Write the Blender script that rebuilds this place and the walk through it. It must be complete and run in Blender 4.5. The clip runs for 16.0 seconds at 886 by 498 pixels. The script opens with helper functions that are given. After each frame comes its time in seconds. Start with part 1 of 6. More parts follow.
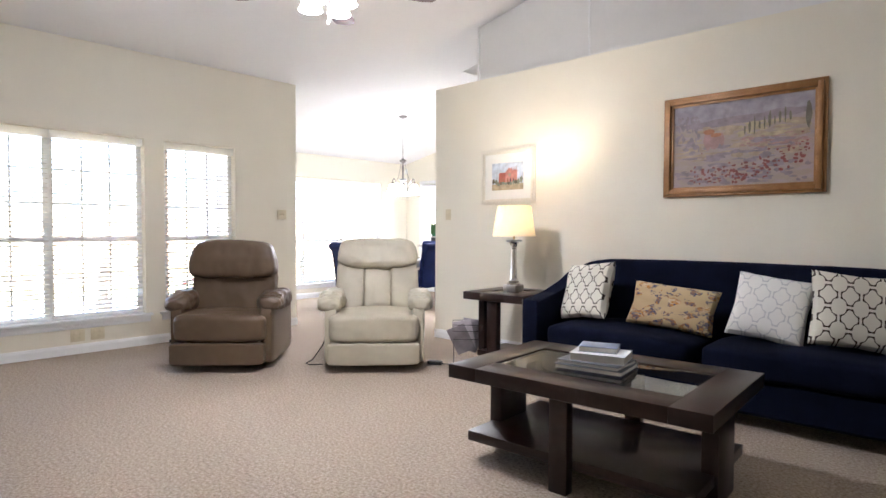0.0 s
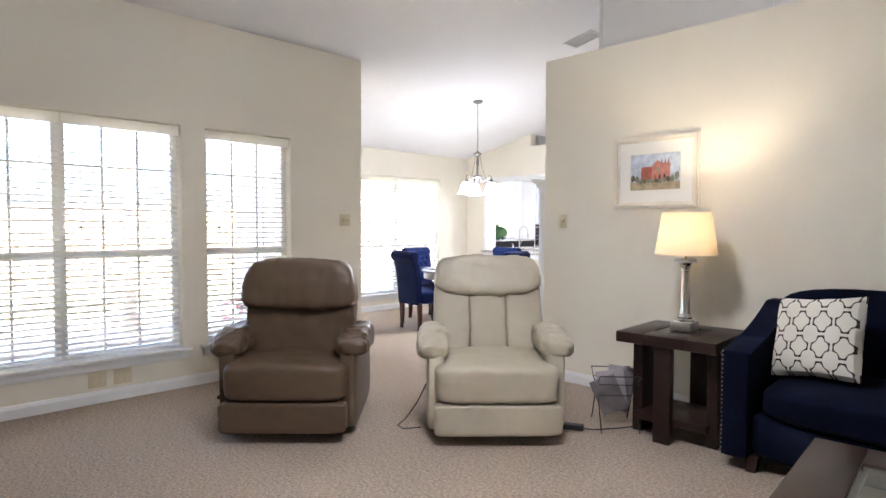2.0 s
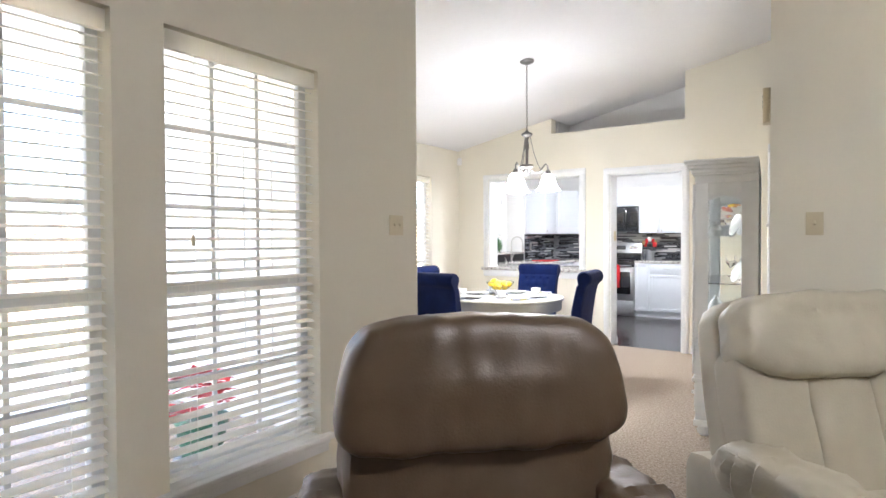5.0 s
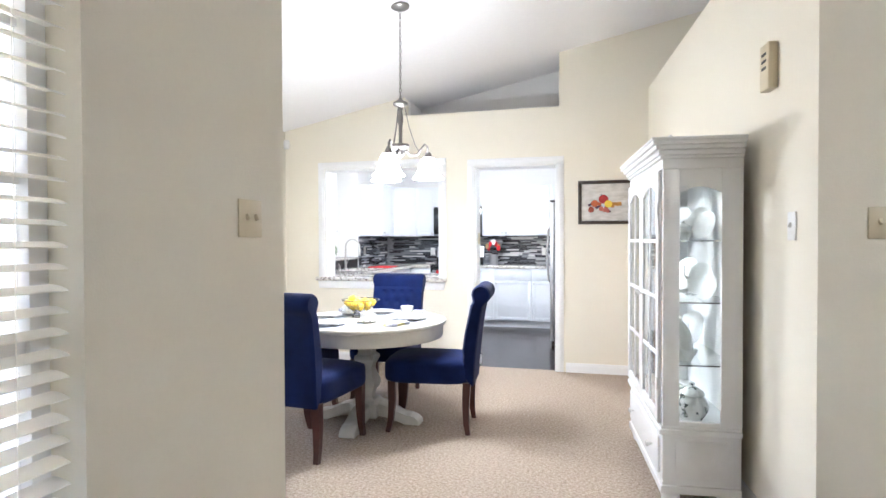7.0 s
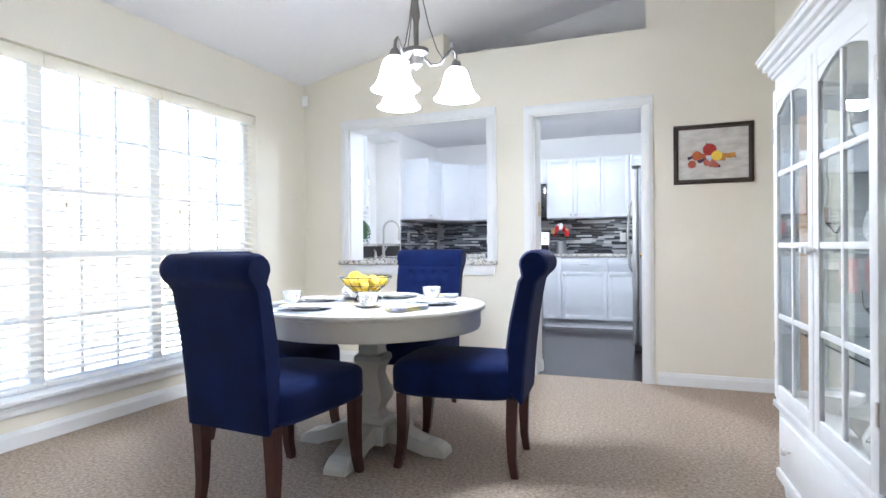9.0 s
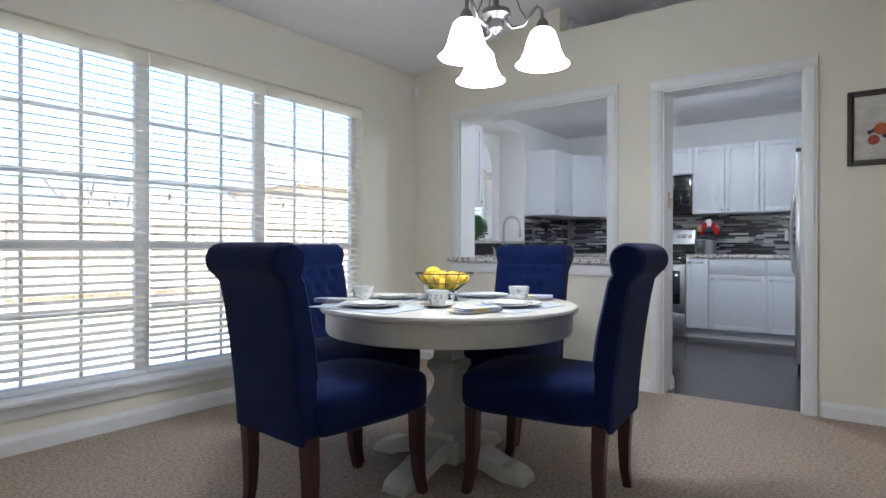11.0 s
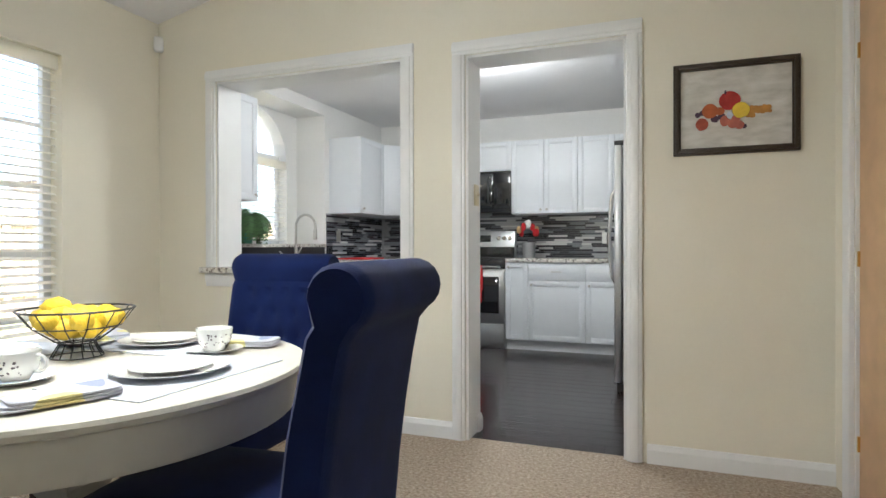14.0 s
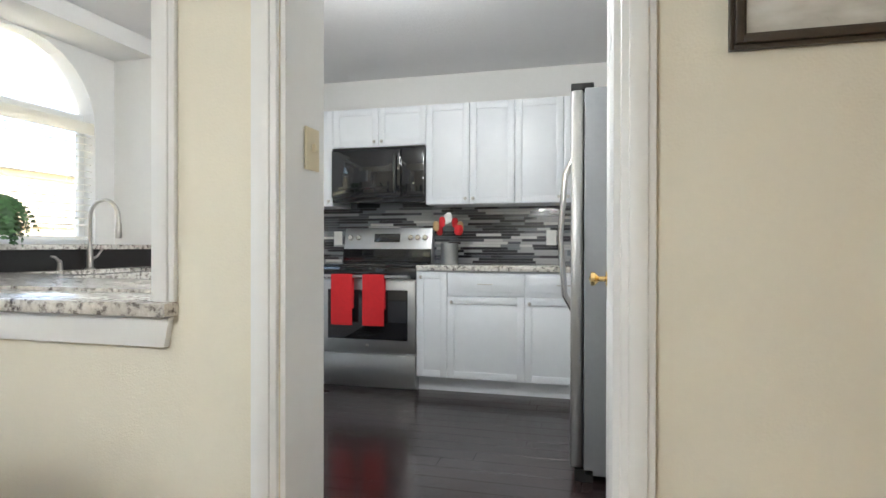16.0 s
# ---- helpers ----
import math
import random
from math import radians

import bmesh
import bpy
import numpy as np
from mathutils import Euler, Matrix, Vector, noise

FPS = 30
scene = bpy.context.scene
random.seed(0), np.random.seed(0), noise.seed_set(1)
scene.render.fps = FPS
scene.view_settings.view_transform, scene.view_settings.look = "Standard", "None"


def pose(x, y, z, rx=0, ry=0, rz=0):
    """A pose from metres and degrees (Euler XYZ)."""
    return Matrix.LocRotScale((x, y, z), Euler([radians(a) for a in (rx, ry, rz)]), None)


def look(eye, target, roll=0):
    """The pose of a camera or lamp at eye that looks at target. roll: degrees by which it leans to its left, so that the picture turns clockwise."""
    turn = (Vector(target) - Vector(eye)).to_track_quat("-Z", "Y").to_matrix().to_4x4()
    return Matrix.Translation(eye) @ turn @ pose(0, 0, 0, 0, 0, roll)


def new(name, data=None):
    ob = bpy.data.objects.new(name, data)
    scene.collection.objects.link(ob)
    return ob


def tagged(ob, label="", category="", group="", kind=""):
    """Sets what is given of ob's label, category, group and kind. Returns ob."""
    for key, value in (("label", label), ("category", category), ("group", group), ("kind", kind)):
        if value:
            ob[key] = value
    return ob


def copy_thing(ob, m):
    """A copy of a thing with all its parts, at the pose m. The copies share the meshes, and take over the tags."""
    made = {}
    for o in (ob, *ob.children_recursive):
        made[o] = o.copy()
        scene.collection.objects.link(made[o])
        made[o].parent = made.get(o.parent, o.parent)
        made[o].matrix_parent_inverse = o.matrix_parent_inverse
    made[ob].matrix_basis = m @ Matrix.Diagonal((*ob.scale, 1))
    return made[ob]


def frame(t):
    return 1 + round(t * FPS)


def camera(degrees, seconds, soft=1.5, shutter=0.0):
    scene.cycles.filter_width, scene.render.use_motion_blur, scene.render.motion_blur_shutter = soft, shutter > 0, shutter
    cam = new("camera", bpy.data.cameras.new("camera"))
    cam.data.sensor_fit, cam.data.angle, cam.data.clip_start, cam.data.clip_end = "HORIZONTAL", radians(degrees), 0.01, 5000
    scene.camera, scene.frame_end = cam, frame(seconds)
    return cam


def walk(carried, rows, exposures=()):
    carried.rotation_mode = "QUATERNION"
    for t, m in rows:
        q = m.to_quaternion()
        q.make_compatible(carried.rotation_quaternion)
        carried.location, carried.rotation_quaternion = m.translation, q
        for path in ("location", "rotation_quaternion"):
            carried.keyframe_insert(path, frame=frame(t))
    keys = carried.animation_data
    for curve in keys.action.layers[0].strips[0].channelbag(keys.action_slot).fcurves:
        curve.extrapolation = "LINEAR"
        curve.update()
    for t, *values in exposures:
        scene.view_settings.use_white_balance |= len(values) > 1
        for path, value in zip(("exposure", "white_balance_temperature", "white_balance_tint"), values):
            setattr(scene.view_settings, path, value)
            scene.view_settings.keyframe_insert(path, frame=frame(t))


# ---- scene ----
cam = camera(74.7, 16.0)
PATH = [
    (0, (0.132, 0.32, 1.191), (-1.237, 1.776, 1.126), 0.2),
    (0.5, (-0.164, 0.392, 1.218), (-1.559, 1.825, 1.152), 0.2),
    (1, (-0.541, 0.501, 1.238), (-1.953, 1.915, 1.165), 0.1),
    (1.5, (-0.93, 0.632, 1.278), (-2.354, 2.034, 1.2), 0.3),
    (2, (-1.367, 0.783, 1.313), (-2.79, 2.185, 1.235), 0.2),
    (2.5, (-1.774, 0.896, 1.341), (-3.201, 2.296, 1.262), 0.2),
    (3, (-2.282, 0.976, 1.366), (-3.688, 2.396, 1.284), 0.2),
    (5.5, (-4.419, 1.737, 1.28), (-5.366, 3.498, 1.249), -0.4),
    (6, (-4.746, 1.981, 1.275), (-5.47, 3.845, 1.242), -0.4),
    (6.5, (-4.964, 2.286, 1.289), (-5.575, 4.19, 1.257), -0.3),
    (7, (-5.143, 2.569, 1.305), (-5.65, 4.504, 1.273), -0.2),
    (7.5, (-5.247, 2.929, 1.272), (-5.694, 4.878, 1.239), -0.5),
    (8, (-5.317, 3.276, 1.192), (-5.759, 5.227, 1.16), -0.4),
    (8.5, (-5.334, 3.613, 1.069), (-5.848, 5.546, 1.052), -0.4),
    (9, (-5.314, 3.861, 1.022), (-6.049, 5.721, 1.013), -0.5),
    (9.5, (-5.297, 4.053, 1.021), (-6.237, 5.818, 1.001), -0.5),
    (10, (-5.215, 4.186, 0.986), (-6.316, 5.856, 0.975), -0.3),
    (12.5, (-5.195, 4.664, 0.993), (-6.401, 6.26, 0.989), 0.2),
    (13, (-5.248, 4.889, 1.004), (-6.284, 6.6, 0.997), 0.0),
    (13.5, (-5.268, 5.159, 1.021), (-6.154, 6.952, 1.013), 0.0),
    (14, (-5.345, 5.45, 1.03), (-6.056, 7.32, 1.023), -0.1),
    (14.5, (-5.402, 5.815, 1.035), (-6.002, 7.723, 1.027), -0.0),
    (15, (-5.447, 6.245, 1.05), (-5.996, 8.168, 1.039), -0.2),
    (15.5, (-5.507, 6.642, 1.048), (-6.027, 8.573, 1.041), 0.1),
    (16, (-5.56, 7.078, 1.052), (-6.073, 9.011, 1.043), 0.1),
]
walk(cam, [(t, look(eye, target, roll)) for t, eye, target, roll in PATH],
     exposures=[(0, 4.25, 5550, 15), (3, 3.68, 5550, 14), (5.5, 3.7, 5700, 12), (6, 3.62, 5650, 12), (7, 3.88, 5500, 12), (8, 3.9, 5350, 12), (9, 3.42, 5200, 11), (10, 2.76, 5200, 11),
                (12.4, 2.12, 5550, 8), (13.5, 2.6, 5750, 6), (14, 2.76, 5880, 6), (14.5, 3.08, 6000, 5), (16, 2.92, 5950, 6)])

# ---- light ----
world = bpy.data.worlds.new("sky")
scene.world = world
world.use_nodes = True
wn = world.node_tree
sky = wn.nodes.new("ShaderNodeTexSky")
sky.sky_type, sky.sun_disc = "NISHITA", False
sky.sun_elevation, sky.sun_rotation = radians(53), radians(125)
sky.air_density, sky.dust_density = 1.0, 5.0
wn.nodes["Background"].inputs[1].default_value = 0.15
wn.links.new(sky.outputs[0], wn.nodes["Background"].inputs[0])
sun_data = bpy.data.lights.new("sun", "SUN")
sun_data.energy, sun_data.angle, sun_data.color = 4.5, radians(0.5), (1.0, 0.95, 0.88)
sun = new("sun", sun_data)
sun.matrix_world = look((4.93, -3.45, 7.99), (0, 0, 0))


def lamp(name, kind, at, energy, color=(1, 1, 1), size=0.1, size_y=None, target=None):
    d = bpy.data.lights.new(name, kind)
    d.energy, d.color = energy, color
    if kind == "AREA":
        d.size = size
        if size_y:
            d.shape, d.size_y = "RECTANGLE", size_y
    else:
        d.shadow_soft_size = size
    o = new(name, d)
    o.matrix_world = look(at, target or (at[0], at[1], at[2] - 1))
    return o


# ---- materials ----
def mat(name, color, rough=0.6, metal=0.0, vary=0.06, grain=40.0, bump=0.0, bump_scale=200.0, stain=1.5, emit=None,
        transmission=0.0, sheen=0.0, spec=0.5, coat=0.0, per_object=0.0, per_island=0.0, alpha=1.0):
    m = bpy.data.materials.new(name)
    m.use_nodes = True
    nt = m.node_tree
    N, L = nt.nodes, nt.links
    p = N["Principled BSDF"]
    p.inputs["Roughness"].default_value = rough
    p.inputs["Metallic"].default_value = metal
    p.inputs["Specular IOR Level"].default_value = spec
    p.inputs["Transmission Weight"].default_value = transmission
    p.inputs["Sheen Weight"].default_value = sheen
    p.inputs["Coat Weight"].default_value = coat
    p.inputs["Alpha"].default_value = alpha
    tc = N.new("ShaderNodeTexCoord")
    n1, n2 = N.new("ShaderNodeTexNoise"), N.new("ShaderNodeTexNoise")
    n1.inputs["Scale"].default_value, n2.inputs["Scale"].default_value = grain, stain
    n1.inputs["Detail"].default_value = n2.inputs["Detail"].default_value = 4
    add = N.new("ShaderNodeMath")
    add.operation = "ADD"
    for i, n in enumerate((n1, n2)):
        L.new(tc.outputs["Object"], n.inputs["Vector"])
        L.new(n.outputs["Fac"], add.inputs[i])
    last = add.outputs[0]
    for amount, node, socket in ((per_object, "ShaderNodeObjectInfo", "Random"), (per_island, "ShaderNodeNewGeometry", "Random Per Island")):
        if amount:
            o = N.new(node)
            mul = N.new("ShaderNodeMath")
            mul.operation = "MULTIPLY_ADD"
            L.new(o.outputs[socket], mul.inputs[0])
            mul.inputs[1].default_value = amount
            L.new(last, mul.inputs[2])
            last = mul.outputs[0]
    ramp = N.new("ShaderNodeMapRange")
    ramp.inputs["From Min"].default_value, ramp.inputs["From Max"].default_value = 0.6, 1.4 + per_object + per_island
    ramp.inputs["To Min"].default_value, ramp.inputs["To Max"].default_value = 1 - vary - (per_object + per_island) * 0.5, 1 + vary + (per_object + per_island) * 0.5
    L.new(last, ramp.inputs["Value"])
    mix = N.new("ShaderNodeVectorMath")
    mix.operation = "SCALE"
    mix.inputs[0].default_value = color[:3]
    L.new(ramp.outputs[0], mix.inputs["Scale"])
    L.new(mix.outputs[0], p.inputs["Base Color"])
    if bump:
        nb, b = N.new("ShaderNodeTexNoise"), N.new("ShaderNodeBump")
        nb.inputs["Scale"].default_value, nb.inputs["Detail"].default_value = bump_scale, 3
        b.inputs["Strength"].default_value, b.inputs["Distance"].default_value = bump, 0.01
        L.new(tc.outputs["Object"], nb.inputs["Vector"])
        L.new(nb.outputs["Fac"], b.inputs["Height"])
        L.new(b.outputs[0], p.inputs["Normal"])
    if emit:
        p.inputs["Emission Color"].default_value = (*emit[:3], 1)
        p.inputs["Emission Strength"].default_value = emit[3]
    return m


def ramp_colors(m, stops, scale, kind="noise", detail=3.0, constant=False, coords="Object", stretch=(1, 1, 1), roughness=0.5):
    """Gives m a base colour from a noise or cell pattern through colour stops."""
    nt = m.node_tree
    N, L = nt.nodes, nt.links
    tc, mp = N.new("ShaderNodeTexCoord"), N.new("ShaderNodeMapping")
    mp.inputs["Scale"].default_value = stretch
    tex = N.new("ShaderNodeTexNoise" if kind == "noise" else "ShaderNodeTexVoronoi")
    tex.inputs["Scale"].default_value = scale
    tex.inputs["Detail"].default_value = detail
    tex.inputs["Roughness"].default_value = roughness
    cr = N.new("ShaderNodeValToRGB")
    if constant:
        cr.color_ramp.interpolation = "CONSTANT"
    e = cr.color_ramp.elements
    while len(e) < len(stops):
        e.new(0.5)
    for el, (pos, c) in zip(e, stops):
        el.position, el.color = pos, (*c, 1)
    L.new(tc.outputs[coords], mp.inputs[0])
    L.new(mp.outputs[0], tex.inputs["Vector"])
    L.new(tex.outputs["Fac" if kind == "noise" else "Color"], cr.inputs[0])
    L.new(cr.outputs[0], N["Principled BSDF"].inputs["Base Color"])
    return m


M_WALL = mat("cream_wall_paint", (0.80, 0.755, 0.635), 0.75, vary=0.015, grain=60, bump=0.12, bump_scale=160)
M_CEIL = mat("ceiling_paint", (0.86, 0.85, 0.85), 0.85, vary=0.02, grain=30, bump=0.35, bump_scale=90)
M_UPPER = mat("white_wall_paint", (0.78, 0.77, 0.75), 0.8, vary=0.02, bump=0.12, bump_scale=160)
M_TRIM = mat("white_trim_paint", (0.82, 0.82, 0.81), 0.4, vary=0.02, grain=15)
M_CARPET = ramp_colors(mat("beige_carpet", (0.5, 0.4, 0.3), 0.95, bump=0.9, bump_scale=150, spec=0.08),
                       [(0.34, (0.135, 0.103, 0.076)), (0.45, (0.37, 0.30, 0.235)), (0.55, (0.50, 0.418, 0.335)), (0.67, (0.70, 0.62, 0.52))], 62, detail=9, roughness=0.8)
M_DARKWOOD = mat("espresso_wood", (0.024, 0.012, 0.0095), 0.32, vary=0.3, grain=25, stain=4, bump=0.05, bump_scale=60, spec=0.35)
M_LEGWOOD = mat("cherry_dark_wood", (0.055, 0.016, 0.012), 0.35, vary=0.3, grain=25)
M_BROWN = mat("brown_leather", (0.118, 0.078, 0.046), 0.38, vary=0.12, grain=14, stain=5, bump=0.10, bump_scale=160)
M_CREAM = mat("cream_leather", (0.49, 0.445, 0.34), 0.45, vary=0.07, grain=12, stain=5, bump=0.10, bump_scale=150)
M_NAVY = mat("navy_velvet", (0.0052, 0.012, 0.062), 0.9, vary=0.35, grain=9, stain=4, sheen=0.06, bump=0.15, bump_scale=220, spec=0.12)
M_SOFA = mat("navy_sofa_velvet", (0.0032, 0.005, 0.016), 0.9, vary=0.35, grain=9, stain=3, sheen=0.0, bump=0.15, bump_scale=220, spec=0.1)
M_WHITE = mat("white_furniture_paint", (0.80, 0.80, 0.79), 0.38, vary=0.03, grain=20, stain=3)
M_TABLE = mat("off_white_table_paint", (0.57, 0.55, 0.48), 0.4, vary=0.06, grain=22, stain=4)
M_CAB = mat("white_cabinet_paint", (0.74, 0.76, 0.79), 0.4, vary=0.02, grain=20)
M_NICKEL = mat("brushed_nickel", (0.55, 0.53, 0.50), 0.32, metal=1.0, vary=0.08)
M_CHROME = mat("polished_nickel", (0.75, 0.72, 0.68), 0.15, metal=1.0, vary=0.05)
M_STEEL = mat("stainless_steel", (0.55, 0.56, 0.57), 0.33, metal=1.0, vary=0.06, grain=6)
M_BRASS = mat("brass", (0.80, 0.58, 0.25), 0.25, metal=1.0, vary=0.05)
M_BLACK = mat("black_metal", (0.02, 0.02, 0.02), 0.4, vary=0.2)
M_BLACKGLASS = mat("black_glass", (0.012, 0.012, 0.014), 0.06, vary=0.1, coat=0.5)
M_ALMOND = mat("almond_plastic", (0.66, 0.58, 0.40), 0.4, vary=0.02)
M_WHITEPL = mat("white_plastic", (0.80, 0.79, 0.76), 0.4, vary=0.02)
M_RED = mat("red_cloth", (0.55, 0.015, 0.02), 0.85, vary=0.1, bump=0.3, bump_scale=250)
M_SLAT = mat("blind_slat", (0.88, 0.86, 0.80), 0.5, vary=0.03, grain=8)
# painted slats let some daylight through
sl = M_SLAT.node_tree
tr, mx = sl.nodes.new("ShaderNodeBsdfTranslucent"), sl.nodes.new("ShaderNodeMixShader")
tr.inputs[0].default_value = (0.96, 0.945, 0.90, 1)
mx.inputs[0].default_value = 0.8
sl.links.new(sl.nodes["Principled BSDF"].outputs[0], mx.inputs[1])
sl.links.new(tr.outputs[0], mx.inputs[2])
sl.links.new(mx.outputs[0], sl.nodes["Material Output"].inputs[0])
M_PEWTER = mat("satin_pewter", (0.24, 0.225, 0.21), 0.42, metal=1.0, vary=0.1)
M_PORC = mat("white_porcelain", (0.80, 0.80, 0.77), 0.15, vary=0.02, coat=0.4)
M_SHADEGLASS = mat("lit_frosted_glass", (0.85, 0.84, 0.80), 0.5, vary=0.02, emit=(1.0, 0.96, 0.90, 3.2))
M_BULB = mat("lit_bulb_glass", (0.85, 0.84, 0.82), 0.4, vary=0.02, emit=(1.0, 0.95, 0.88, 6.0))
M_LEMON = mat("lemon_skin", (0.72, 0.50, 0.03), 0.45, vary=0.12, bump=0.4, bump_scale=120)
M_FERN = mat("fern_leaf", (0.05, 0.13, 0.035), 0.6, vary=0.3, per_island=0.6)
M_BOOKW = mat("book_cover_white", (0.62, 0.63, 0.66), 0.4, vary=0.1)
M_BOOKG = mat("book_cover_grey", (0.12, 0.13, 0.15), 0.4, vary=0.2)
M_BOOKB = mat("book_cover_blue", (0.16, 0.19, 0.28), 0.35, vary=0.4, grain=20)
M_PAGES = mat("book_pages", (0.75, 0.72, 0.65), 0.8, vary=0.08, grain=150)
M_GRANITE = ramp_colors(mat("granite", (0.5, 0.5, 0.48), 0.14), [(0.33, (0.06, 0.05, 0.05)), (0.42, (0.30, 0.27, 0.25)), (0.50, (0.60, 0.57, 0.52)), (0.72, (0.80, 0.78, 0.73))], 44, detail=10, roughness=0.65)
M_PLANK = mat("dark_floor_plank", (0.020, 0.011, 0.011), 0.24, vary=0.25, grain=18, stain=5, per_object=0.7, coat=0.1)
M_FENCE = mat("fence_board", (0.42, 0.33, 0.24), 0.85, vary=0.2, grain=12, per_island=0.4)
M_CONC = mat("patio_concrete", (0.56, 0.54, 0.50), 0.85, vary=0.12, grain=8, bump=0.3, bump_scale=30)
M_GRASS = mat("winter_grass", (0.30, 0.28, 0.15), 0.95, vary=0.4, grain=6, bump=0.8, bump_scale=60)
M_BRICKX = mat("tan_siding", (0.45, 0.36, 0.28), 0.85, vary=0.15, grain=9)
M_ROOF = mat("roof_shingle", (0.20, 0.20, 0.21), 0.9, vary=0.25, grain=14)
M_BARK = mat("bark", (0.12, 0.09, 0.07), 0.9, vary=0.3, grain=20)
M_FLOWER = mat("red_bract", (0.50, 0.02, 0.03), 0.6, vary=0.25, per_island=0.5)
M_POT = mat("green_foil_pot", (0.03, 0.16, 0.10), 0.35, vary=0.2)
M_PAPERW = mat("mat_board", (0.82, 0.81, 0.76), 0.8, vary=0.02)
M_PICKLED = mat("whitewashed_wood", (0.76, 0.71, 0.60), 0.5, vary=0.05, grain=30, stain=6)
M_GOLD = mat("gilt_wood", (0.30, 0.15, 0.05), 0.38, vary=0.3, grain=18, stain=8, metal=0.25)
M_FRAMEDK = mat("bronze_frame", (0.05, 0.035, 0.022), 0.4, vary=0.25, grain=18)
M_CUPDK = mat("floral_print", (0.13, 0.11, 0.12), 0.4, vary=0.4)
M_NAPKIN = mat("woven_placemat", (0.50, 0.53, 0.58), 0.9, vary=0.08, grain=60)
M_WIRE = mat("black_cable", (0.015, 0.015, 0.017), 0.5)
M_PAPER = mat("magazine_paper", (0.42, 0.38, 0.40), 0.45, vary=0.3, grain=9, per_object=1.0)
M_FANWOOD = mat("fan_blade_wood", (0.10, 0.035, 0.025), 0.4, vary=0.3, grain=16)
# orange tone stands in for warm light in the hall past the side doorway
M_HALL_TONE = mat("warm_hall_tone", (0.62, 0.40, 0.22), 0.45, vary=0.12, grain=12, stain=5)
# opaque pale colour stands in for daylight brightness on the porch window glass
M_PALEPANE = mat("pale_bright_pane", (0.60, 0.62, 0.64), 0.3, vary=0.08)


def glass_mat(name, color=(1, 1, 1), rough=0.0):
    m = mat(name, color, rough, transmission=1.0, vary=0.0)
    m.node_tree.nodes["Principled BSDF"].inputs["IOR"].default_value = 1.45
    return m


M_GLASS = glass_mat("window_glass")
M_CGLASS = glass_mat("cabinet_glass", (0.95, 0.985, 0.975))


def shade_cloth():
    m = mat("linen_lampshade", (0.78, 0.72, 0.58), 0.9, vary=0.03, bump=0.2, bump_scale=250)
    nt = m.node_tree
    tr, mix = nt.nodes.new("ShaderNodeBsdfTranslucent"), nt.nodes.new("ShaderNodeMixShader")
    tr.inputs[0].default_value = (0.55, 0.48, 0.36, 1)
    mix.inputs[0].default_value = 0.28
    nt.links.new(nt.nodes["Principled BSDF"].outputs[0], mix.inputs[1])
    nt.links.new(tr.outputs[0], mix.inputs[2])
    nt.links.new(mix.outputs[0], nt.nodes["Material Output"].inputs[0])
    return m


M_SHADE = shade_cloth()


def trellis(name, ground, line, scale):
    """A quatrefoil lattice, printed on cloth: two crossed families of rounded bands."""
    m = mat(name, ground, 0.9, vary=0.05, bump=0.3, bump_scale=260)
    nt = m.node_tree
    N, L = nt.nodes, nt.links
    tc, sep = N.new("ShaderNodeTexCoord"), N.new("ShaderNodeSeparateXYZ")
    L.new(tc.outputs["Object"], sep.inputs[0])

    def op(kind, a, b=None):
        n = N.new("ShaderNodeMath")
        n.operation = kind
        for i, v in enumerate((a, b)):
            if v is None:
                continue
            if isinstance(v, (int, float)):
                n.inputs[i].default_value = v
            else:
                L.new(v, n.inputs[i])
        return n.outputs[0]
    u, v = op("MULTIPLY", sep.outputs[0], scale), op("MULTIPLY", sep.outputs[2], scale * 0.78)
    a = op("ADD", op("COSINE", u), op("COSINE", v))
    b = op("MULTIPLY", op("COSINE", op("MULTIPLY", u, 2)), op("COSINE", op("MULTIPLY", v, 2)))
    f = op("ABSOLUTE", op("ADD", a, op("MULTIPLY", b, 0.42)))
    mask = op("LESS_THAN", f, 0.24)
    mx = N.new("ShaderNodeMix")
    mx.data_type = "RGBA"
    mx.inputs[6].default_value, mx.inputs[7].default_value = (*ground, 1), (*line, 1)
    L.new(mask, mx.inputs[0])
    L.new(mx.outputs[2], N["Principled BSDF"].inputs["Base Color"])
    return m


M_TRELLIS = trellis("trellis_cloth_brown", (0.72, 0.69, 0.60), (0.045, 0.03, 0.022), 58)
M_TRELLIS_G = trellis("trellis_cloth_grey", (0.74, 0.73, 0.70), (0.52, 0.52, 0.53), 58)
M_FLORAL = ramp_colors(mat("floral_tapestry", (0.5, 0.4, 0.3), 0.9, bump=0.3, bump_scale=220),
                       [(0.0, (0.50, 0.41, 0.26)), (0.25, (0.30, 0.12, 0.03)), (0.42, (0.55, 0.45, 0.30)), (0.55, (0.42, 0.20, 0.04)), (0.7, (0.06, 0.07, 0.13)), (0.82, (0.48, 0.36, 0.20))], 14, kind="cell", detail=2, stretch=(1, 1, 1.5))

# ---- building helpers ----
def link(name, bm, material, parent=None, label="", smooth=True):
    me = bpy.data.meshes.new(name)
    bmesh.ops.recalc_face_normals(bm, faces=bm.faces)
    bm.to_mesh(me)
    bm.free()
    if smooth:
        for p in me.polygons:
            p.use_smooth = True
        me.set_sharp_from_angle(angle=radians(35))
    me.materials.append(material)
    o = new(name, me)
    if parent:
        o.parent = parent
    if label:
        tagged(o, label)
    return o


part = link


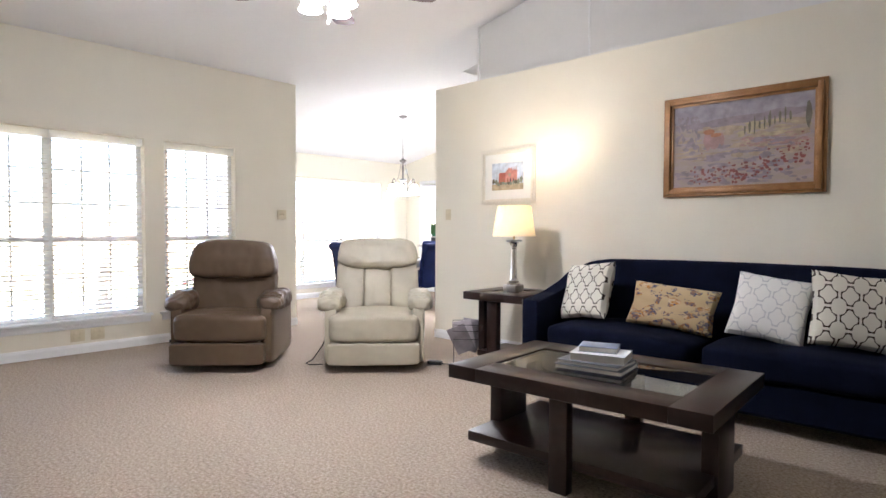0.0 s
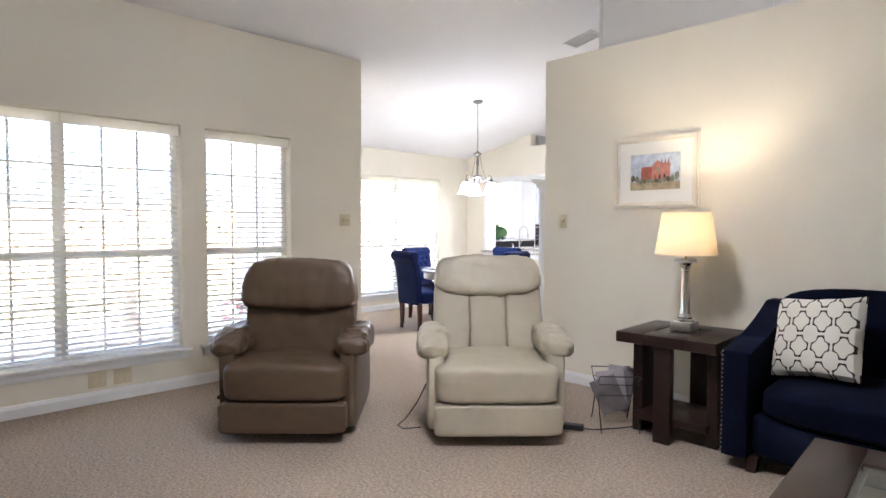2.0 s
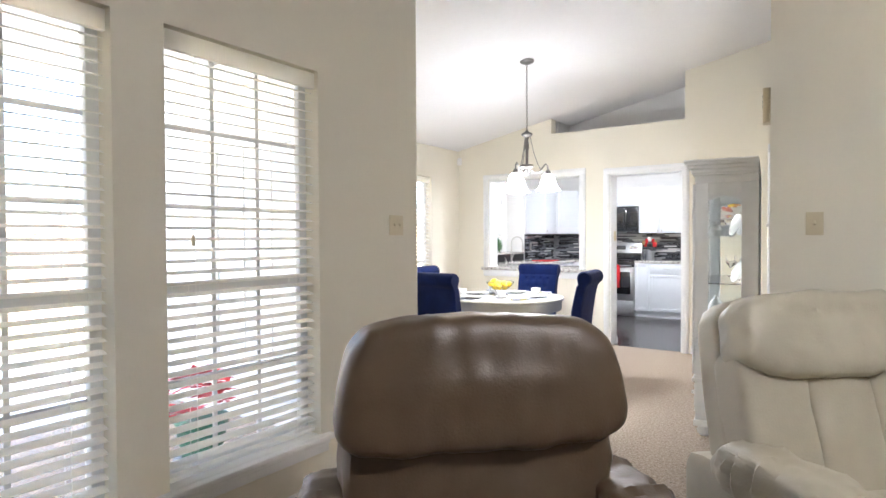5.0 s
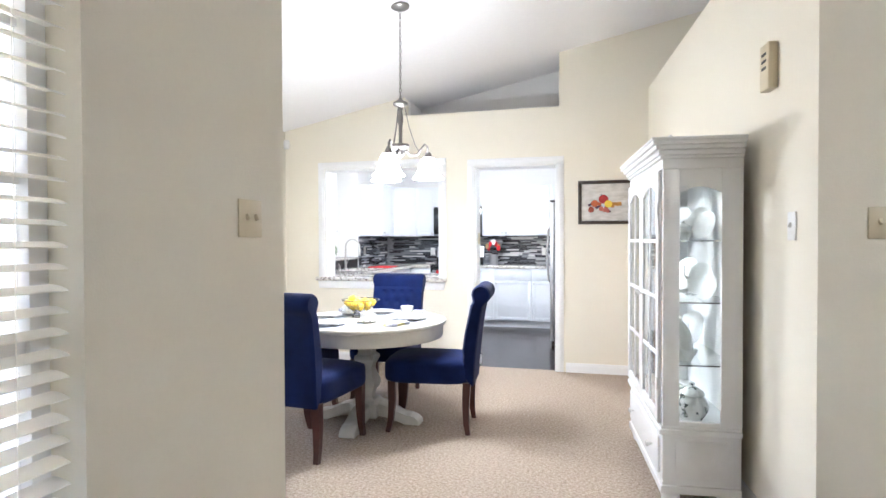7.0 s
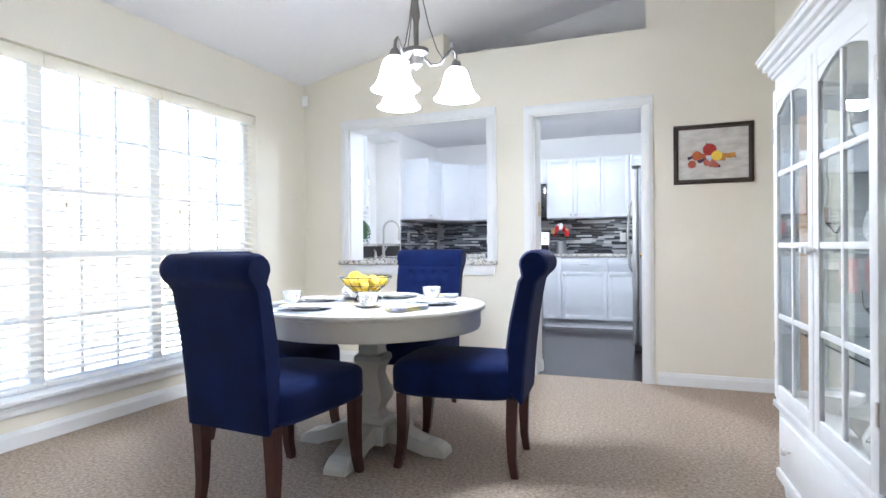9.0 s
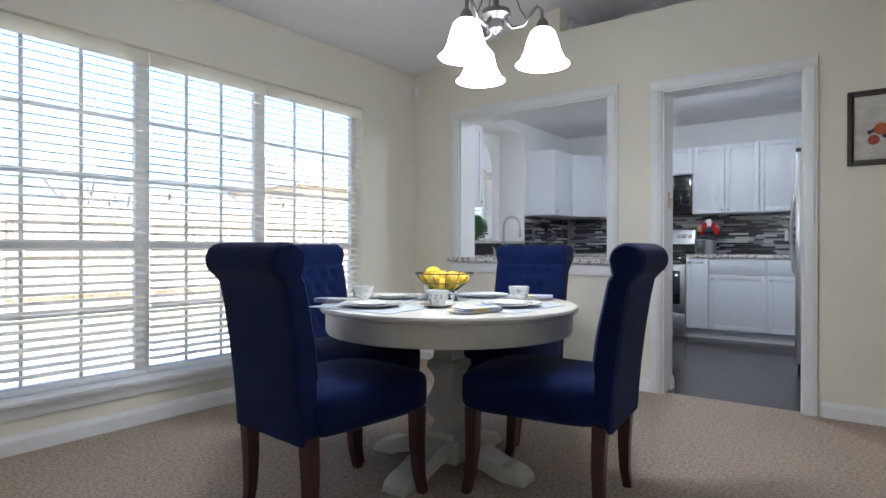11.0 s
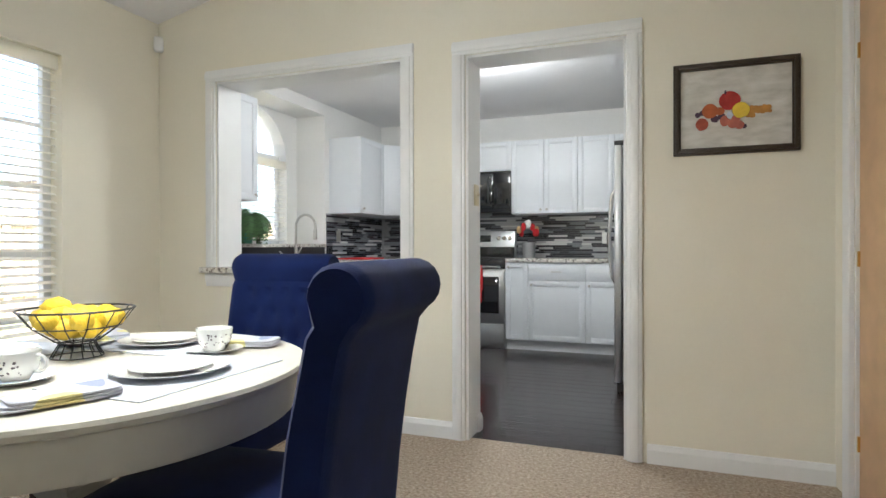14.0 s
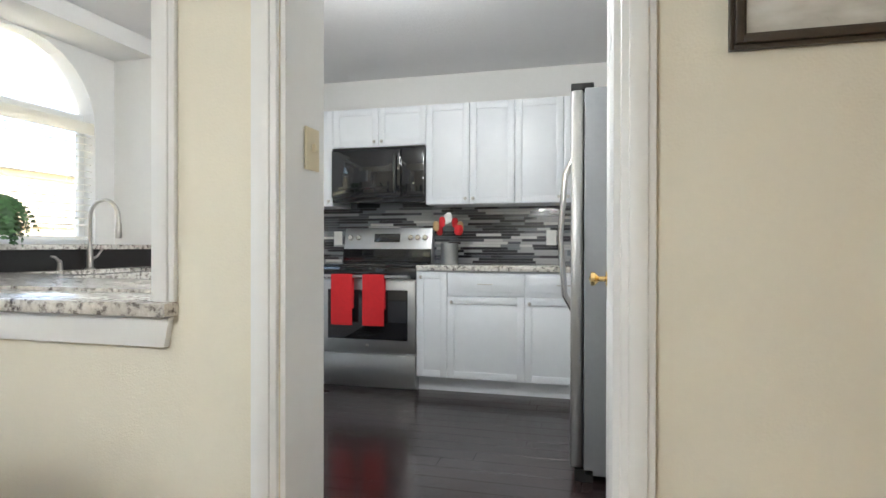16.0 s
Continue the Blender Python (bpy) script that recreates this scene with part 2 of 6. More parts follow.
def thing(name, at, label, category, group="", rz=0.0, kind=""):
    o = new(name)
    o.matrix_world = pose(*at, 0, 0, rz)
    o.empty_display_size = 0.1
    return tagged(o, label, category, group, kind)


def setting(ob, label, category="structure"):
    return tagged(ob, label, category, kind="structure")


def add_box(bm, c, s, bevel=0.0, m=None, seg=2):
    before = set(bm.verts)
    vs = bmesh.ops.create_cube(bm, size=1.0)["verts"]
    bmesh.ops.scale(bm, vec=s, verts=vs)
    if bevel:
        es = list({e for v in vs for e in v.link_edges})
        bmesh.ops.bevel(bm, geom=es, offset=min(bevel, 0.45 * min(s)), segments=seg, affect="EDGES", profile=0.5)
        vs = [v for v in bm.verts if v not in before]
    if m is not None:
        bmesh.ops.transform(bm, matrix=m, verts=vs)
    bmesh.ops.translate(bm, vec=c, verts=vs)
    return vs


def box(c, s, bevel=0.0, m=None):
    bm = bmesh.new()
    add_box(bm, c, s, bevel, m)
    return bm


def span(lo, hi, bevel=0.0):
    return box([(a + b) / 2 for a, b in zip(lo, hi)], [b - a for a, b in zip(lo, hi)], bevel)


def boxes(items, bevel=0.0):
    bm = bmesh.new()
    for lo, hi in items:
        add_box(bm, [(a + b) / 2 for a, b in zip(lo, hi)], [b - a for a, b in zip(lo, hi)], bevel)
    return bm


def add_lathe(bm, profile, seg=24, at=(0, 0, 0), m=None, flute=0.0):
    rings = []
    for r, z in profile:
        ring = []
        for i in range(seg):
            a = 2 * math.pi * i / seg
            q = r * (1 - (flute if i % 2 else 0))
            p = Vector((q * math.cos(a), q * math.sin(a), z))
            ring.append(bm.verts.new((m @ p if m else p) + Vector(at)))
        rings.append(ring)
    for a, b in zip(rings, rings[1:]):
        for i in range(seg):
            bm.faces.new((a[i], a[(i + 1) % seg], b[(i + 1) % seg], b[i]))
    for ring in (rings[0], rings[-1]):
        if (ring[0].co - ring[seg // 2].co).length > 1e-4:
            bm.faces.new(ring)


def lathe(profile, seg=24, at=(0, 0, 0), m=None, flute=0.0):
    bm = bmesh.new()
    add_lathe(bm, profile, seg, at, m, flute)
    return bm


def add_tube(bm, pts, r, seg=8):
    pts = [Vector(p) for p in pts]
    rings = []
    for i, p in enumerate(pts):
        d = (pts[min(i + 1, len(pts) - 1)] - pts[max(i - 1, 0)]).normalized()
        u = d.orthogonal().normalized() if i == 0 else (rings_u - d * rings_u.dot(d)).normalized()
        rings_u = u
        w = d.cross(u)
        rr = r[i] if isinstance(r, (list, tuple)) else r
        rings.append([bm.verts.new(p + rr * (math.cos(2 * math.pi * k / seg) * u + math.sin(2 * math.pi * k / seg) * w)) for k in range(seg)])
    for a, b in zip(rings, rings[1:]):
        for k in range(seg):
            bm.faces.new((a[k], a[(k + 1) % seg], b[(k + 1) % seg], b[k]))
    bm.faces.new(rings[0])
    bm.faces.new(rings[-1])


def tube(pts, r, seg=8):
    bm = bmesh.new()
    add_tube(bm, pts, r, seg)
    return bm


def arc(c, r, a0, a1, n, axis="xz"):
    out = []
    for i in range(n + 1):
        a = radians(a0 + (a1 - a0) * i / n)
        u, v = r * math.cos(a), r * math.sin(a)
        out.append((c[0] + u, c[1], c[2] + v) if axis == "xz" else (c[0], c[1] + u, c[2] + v) if axis == "yz" else (c[0] + u, c[1] + v, c[2]))
    return out


def add_soft(bm, c, s, k=4.0, n=10, wrinkle=0.0, freq=9.0, shape=None, m=None, seed=0.0):
    """A rounded, slightly creased cushion of size s round c."""
    before = set(bm.verts)
    r = bmesh.ops.create_cube(bm, size=2.0)
    es = list({e for v in r["verts"] for e in v.link_edges})
    bmesh.ops.subdivide_edges(bm, edges=es, cuts=n, use_grid_fill=True)
    vs = [v for v in bm.verts if v not in before]
    for v in vs:
        p = v.co
        d = (abs(p.x) ** k + abs(p.y) ** k + abs(p.z) ** k) ** (1 / k)
        p = p / d
        if shape:
            p = Vector(shape(p.x, p.y, p.z))
        q = Vector((p.x * s[0] / 2, p.y * s[1] / 2, p.z * s[2] / 2))
        if wrinkle:
            f = Vector(freq) if isinstance(freq, tuple) else Vector((freq, freq, freq))
            w = (q + Vector((seed, seed * 2, 0))) * f
            q += p.normalized() * wrinkle * noise.noise(w) if isinstance(freq, float) else p.normalized() * wrinkle * (0.6 * noise.noise(w) - abs(noise.noise(w * 1.7)))
        if m:
            q = m @ q
        v.co = q + Vector(c)


def soft(c, s, k=4.0, n=10, wrinkle=0.0, freq=9.0, shape=None, m=None, seed=0.0):
    bm = bmesh.new()
    add_soft(bm, c, s, k, n, wrinkle, freq, shape, m, seed)
    return bm


def prism(points, axis, lo, hi, bevel=0.0):
    """A polygon pushed along an axis: 'x' takes (y, z) points, 'y' (x, z), 'z' (x, y)."""
    bm = bmesh.new()
    put = {"x": lambda h, a, b: (h, a, b), "y": lambda h, a, b: (a, h, b), "z": lambda h, a, b: (a, b, h)}[axis]
    lower = [bm.verts.new(put(lo, *p)) for p in points]
    upper = [bm.verts.new(put(hi, *p)) for p in points]
    bm.faces.new(lower)
    bm.faces.new(upper)
    for i in range(len(points)):
        j = (i + 1) % len(points)
        bm.faces.new((lower[i], lower[j], upper[j], upper[i]))
    if bevel:
        bmesh.ops.bevel(bm, geom=list(bm.edges), offset=bevel, segments=2, affect="EDGES", profile=0.5)
    return bm


# ---- the shell ----
WX, DX, SY, KY, KN = -6.17, -8.47, 4.97, 8.38, 11.62   # living window wall, dining window wall, sofa wall, kitchen wall, kitchen back
SLOPE = 0.209


def roof_z(x):
    return 2.51 + SLOPE * (x + 8.47) if x < -1.5 else 2.51 + SLOPE * 6.97 - 0.25 * (x + 1.5)


def holed(u0, u1, top, openings, put):
    """One welded slab from u0 to u1 and up to top, with rectangular openings (u0, u1, z0, z1)."""
    us = sorted({u0, u1, *[v for o in openings for v in o[:2]]})
    zs = sorted({-0.02, top, *[v for o in openings for v in o[2:] if v > 0]})
    bm = boxes([put(p, q, u, v) for p, q in zip(us, us[1:]) for u, v in zip(zs, zs[1:]) if not any(o[0] <= p and q <= o[1] and o[2] - 0.03 <= u and v <= o[3] for o in openings)])
    bmesh.ops.remove_doubles(bm, verts=bm.verts, dist=1e-5)
    inner = [f for f in bm.faces if all(len(e.link_faces) > 2 for e in f.edges)]
    bmesh.ops.delete(bm, geom=inner, context="FACES_ONLY")
    return bm


def wall_x(name, x, y0, y1, openings, material, top, label, thick=0.15, out=-1):
    """A wall in the plane x, thickness away from the room, with openings (y0, y1, z0, z1)."""
    a, b = (x + out * thick, x) if out < 0 else (x, x + thick)
    return setting(link(name, holed(y0, y1, top, openings, lambda p, q, u, v: ((a, p, u), (b, q, v))), material, smooth=False), label, "wall")


def wall_y(name, y, x0, x1, openings, material, top, label, thick=0.14):
    return setting(link(name, holed(x0, x1, top, openings, lambda p, q, u, v: ((p, y, u), (q, y + thick, v))), material, smooth=False), label, "wall")


BIG, NARROW, DINING = (0.92, 2.565, 0.325, 2.115), (2.76, 3.545, 0.325, 2.115), (5.10, 7.715, 0.25, 2.10)
wall_x("wall_west_living", WX, -3.2, 4.345, [BIG, NARROW], M_WALL, 2.98, "cream painted wall with two blind-covered windows")
wall_x("wall_west_dining", DX, 4.20, 8.52, [DINING], M_WALL, 2.505, "cream painted wall with a wide window")
setting(link("wall_south_dining", prism([(-8.62, -0.02), (WX - 0.15, -0.02), (WX - 0.15, 2.96), (-8.62, 2.47)], "y", 4.20, 4.345), M_WALL, smooth=False), "cream painted return wall of the dining room", "wall")
KT = 0.22
PASS, DOOR = (-7.995, -6.70, 0.865, 2.075), (-6.33, -5.512, 0.0, 2.048)
wall_y("wall_kitchen", KY, DX, -3.9, [PASS, DOOR], M_WALL, 2.608, "cream wall with a pass-through and a doorway to the kitchen", KT)
setting(link("wall_kitchen_upper_east", prism([(-5.485, 2.608), (-3.9, 2.608), (-3.9, roof_z(-3.9)), (-5.485, roof_z(-5.485))], "y", KY, KY + 0.14), M_WALL, smooth=False), "cream wall above the plant ledge", "wall")
setting(link("wall_kitchen_upper_west", prism([(DX, 2.608), (-7.08, 2.608), (-7.08, roof_z(-7.08)), (DX, 2.612)], "y", KY, KY + 0.14), M_WALL, smooth=False), "cream wall beside the plant ledge", "wall")
# shallow back wall added to catch room light and hide the dark niche ceiling
setting(link("wall_ledge_niche", boxes([((-7.2, 8.98, 2.6), (-3.9, 9.06, 3.5)), ((-7.2, KY + KT, 2.6), (-7.08, 8.98, 2.8)), ((-5.485, KY + KT, 2.6), (-5.38, 8.98, 3.2))]), M_UPPER, smooth=False), "plain white back of the plant ledge, added close to brighten the niche", "wall")
setting(link("wall_sofa", boxes([((-4.355, SY, -0.02), (3.2, SY + 0.36, 2.734))]), M_WALL, smooth=False), "cream wall behind the sofa, ending in a plant ledge", "wall")
setting(link("wall_sofa_upper", prism([(-4.04, 2.734), (3.2, 2.734), (3.2, 2.79), (-1.5, roof_z(-1.51)), (-4.04, roof_z(-4.04))], "y", 5.335, 8.4), M_UPPER, smooth=False), "white wall set back above the plant ledge", "wall")
setting(link("trim_upper_corner", span((-4.052, 5.32, 2.734), (-4.03, 5.337, roof_z(-4.05))), M_TRIM), "white corner bead above the ledge", "trim")
setting(link("trim_upper_seam", span((-2.69, 5.326, 2.734), (-2.675, 5.337, roof_z(-2.69))), M_TRIM), "thin seam strip on the upper wall", "trim")
# the slanted wall of the dining room
E0, E1 = Vector((-4.355, SY, 0)), Vector((-4.655, KY, 0))
EDIR = (E1 - E0).normalized()
EANG = math.degrees(math.atan2(EDIR.y, EDIR.x)) - 90
ELEN = (E1 - E0).length


def on_east(along, out, z=0.0):
    """A point of the slanted wall: metres along it from the sofa wall, and out into the room."""
    return E0 + EDIR * along + Vector((-EDIR.y, EDIR.x, 0)) * out + Vector((0, 0, z))


east = thing("wall_east_dining", E0, "cream wall ending at a plant ledge", "wall", rz=EANG, kind="structure")
for lo, hi in (((0, 0.0, -0.02), (0.14, ELEN - 0.95, 2.734)), ((0, ELEN - 0.95, 2.04), (0.14, ELEN - 0.2, 2.734)), ((0, ELEN - 0.2, -0.02), (0.14, ELEN, 2.734)), ((0.14, 0.3, 2.60), (0.5, ELEN, 2.73))):
    part("wall_face", span(lo, hi), M_WALL, east, smooth=False)
setting(link("wall_south_living", span((-6.4, -3.35, -0.02), (3.3, -3.2, 4.2)), M_WALL, smooth=False), "cream painted wall behind the walk", "wall")
setting(link("wall_east_living", span((3.2, -3.35, -0.02), (3.35, 5.4, 4.2)), M_WALL, smooth=False), "cream painted wall behind the walk", "wall")
ceil_pts = [(-8.62, roof_z(-8.62)), (-1.5, roof_z(-1.51)), (3.35, roof_z(3.35)), (3.35, roof_z(3.35) + 0.15), (-1.5, roof_z(-1.51) + 0.15), (-8.62, roof_z(-8.62) + 0.15)]
setting(link("ceiling", prism(ceil_pts, "y", -3.35, 9.4), M_CEIL, smooth=False), "white textured vaulted ceiling", "ceiling")
setting(link("floor", span((-8.62, -3.35, -0.12), (3.35, KY + 0.05, 0.0)), M_CARPET, smooth=False), "speckled beige pile carpet", "floor")

# kitchen shell: sink recess in the west wall, flat ceiling
wall_x("wall_west_kitchen", DX, 8.52, KN + 0.15, [(8.97, 10.39, 0.0, 2.33)], M_UPPER, 2.60, "white kitchen wall with a window recess")
RX = -8.80
recess = boxes([((RX - 0.15, 8.86, -0.02), (DX - 0.15, 8.97, 2.45)), ((RX - 0.15, 10.39, -0.02), (DX - 0.15, 10.5, 2.45)), ((RX - 0.15, 8.97, 2.33), (DX - 0.15, 10.39, 2.45)),
                ((RX - 0.15, 8.97, -0.02), (RX, 10.39, 1.06)), ((RX - 0.15, 8.97, 1.06), (RX, 9.24, 2.33)), ((RX - 0.15, 10.23, 1.06), (RX, 10.39, 2.33))])
setting(link("wall_sink_recess", recess, M_UPPER, smooth=False), "white window recess over the sink", "wall")
AR, AC = 0.495, (9.735, 1.83)
arch_pts = [(9.24, 2.33), (9.24, 1.83)] + [(AC[0] + AR * math.cos(radians(a)), AC[1] + AR * math.sin(radians(a))) for a in range(180, -1, -12)] + [(10.23, 2.33)]
setting(link("wall_arch_spandrel", prism(arch_pts, "x", RX - 0.15, RX), M_UPPER, smooth=False), "white wall round the arched window head", "wall")
setting(link("wall_north_kitchen", span((-9.2, KN, -0.02), (-4.5, KN + 0.15, 2.6)), M_UPPER, smooth=False), "white kitchen wall above the cabinets", "wall")
setting(link("wall_east_kitchen", span((-4.72, KY + 0.14, -0.02), (-4.58, KN, 2.6)), M_UPPER, smooth=False), "white kitchen wall behind the fridge", "wall")
setting(link("ceiling_kitchen", span((DX, KY + 0.14, 2.44), (-4.6, KN + 0.1, 2.6)), M_CEIL, smooth=False), "flat white textured kitchen ceiling", "ceiling")
setting(link("floor_kitchen", span((-9.2, KY + 0.05, -0.12), (-4.6, KN + 0.1, -0.012)), M_BLACK, smooth=False), "dark subfloor under the planks", "floor")

# ---- baseboards and casings ----
def baseboard(name, a, b, side):
    """Along the floor from a to b (x, y); side: the room's side of the line, +1 left of a to b."""
    a, b = Vector((*a, 0)), Vector((*b, 0))
    d = b - a
    t = thing(name, a, "white painted wooden baseboard", "baseboard", rz=math.degrees(math.atan2(d.y, d.x)), kind="structure")
    L = d.length
    prof = [(0, 0), (side * 0.014, 0), (side * 0.014, 0.065), (side * 0.009, 0.080), (side * 0.006, 0.090), (0, 0.092)]
    part("board", prism(prof, "x", 0, L), M_TRIM, t, smooth=False)
    return t


baseboard("baseboard_west_living", (WX, -3.2), (WX, 4.345), -1)
baseboard("baseboard_corner", (WX, 4.345), (WX - 0.15, 4.345), -1)
baseboard("baseboard_sofa", (-4.355, SY), (3.2, SY), -1)
baseboard("baseboard_west_dining", (DX, 4.345), (DX, KY), -1)
baseboard("baseboard_kitchen_wall", (DX, KY), (-6.36, KY), -1)
baseboard("baseboard_kitchen_wall_east", (-5.42, KY), (E1.x, KY), -1)
baseboard("baseboard_east_dining", on_east(0, 0)[:2], on_east(ELEN - 1.03, 0)[:2], 1)
baseboard("baseboard_door_jamb", (-6.316, KY + KT - 0.07), (-6.316, KY + KT), -1)


def casing(name, x0, x1, z0, z1, y, sill=False, w=0.072):
    t = thing(name, (0, y, 0), "white moulded wooden casing", "casing", kind="structure")

    def stick(n, lo, hi):
        bm = bmesh.new()
        c, s = [(p + q) / 2 for p, q in zip(lo, hi)], [q - p for p, q in zip(lo, hi)]
        add_box(bm, (c[0], -0.009, c[2]), (s[0], 0.018, s[2]), 0.004)
        k = 0.55
        add_box(bm, (c[0], -0.014, c[2]), (s[0] * (k if s[0] < 0.2 else 1), 0.024, s[2] * (k if s[2] < 0.2 else 1)), 0.004)
        part(n, bm, M_TRIM, t)
    stick("side_casing", (x0 - w, 0, z0), (x0, 0, z1))
    stick("side_casing", (x1, 0, z0), (x1 + w, 0, z1))
    stick("head_casing", (x0 - w, 0, z1), (x1 + w, 0, z1 + w))
    part("jamb_lining", boxes([((x0 - 0.001, 0.004, z0), (x0 + 0.014, KT - 0.004, z1 - 0.003)), ((x1 - 0.014, 0.004, z0), (x1 + 0.001, KT - 0.004, z1 - 0.003)), ((x0, 0.004, z1 - 0.014), (x1, KT - 0.004, z1 + 0.001))]), M_TRIM, t, smooth=False)
    return t


casing("trim_pass_through", PASS[0], PASS[1], 0.905, PASS[3], KY)
dc = casing("trim_kitchen_door", DOOR[0], DOOR[1], 0.0, DOOR[3], KY)
side_case = thing("trim_side_door", E0, "white moulded casing of the side doorway", "casing", rz=EANG, kind="structure")
for lo, hi in (((-0.02, ELEN - 1.02, 0), (0.0, ELEN - 0.95, 2.04)), ((-0.02, ELEN - 0.2, 0), (0.0, ELEN - 0.13, 2.04)), ((-0.02, ELEN - 1.02, 2.04), (0.0, ELEN - 0.13, 2.11))):
    part("casing_board", span(lo, hi, 0.004), M_TRIM, side_case)
part("jamb_lining", span((0.0, ELEN - 0.212, 0), (0.14, ELEN - 0.2, 2.04)), M_TRIM, side_case)
# slab added to close the opening; its colour replaces the lit hall
side_door = thing("door_2", E0, "honey-coloured slab closing the side doorway, toned like a warm-lit hall", "door", rz=EANG, kind="structure")
part("leaf", span((0.012, ELEN - 0.945, 0.01), (0.05, ELEN - 0.214, 2.03), 0.002), M_HALL_TONE, side_door)
for z in (0.25, 0.98, 1.8):
    part("hinge", span((0.004, ELEN - 0.222, z - 0.03), (0.014, ELEN - 0.212, z + 0.03)), M_BRASS, side_door, "brass hinge")


# ---- windows with blinds ----
def blind(x, y0, y1, z0, z1, label, tilt=12):
    t = thing("window_blind", (x, (y0 + y1) / 2, z1), label, "blind", group="window blinds")
    L = y1 - y0
    part("valance", boxes([((-0.012, -L / 2, -0.075), (0.012, L / 2, 0.0)), ((-0.05, -L / 2 + 0.01, -0.05), (-0.014, L / 2 - 0.01, -0.005))], 0.002), M_SLAT, t)
    pitch = 0.0445
    n = int((z1 - z0 - 0.12) / pitch)
    bm = bmesh.new()
    xs = [(-0.025, -0.0015), (-0.012, 0.0012), (0.0, 0.002), (0.012, 0.0012), (0.025, -0.0015)]
    rows = [[bm.verts.new((u, s * (L / 2 - 0.008), w + h)) for u, w in xs] for s in (-1, 1) for h in (0, 0.0025)]
    for i in range(4):
        for p, q in ((0, 2), (1, 3)):
            bm.faces.new((rows[p][i], rows[p][i + 1], rows[q][i + 1], rows[q][i]))
        for p, q in ((0, 1), (2, 3)):
            bm.faces.new((rows[p][i], rows[p][i + 1], rows[q][i + 1], rows[q][i]))
    for i in (0, 4):
        bm.faces.new((rows[0][i], rows[1][i], rows[3][i], rows[2][i]))
    first = part("slat", bm, M_SLAT, t)
    for i in range(n):
        s = first if i == 0 else new("slat", first.data)
        s.parent = t
        s.matrix_basis = pose(-0.02, 0, -0.095 - i * pitch, 0, tilt + 1.5 * noise.noise((i * 3.1, y0, 0)), 0)
    bot = z0 - z1 + 0.012
    part("bottom_rail", box((-0.02, 0, bot + 0.01), (0.045, L - 0.012, 0.02), 0.004), M_SLAT, t)
    for f in ((-0.34, 0.34) if L < 1 else (-0.4, 0, 0.4)):
        bm = bmesh.new()
        for u in (-0.045, 0.006):
            add_tube(bm, [(u, f * L, -0.06), (u, f * L, bot + 0.01)], 0.0012, 5)
        part("ladder_cord", bm, M_SLAT, t)
    part("pull_cord", tube([(0.012, -0.36 * L, -0.06), (0.014, -0.36 * L, -0.80)], 0.0012, 5), M_SLAT, t)
    part("cord_tassel", lathe([(0.003, 0.0), (0.007, -0.01), (0.008, -0.04), (0.004, -0.045)], 10, (0.014, -0.36 * L, -0.79)), M_ALMOND, t)
    return t


def window(name, x, o, mullions, label, depth=0.15):
    """A window unit in the outer part of the opening o, split at the y of mullions, with sill, apron and panes."""
    y0, y1, z0, z1 = o
    t = thing(name, (x, 0, 0), label, "window", kind="structure")
    xo = -depth + 0.03
    f = 0.045
    edges = [y0, *mullions, y1]
    part("frame", boxes([((xo - 0.02, y0, z0), (xo + 0.03, y0 + f, z1)), ((xo - 0.02, y1 - f, z0), (xo + 0.03, y1, z1)), ((xo - 0.02, y0 + f, z1 - f), (xo + 0.03, y1 - f, z1)), ((xo - 0.02, y0 + f, z0), (xo + 0.03, y1 - f, z0 + f))]
                        + [((xo - 0.02, m - 0.04, z0 + f), (xo + 0.03, m + 0.04, z1 - f)) for m in mullions], 0.003), M_TRIM, t)
    mid = z0 + (z1 - z0) * (0.425 if depth < 0.155 and z0 > 0.3 else 0.402)
    for a, b in zip(edges, edges[1:]):
        a2 = a + (f if a == y0 else 0.04)
        b2 = b - (f if b == y1 else 0.04)
        part("meeting_rail", span((xo - 0.015, a2, mid - 0.025), (xo + 0.02, b2, mid + 0.025), 0.003), M_TRIM, t)
        bars = []
        for i in (1, 2):
            yy = a2 + (b2 - a2) * i / 3
            bars.append(((xo - 0.004, yy - 0.009, z0 + f), (xo + 0.008, yy + 0.009, z1 - f)))
        for lo, hi, n in ((z0 + f, mid - 0.025, 2), (mid + 0.025, z1 - f, 3)):
            for i in range(1, n):
                zz = lo + (hi - lo) * i / n
                bars.append(((xo - 0.003, a2, zz - 0.009), (xo + 0.007, b2, zz + 0.009)))
        for lo, hi in bars:
            part("glazing_bar", span(lo, hi), M_TRIM, t, smooth=False)
        pane = part("pane", span((xo - 0.003, a2, z0 + f), (xo - 0.0005, b2, z1 - f)), M_GLASS, t, smooth=False)
        pane.visible_shadow = False
    part("window_sill", span((-depth + 0.06, y0 - 0.0, z0 - 0.022), (0.0, y1 + 0.0, z0 + 0.004), 0.003), M_TRIM, t)
    part("stool", span((-0.002, y0 - 0.06, z0 - 0.022), (0.045, y1 + 0.06, z0 + 0.004), 0.006), M_TRIM, t)
    part("apron", boxes([((0.0, y0 - 0.04, z0 - 0.085), (0.014, y1 + 0.04, z0 - 0.022)), ((0.0, y0 - 0.04, z0 - 0.045), (0.026, y1 + 0.04, z0 - 0.022))], 0.004), M_TRIM, t)
    return t


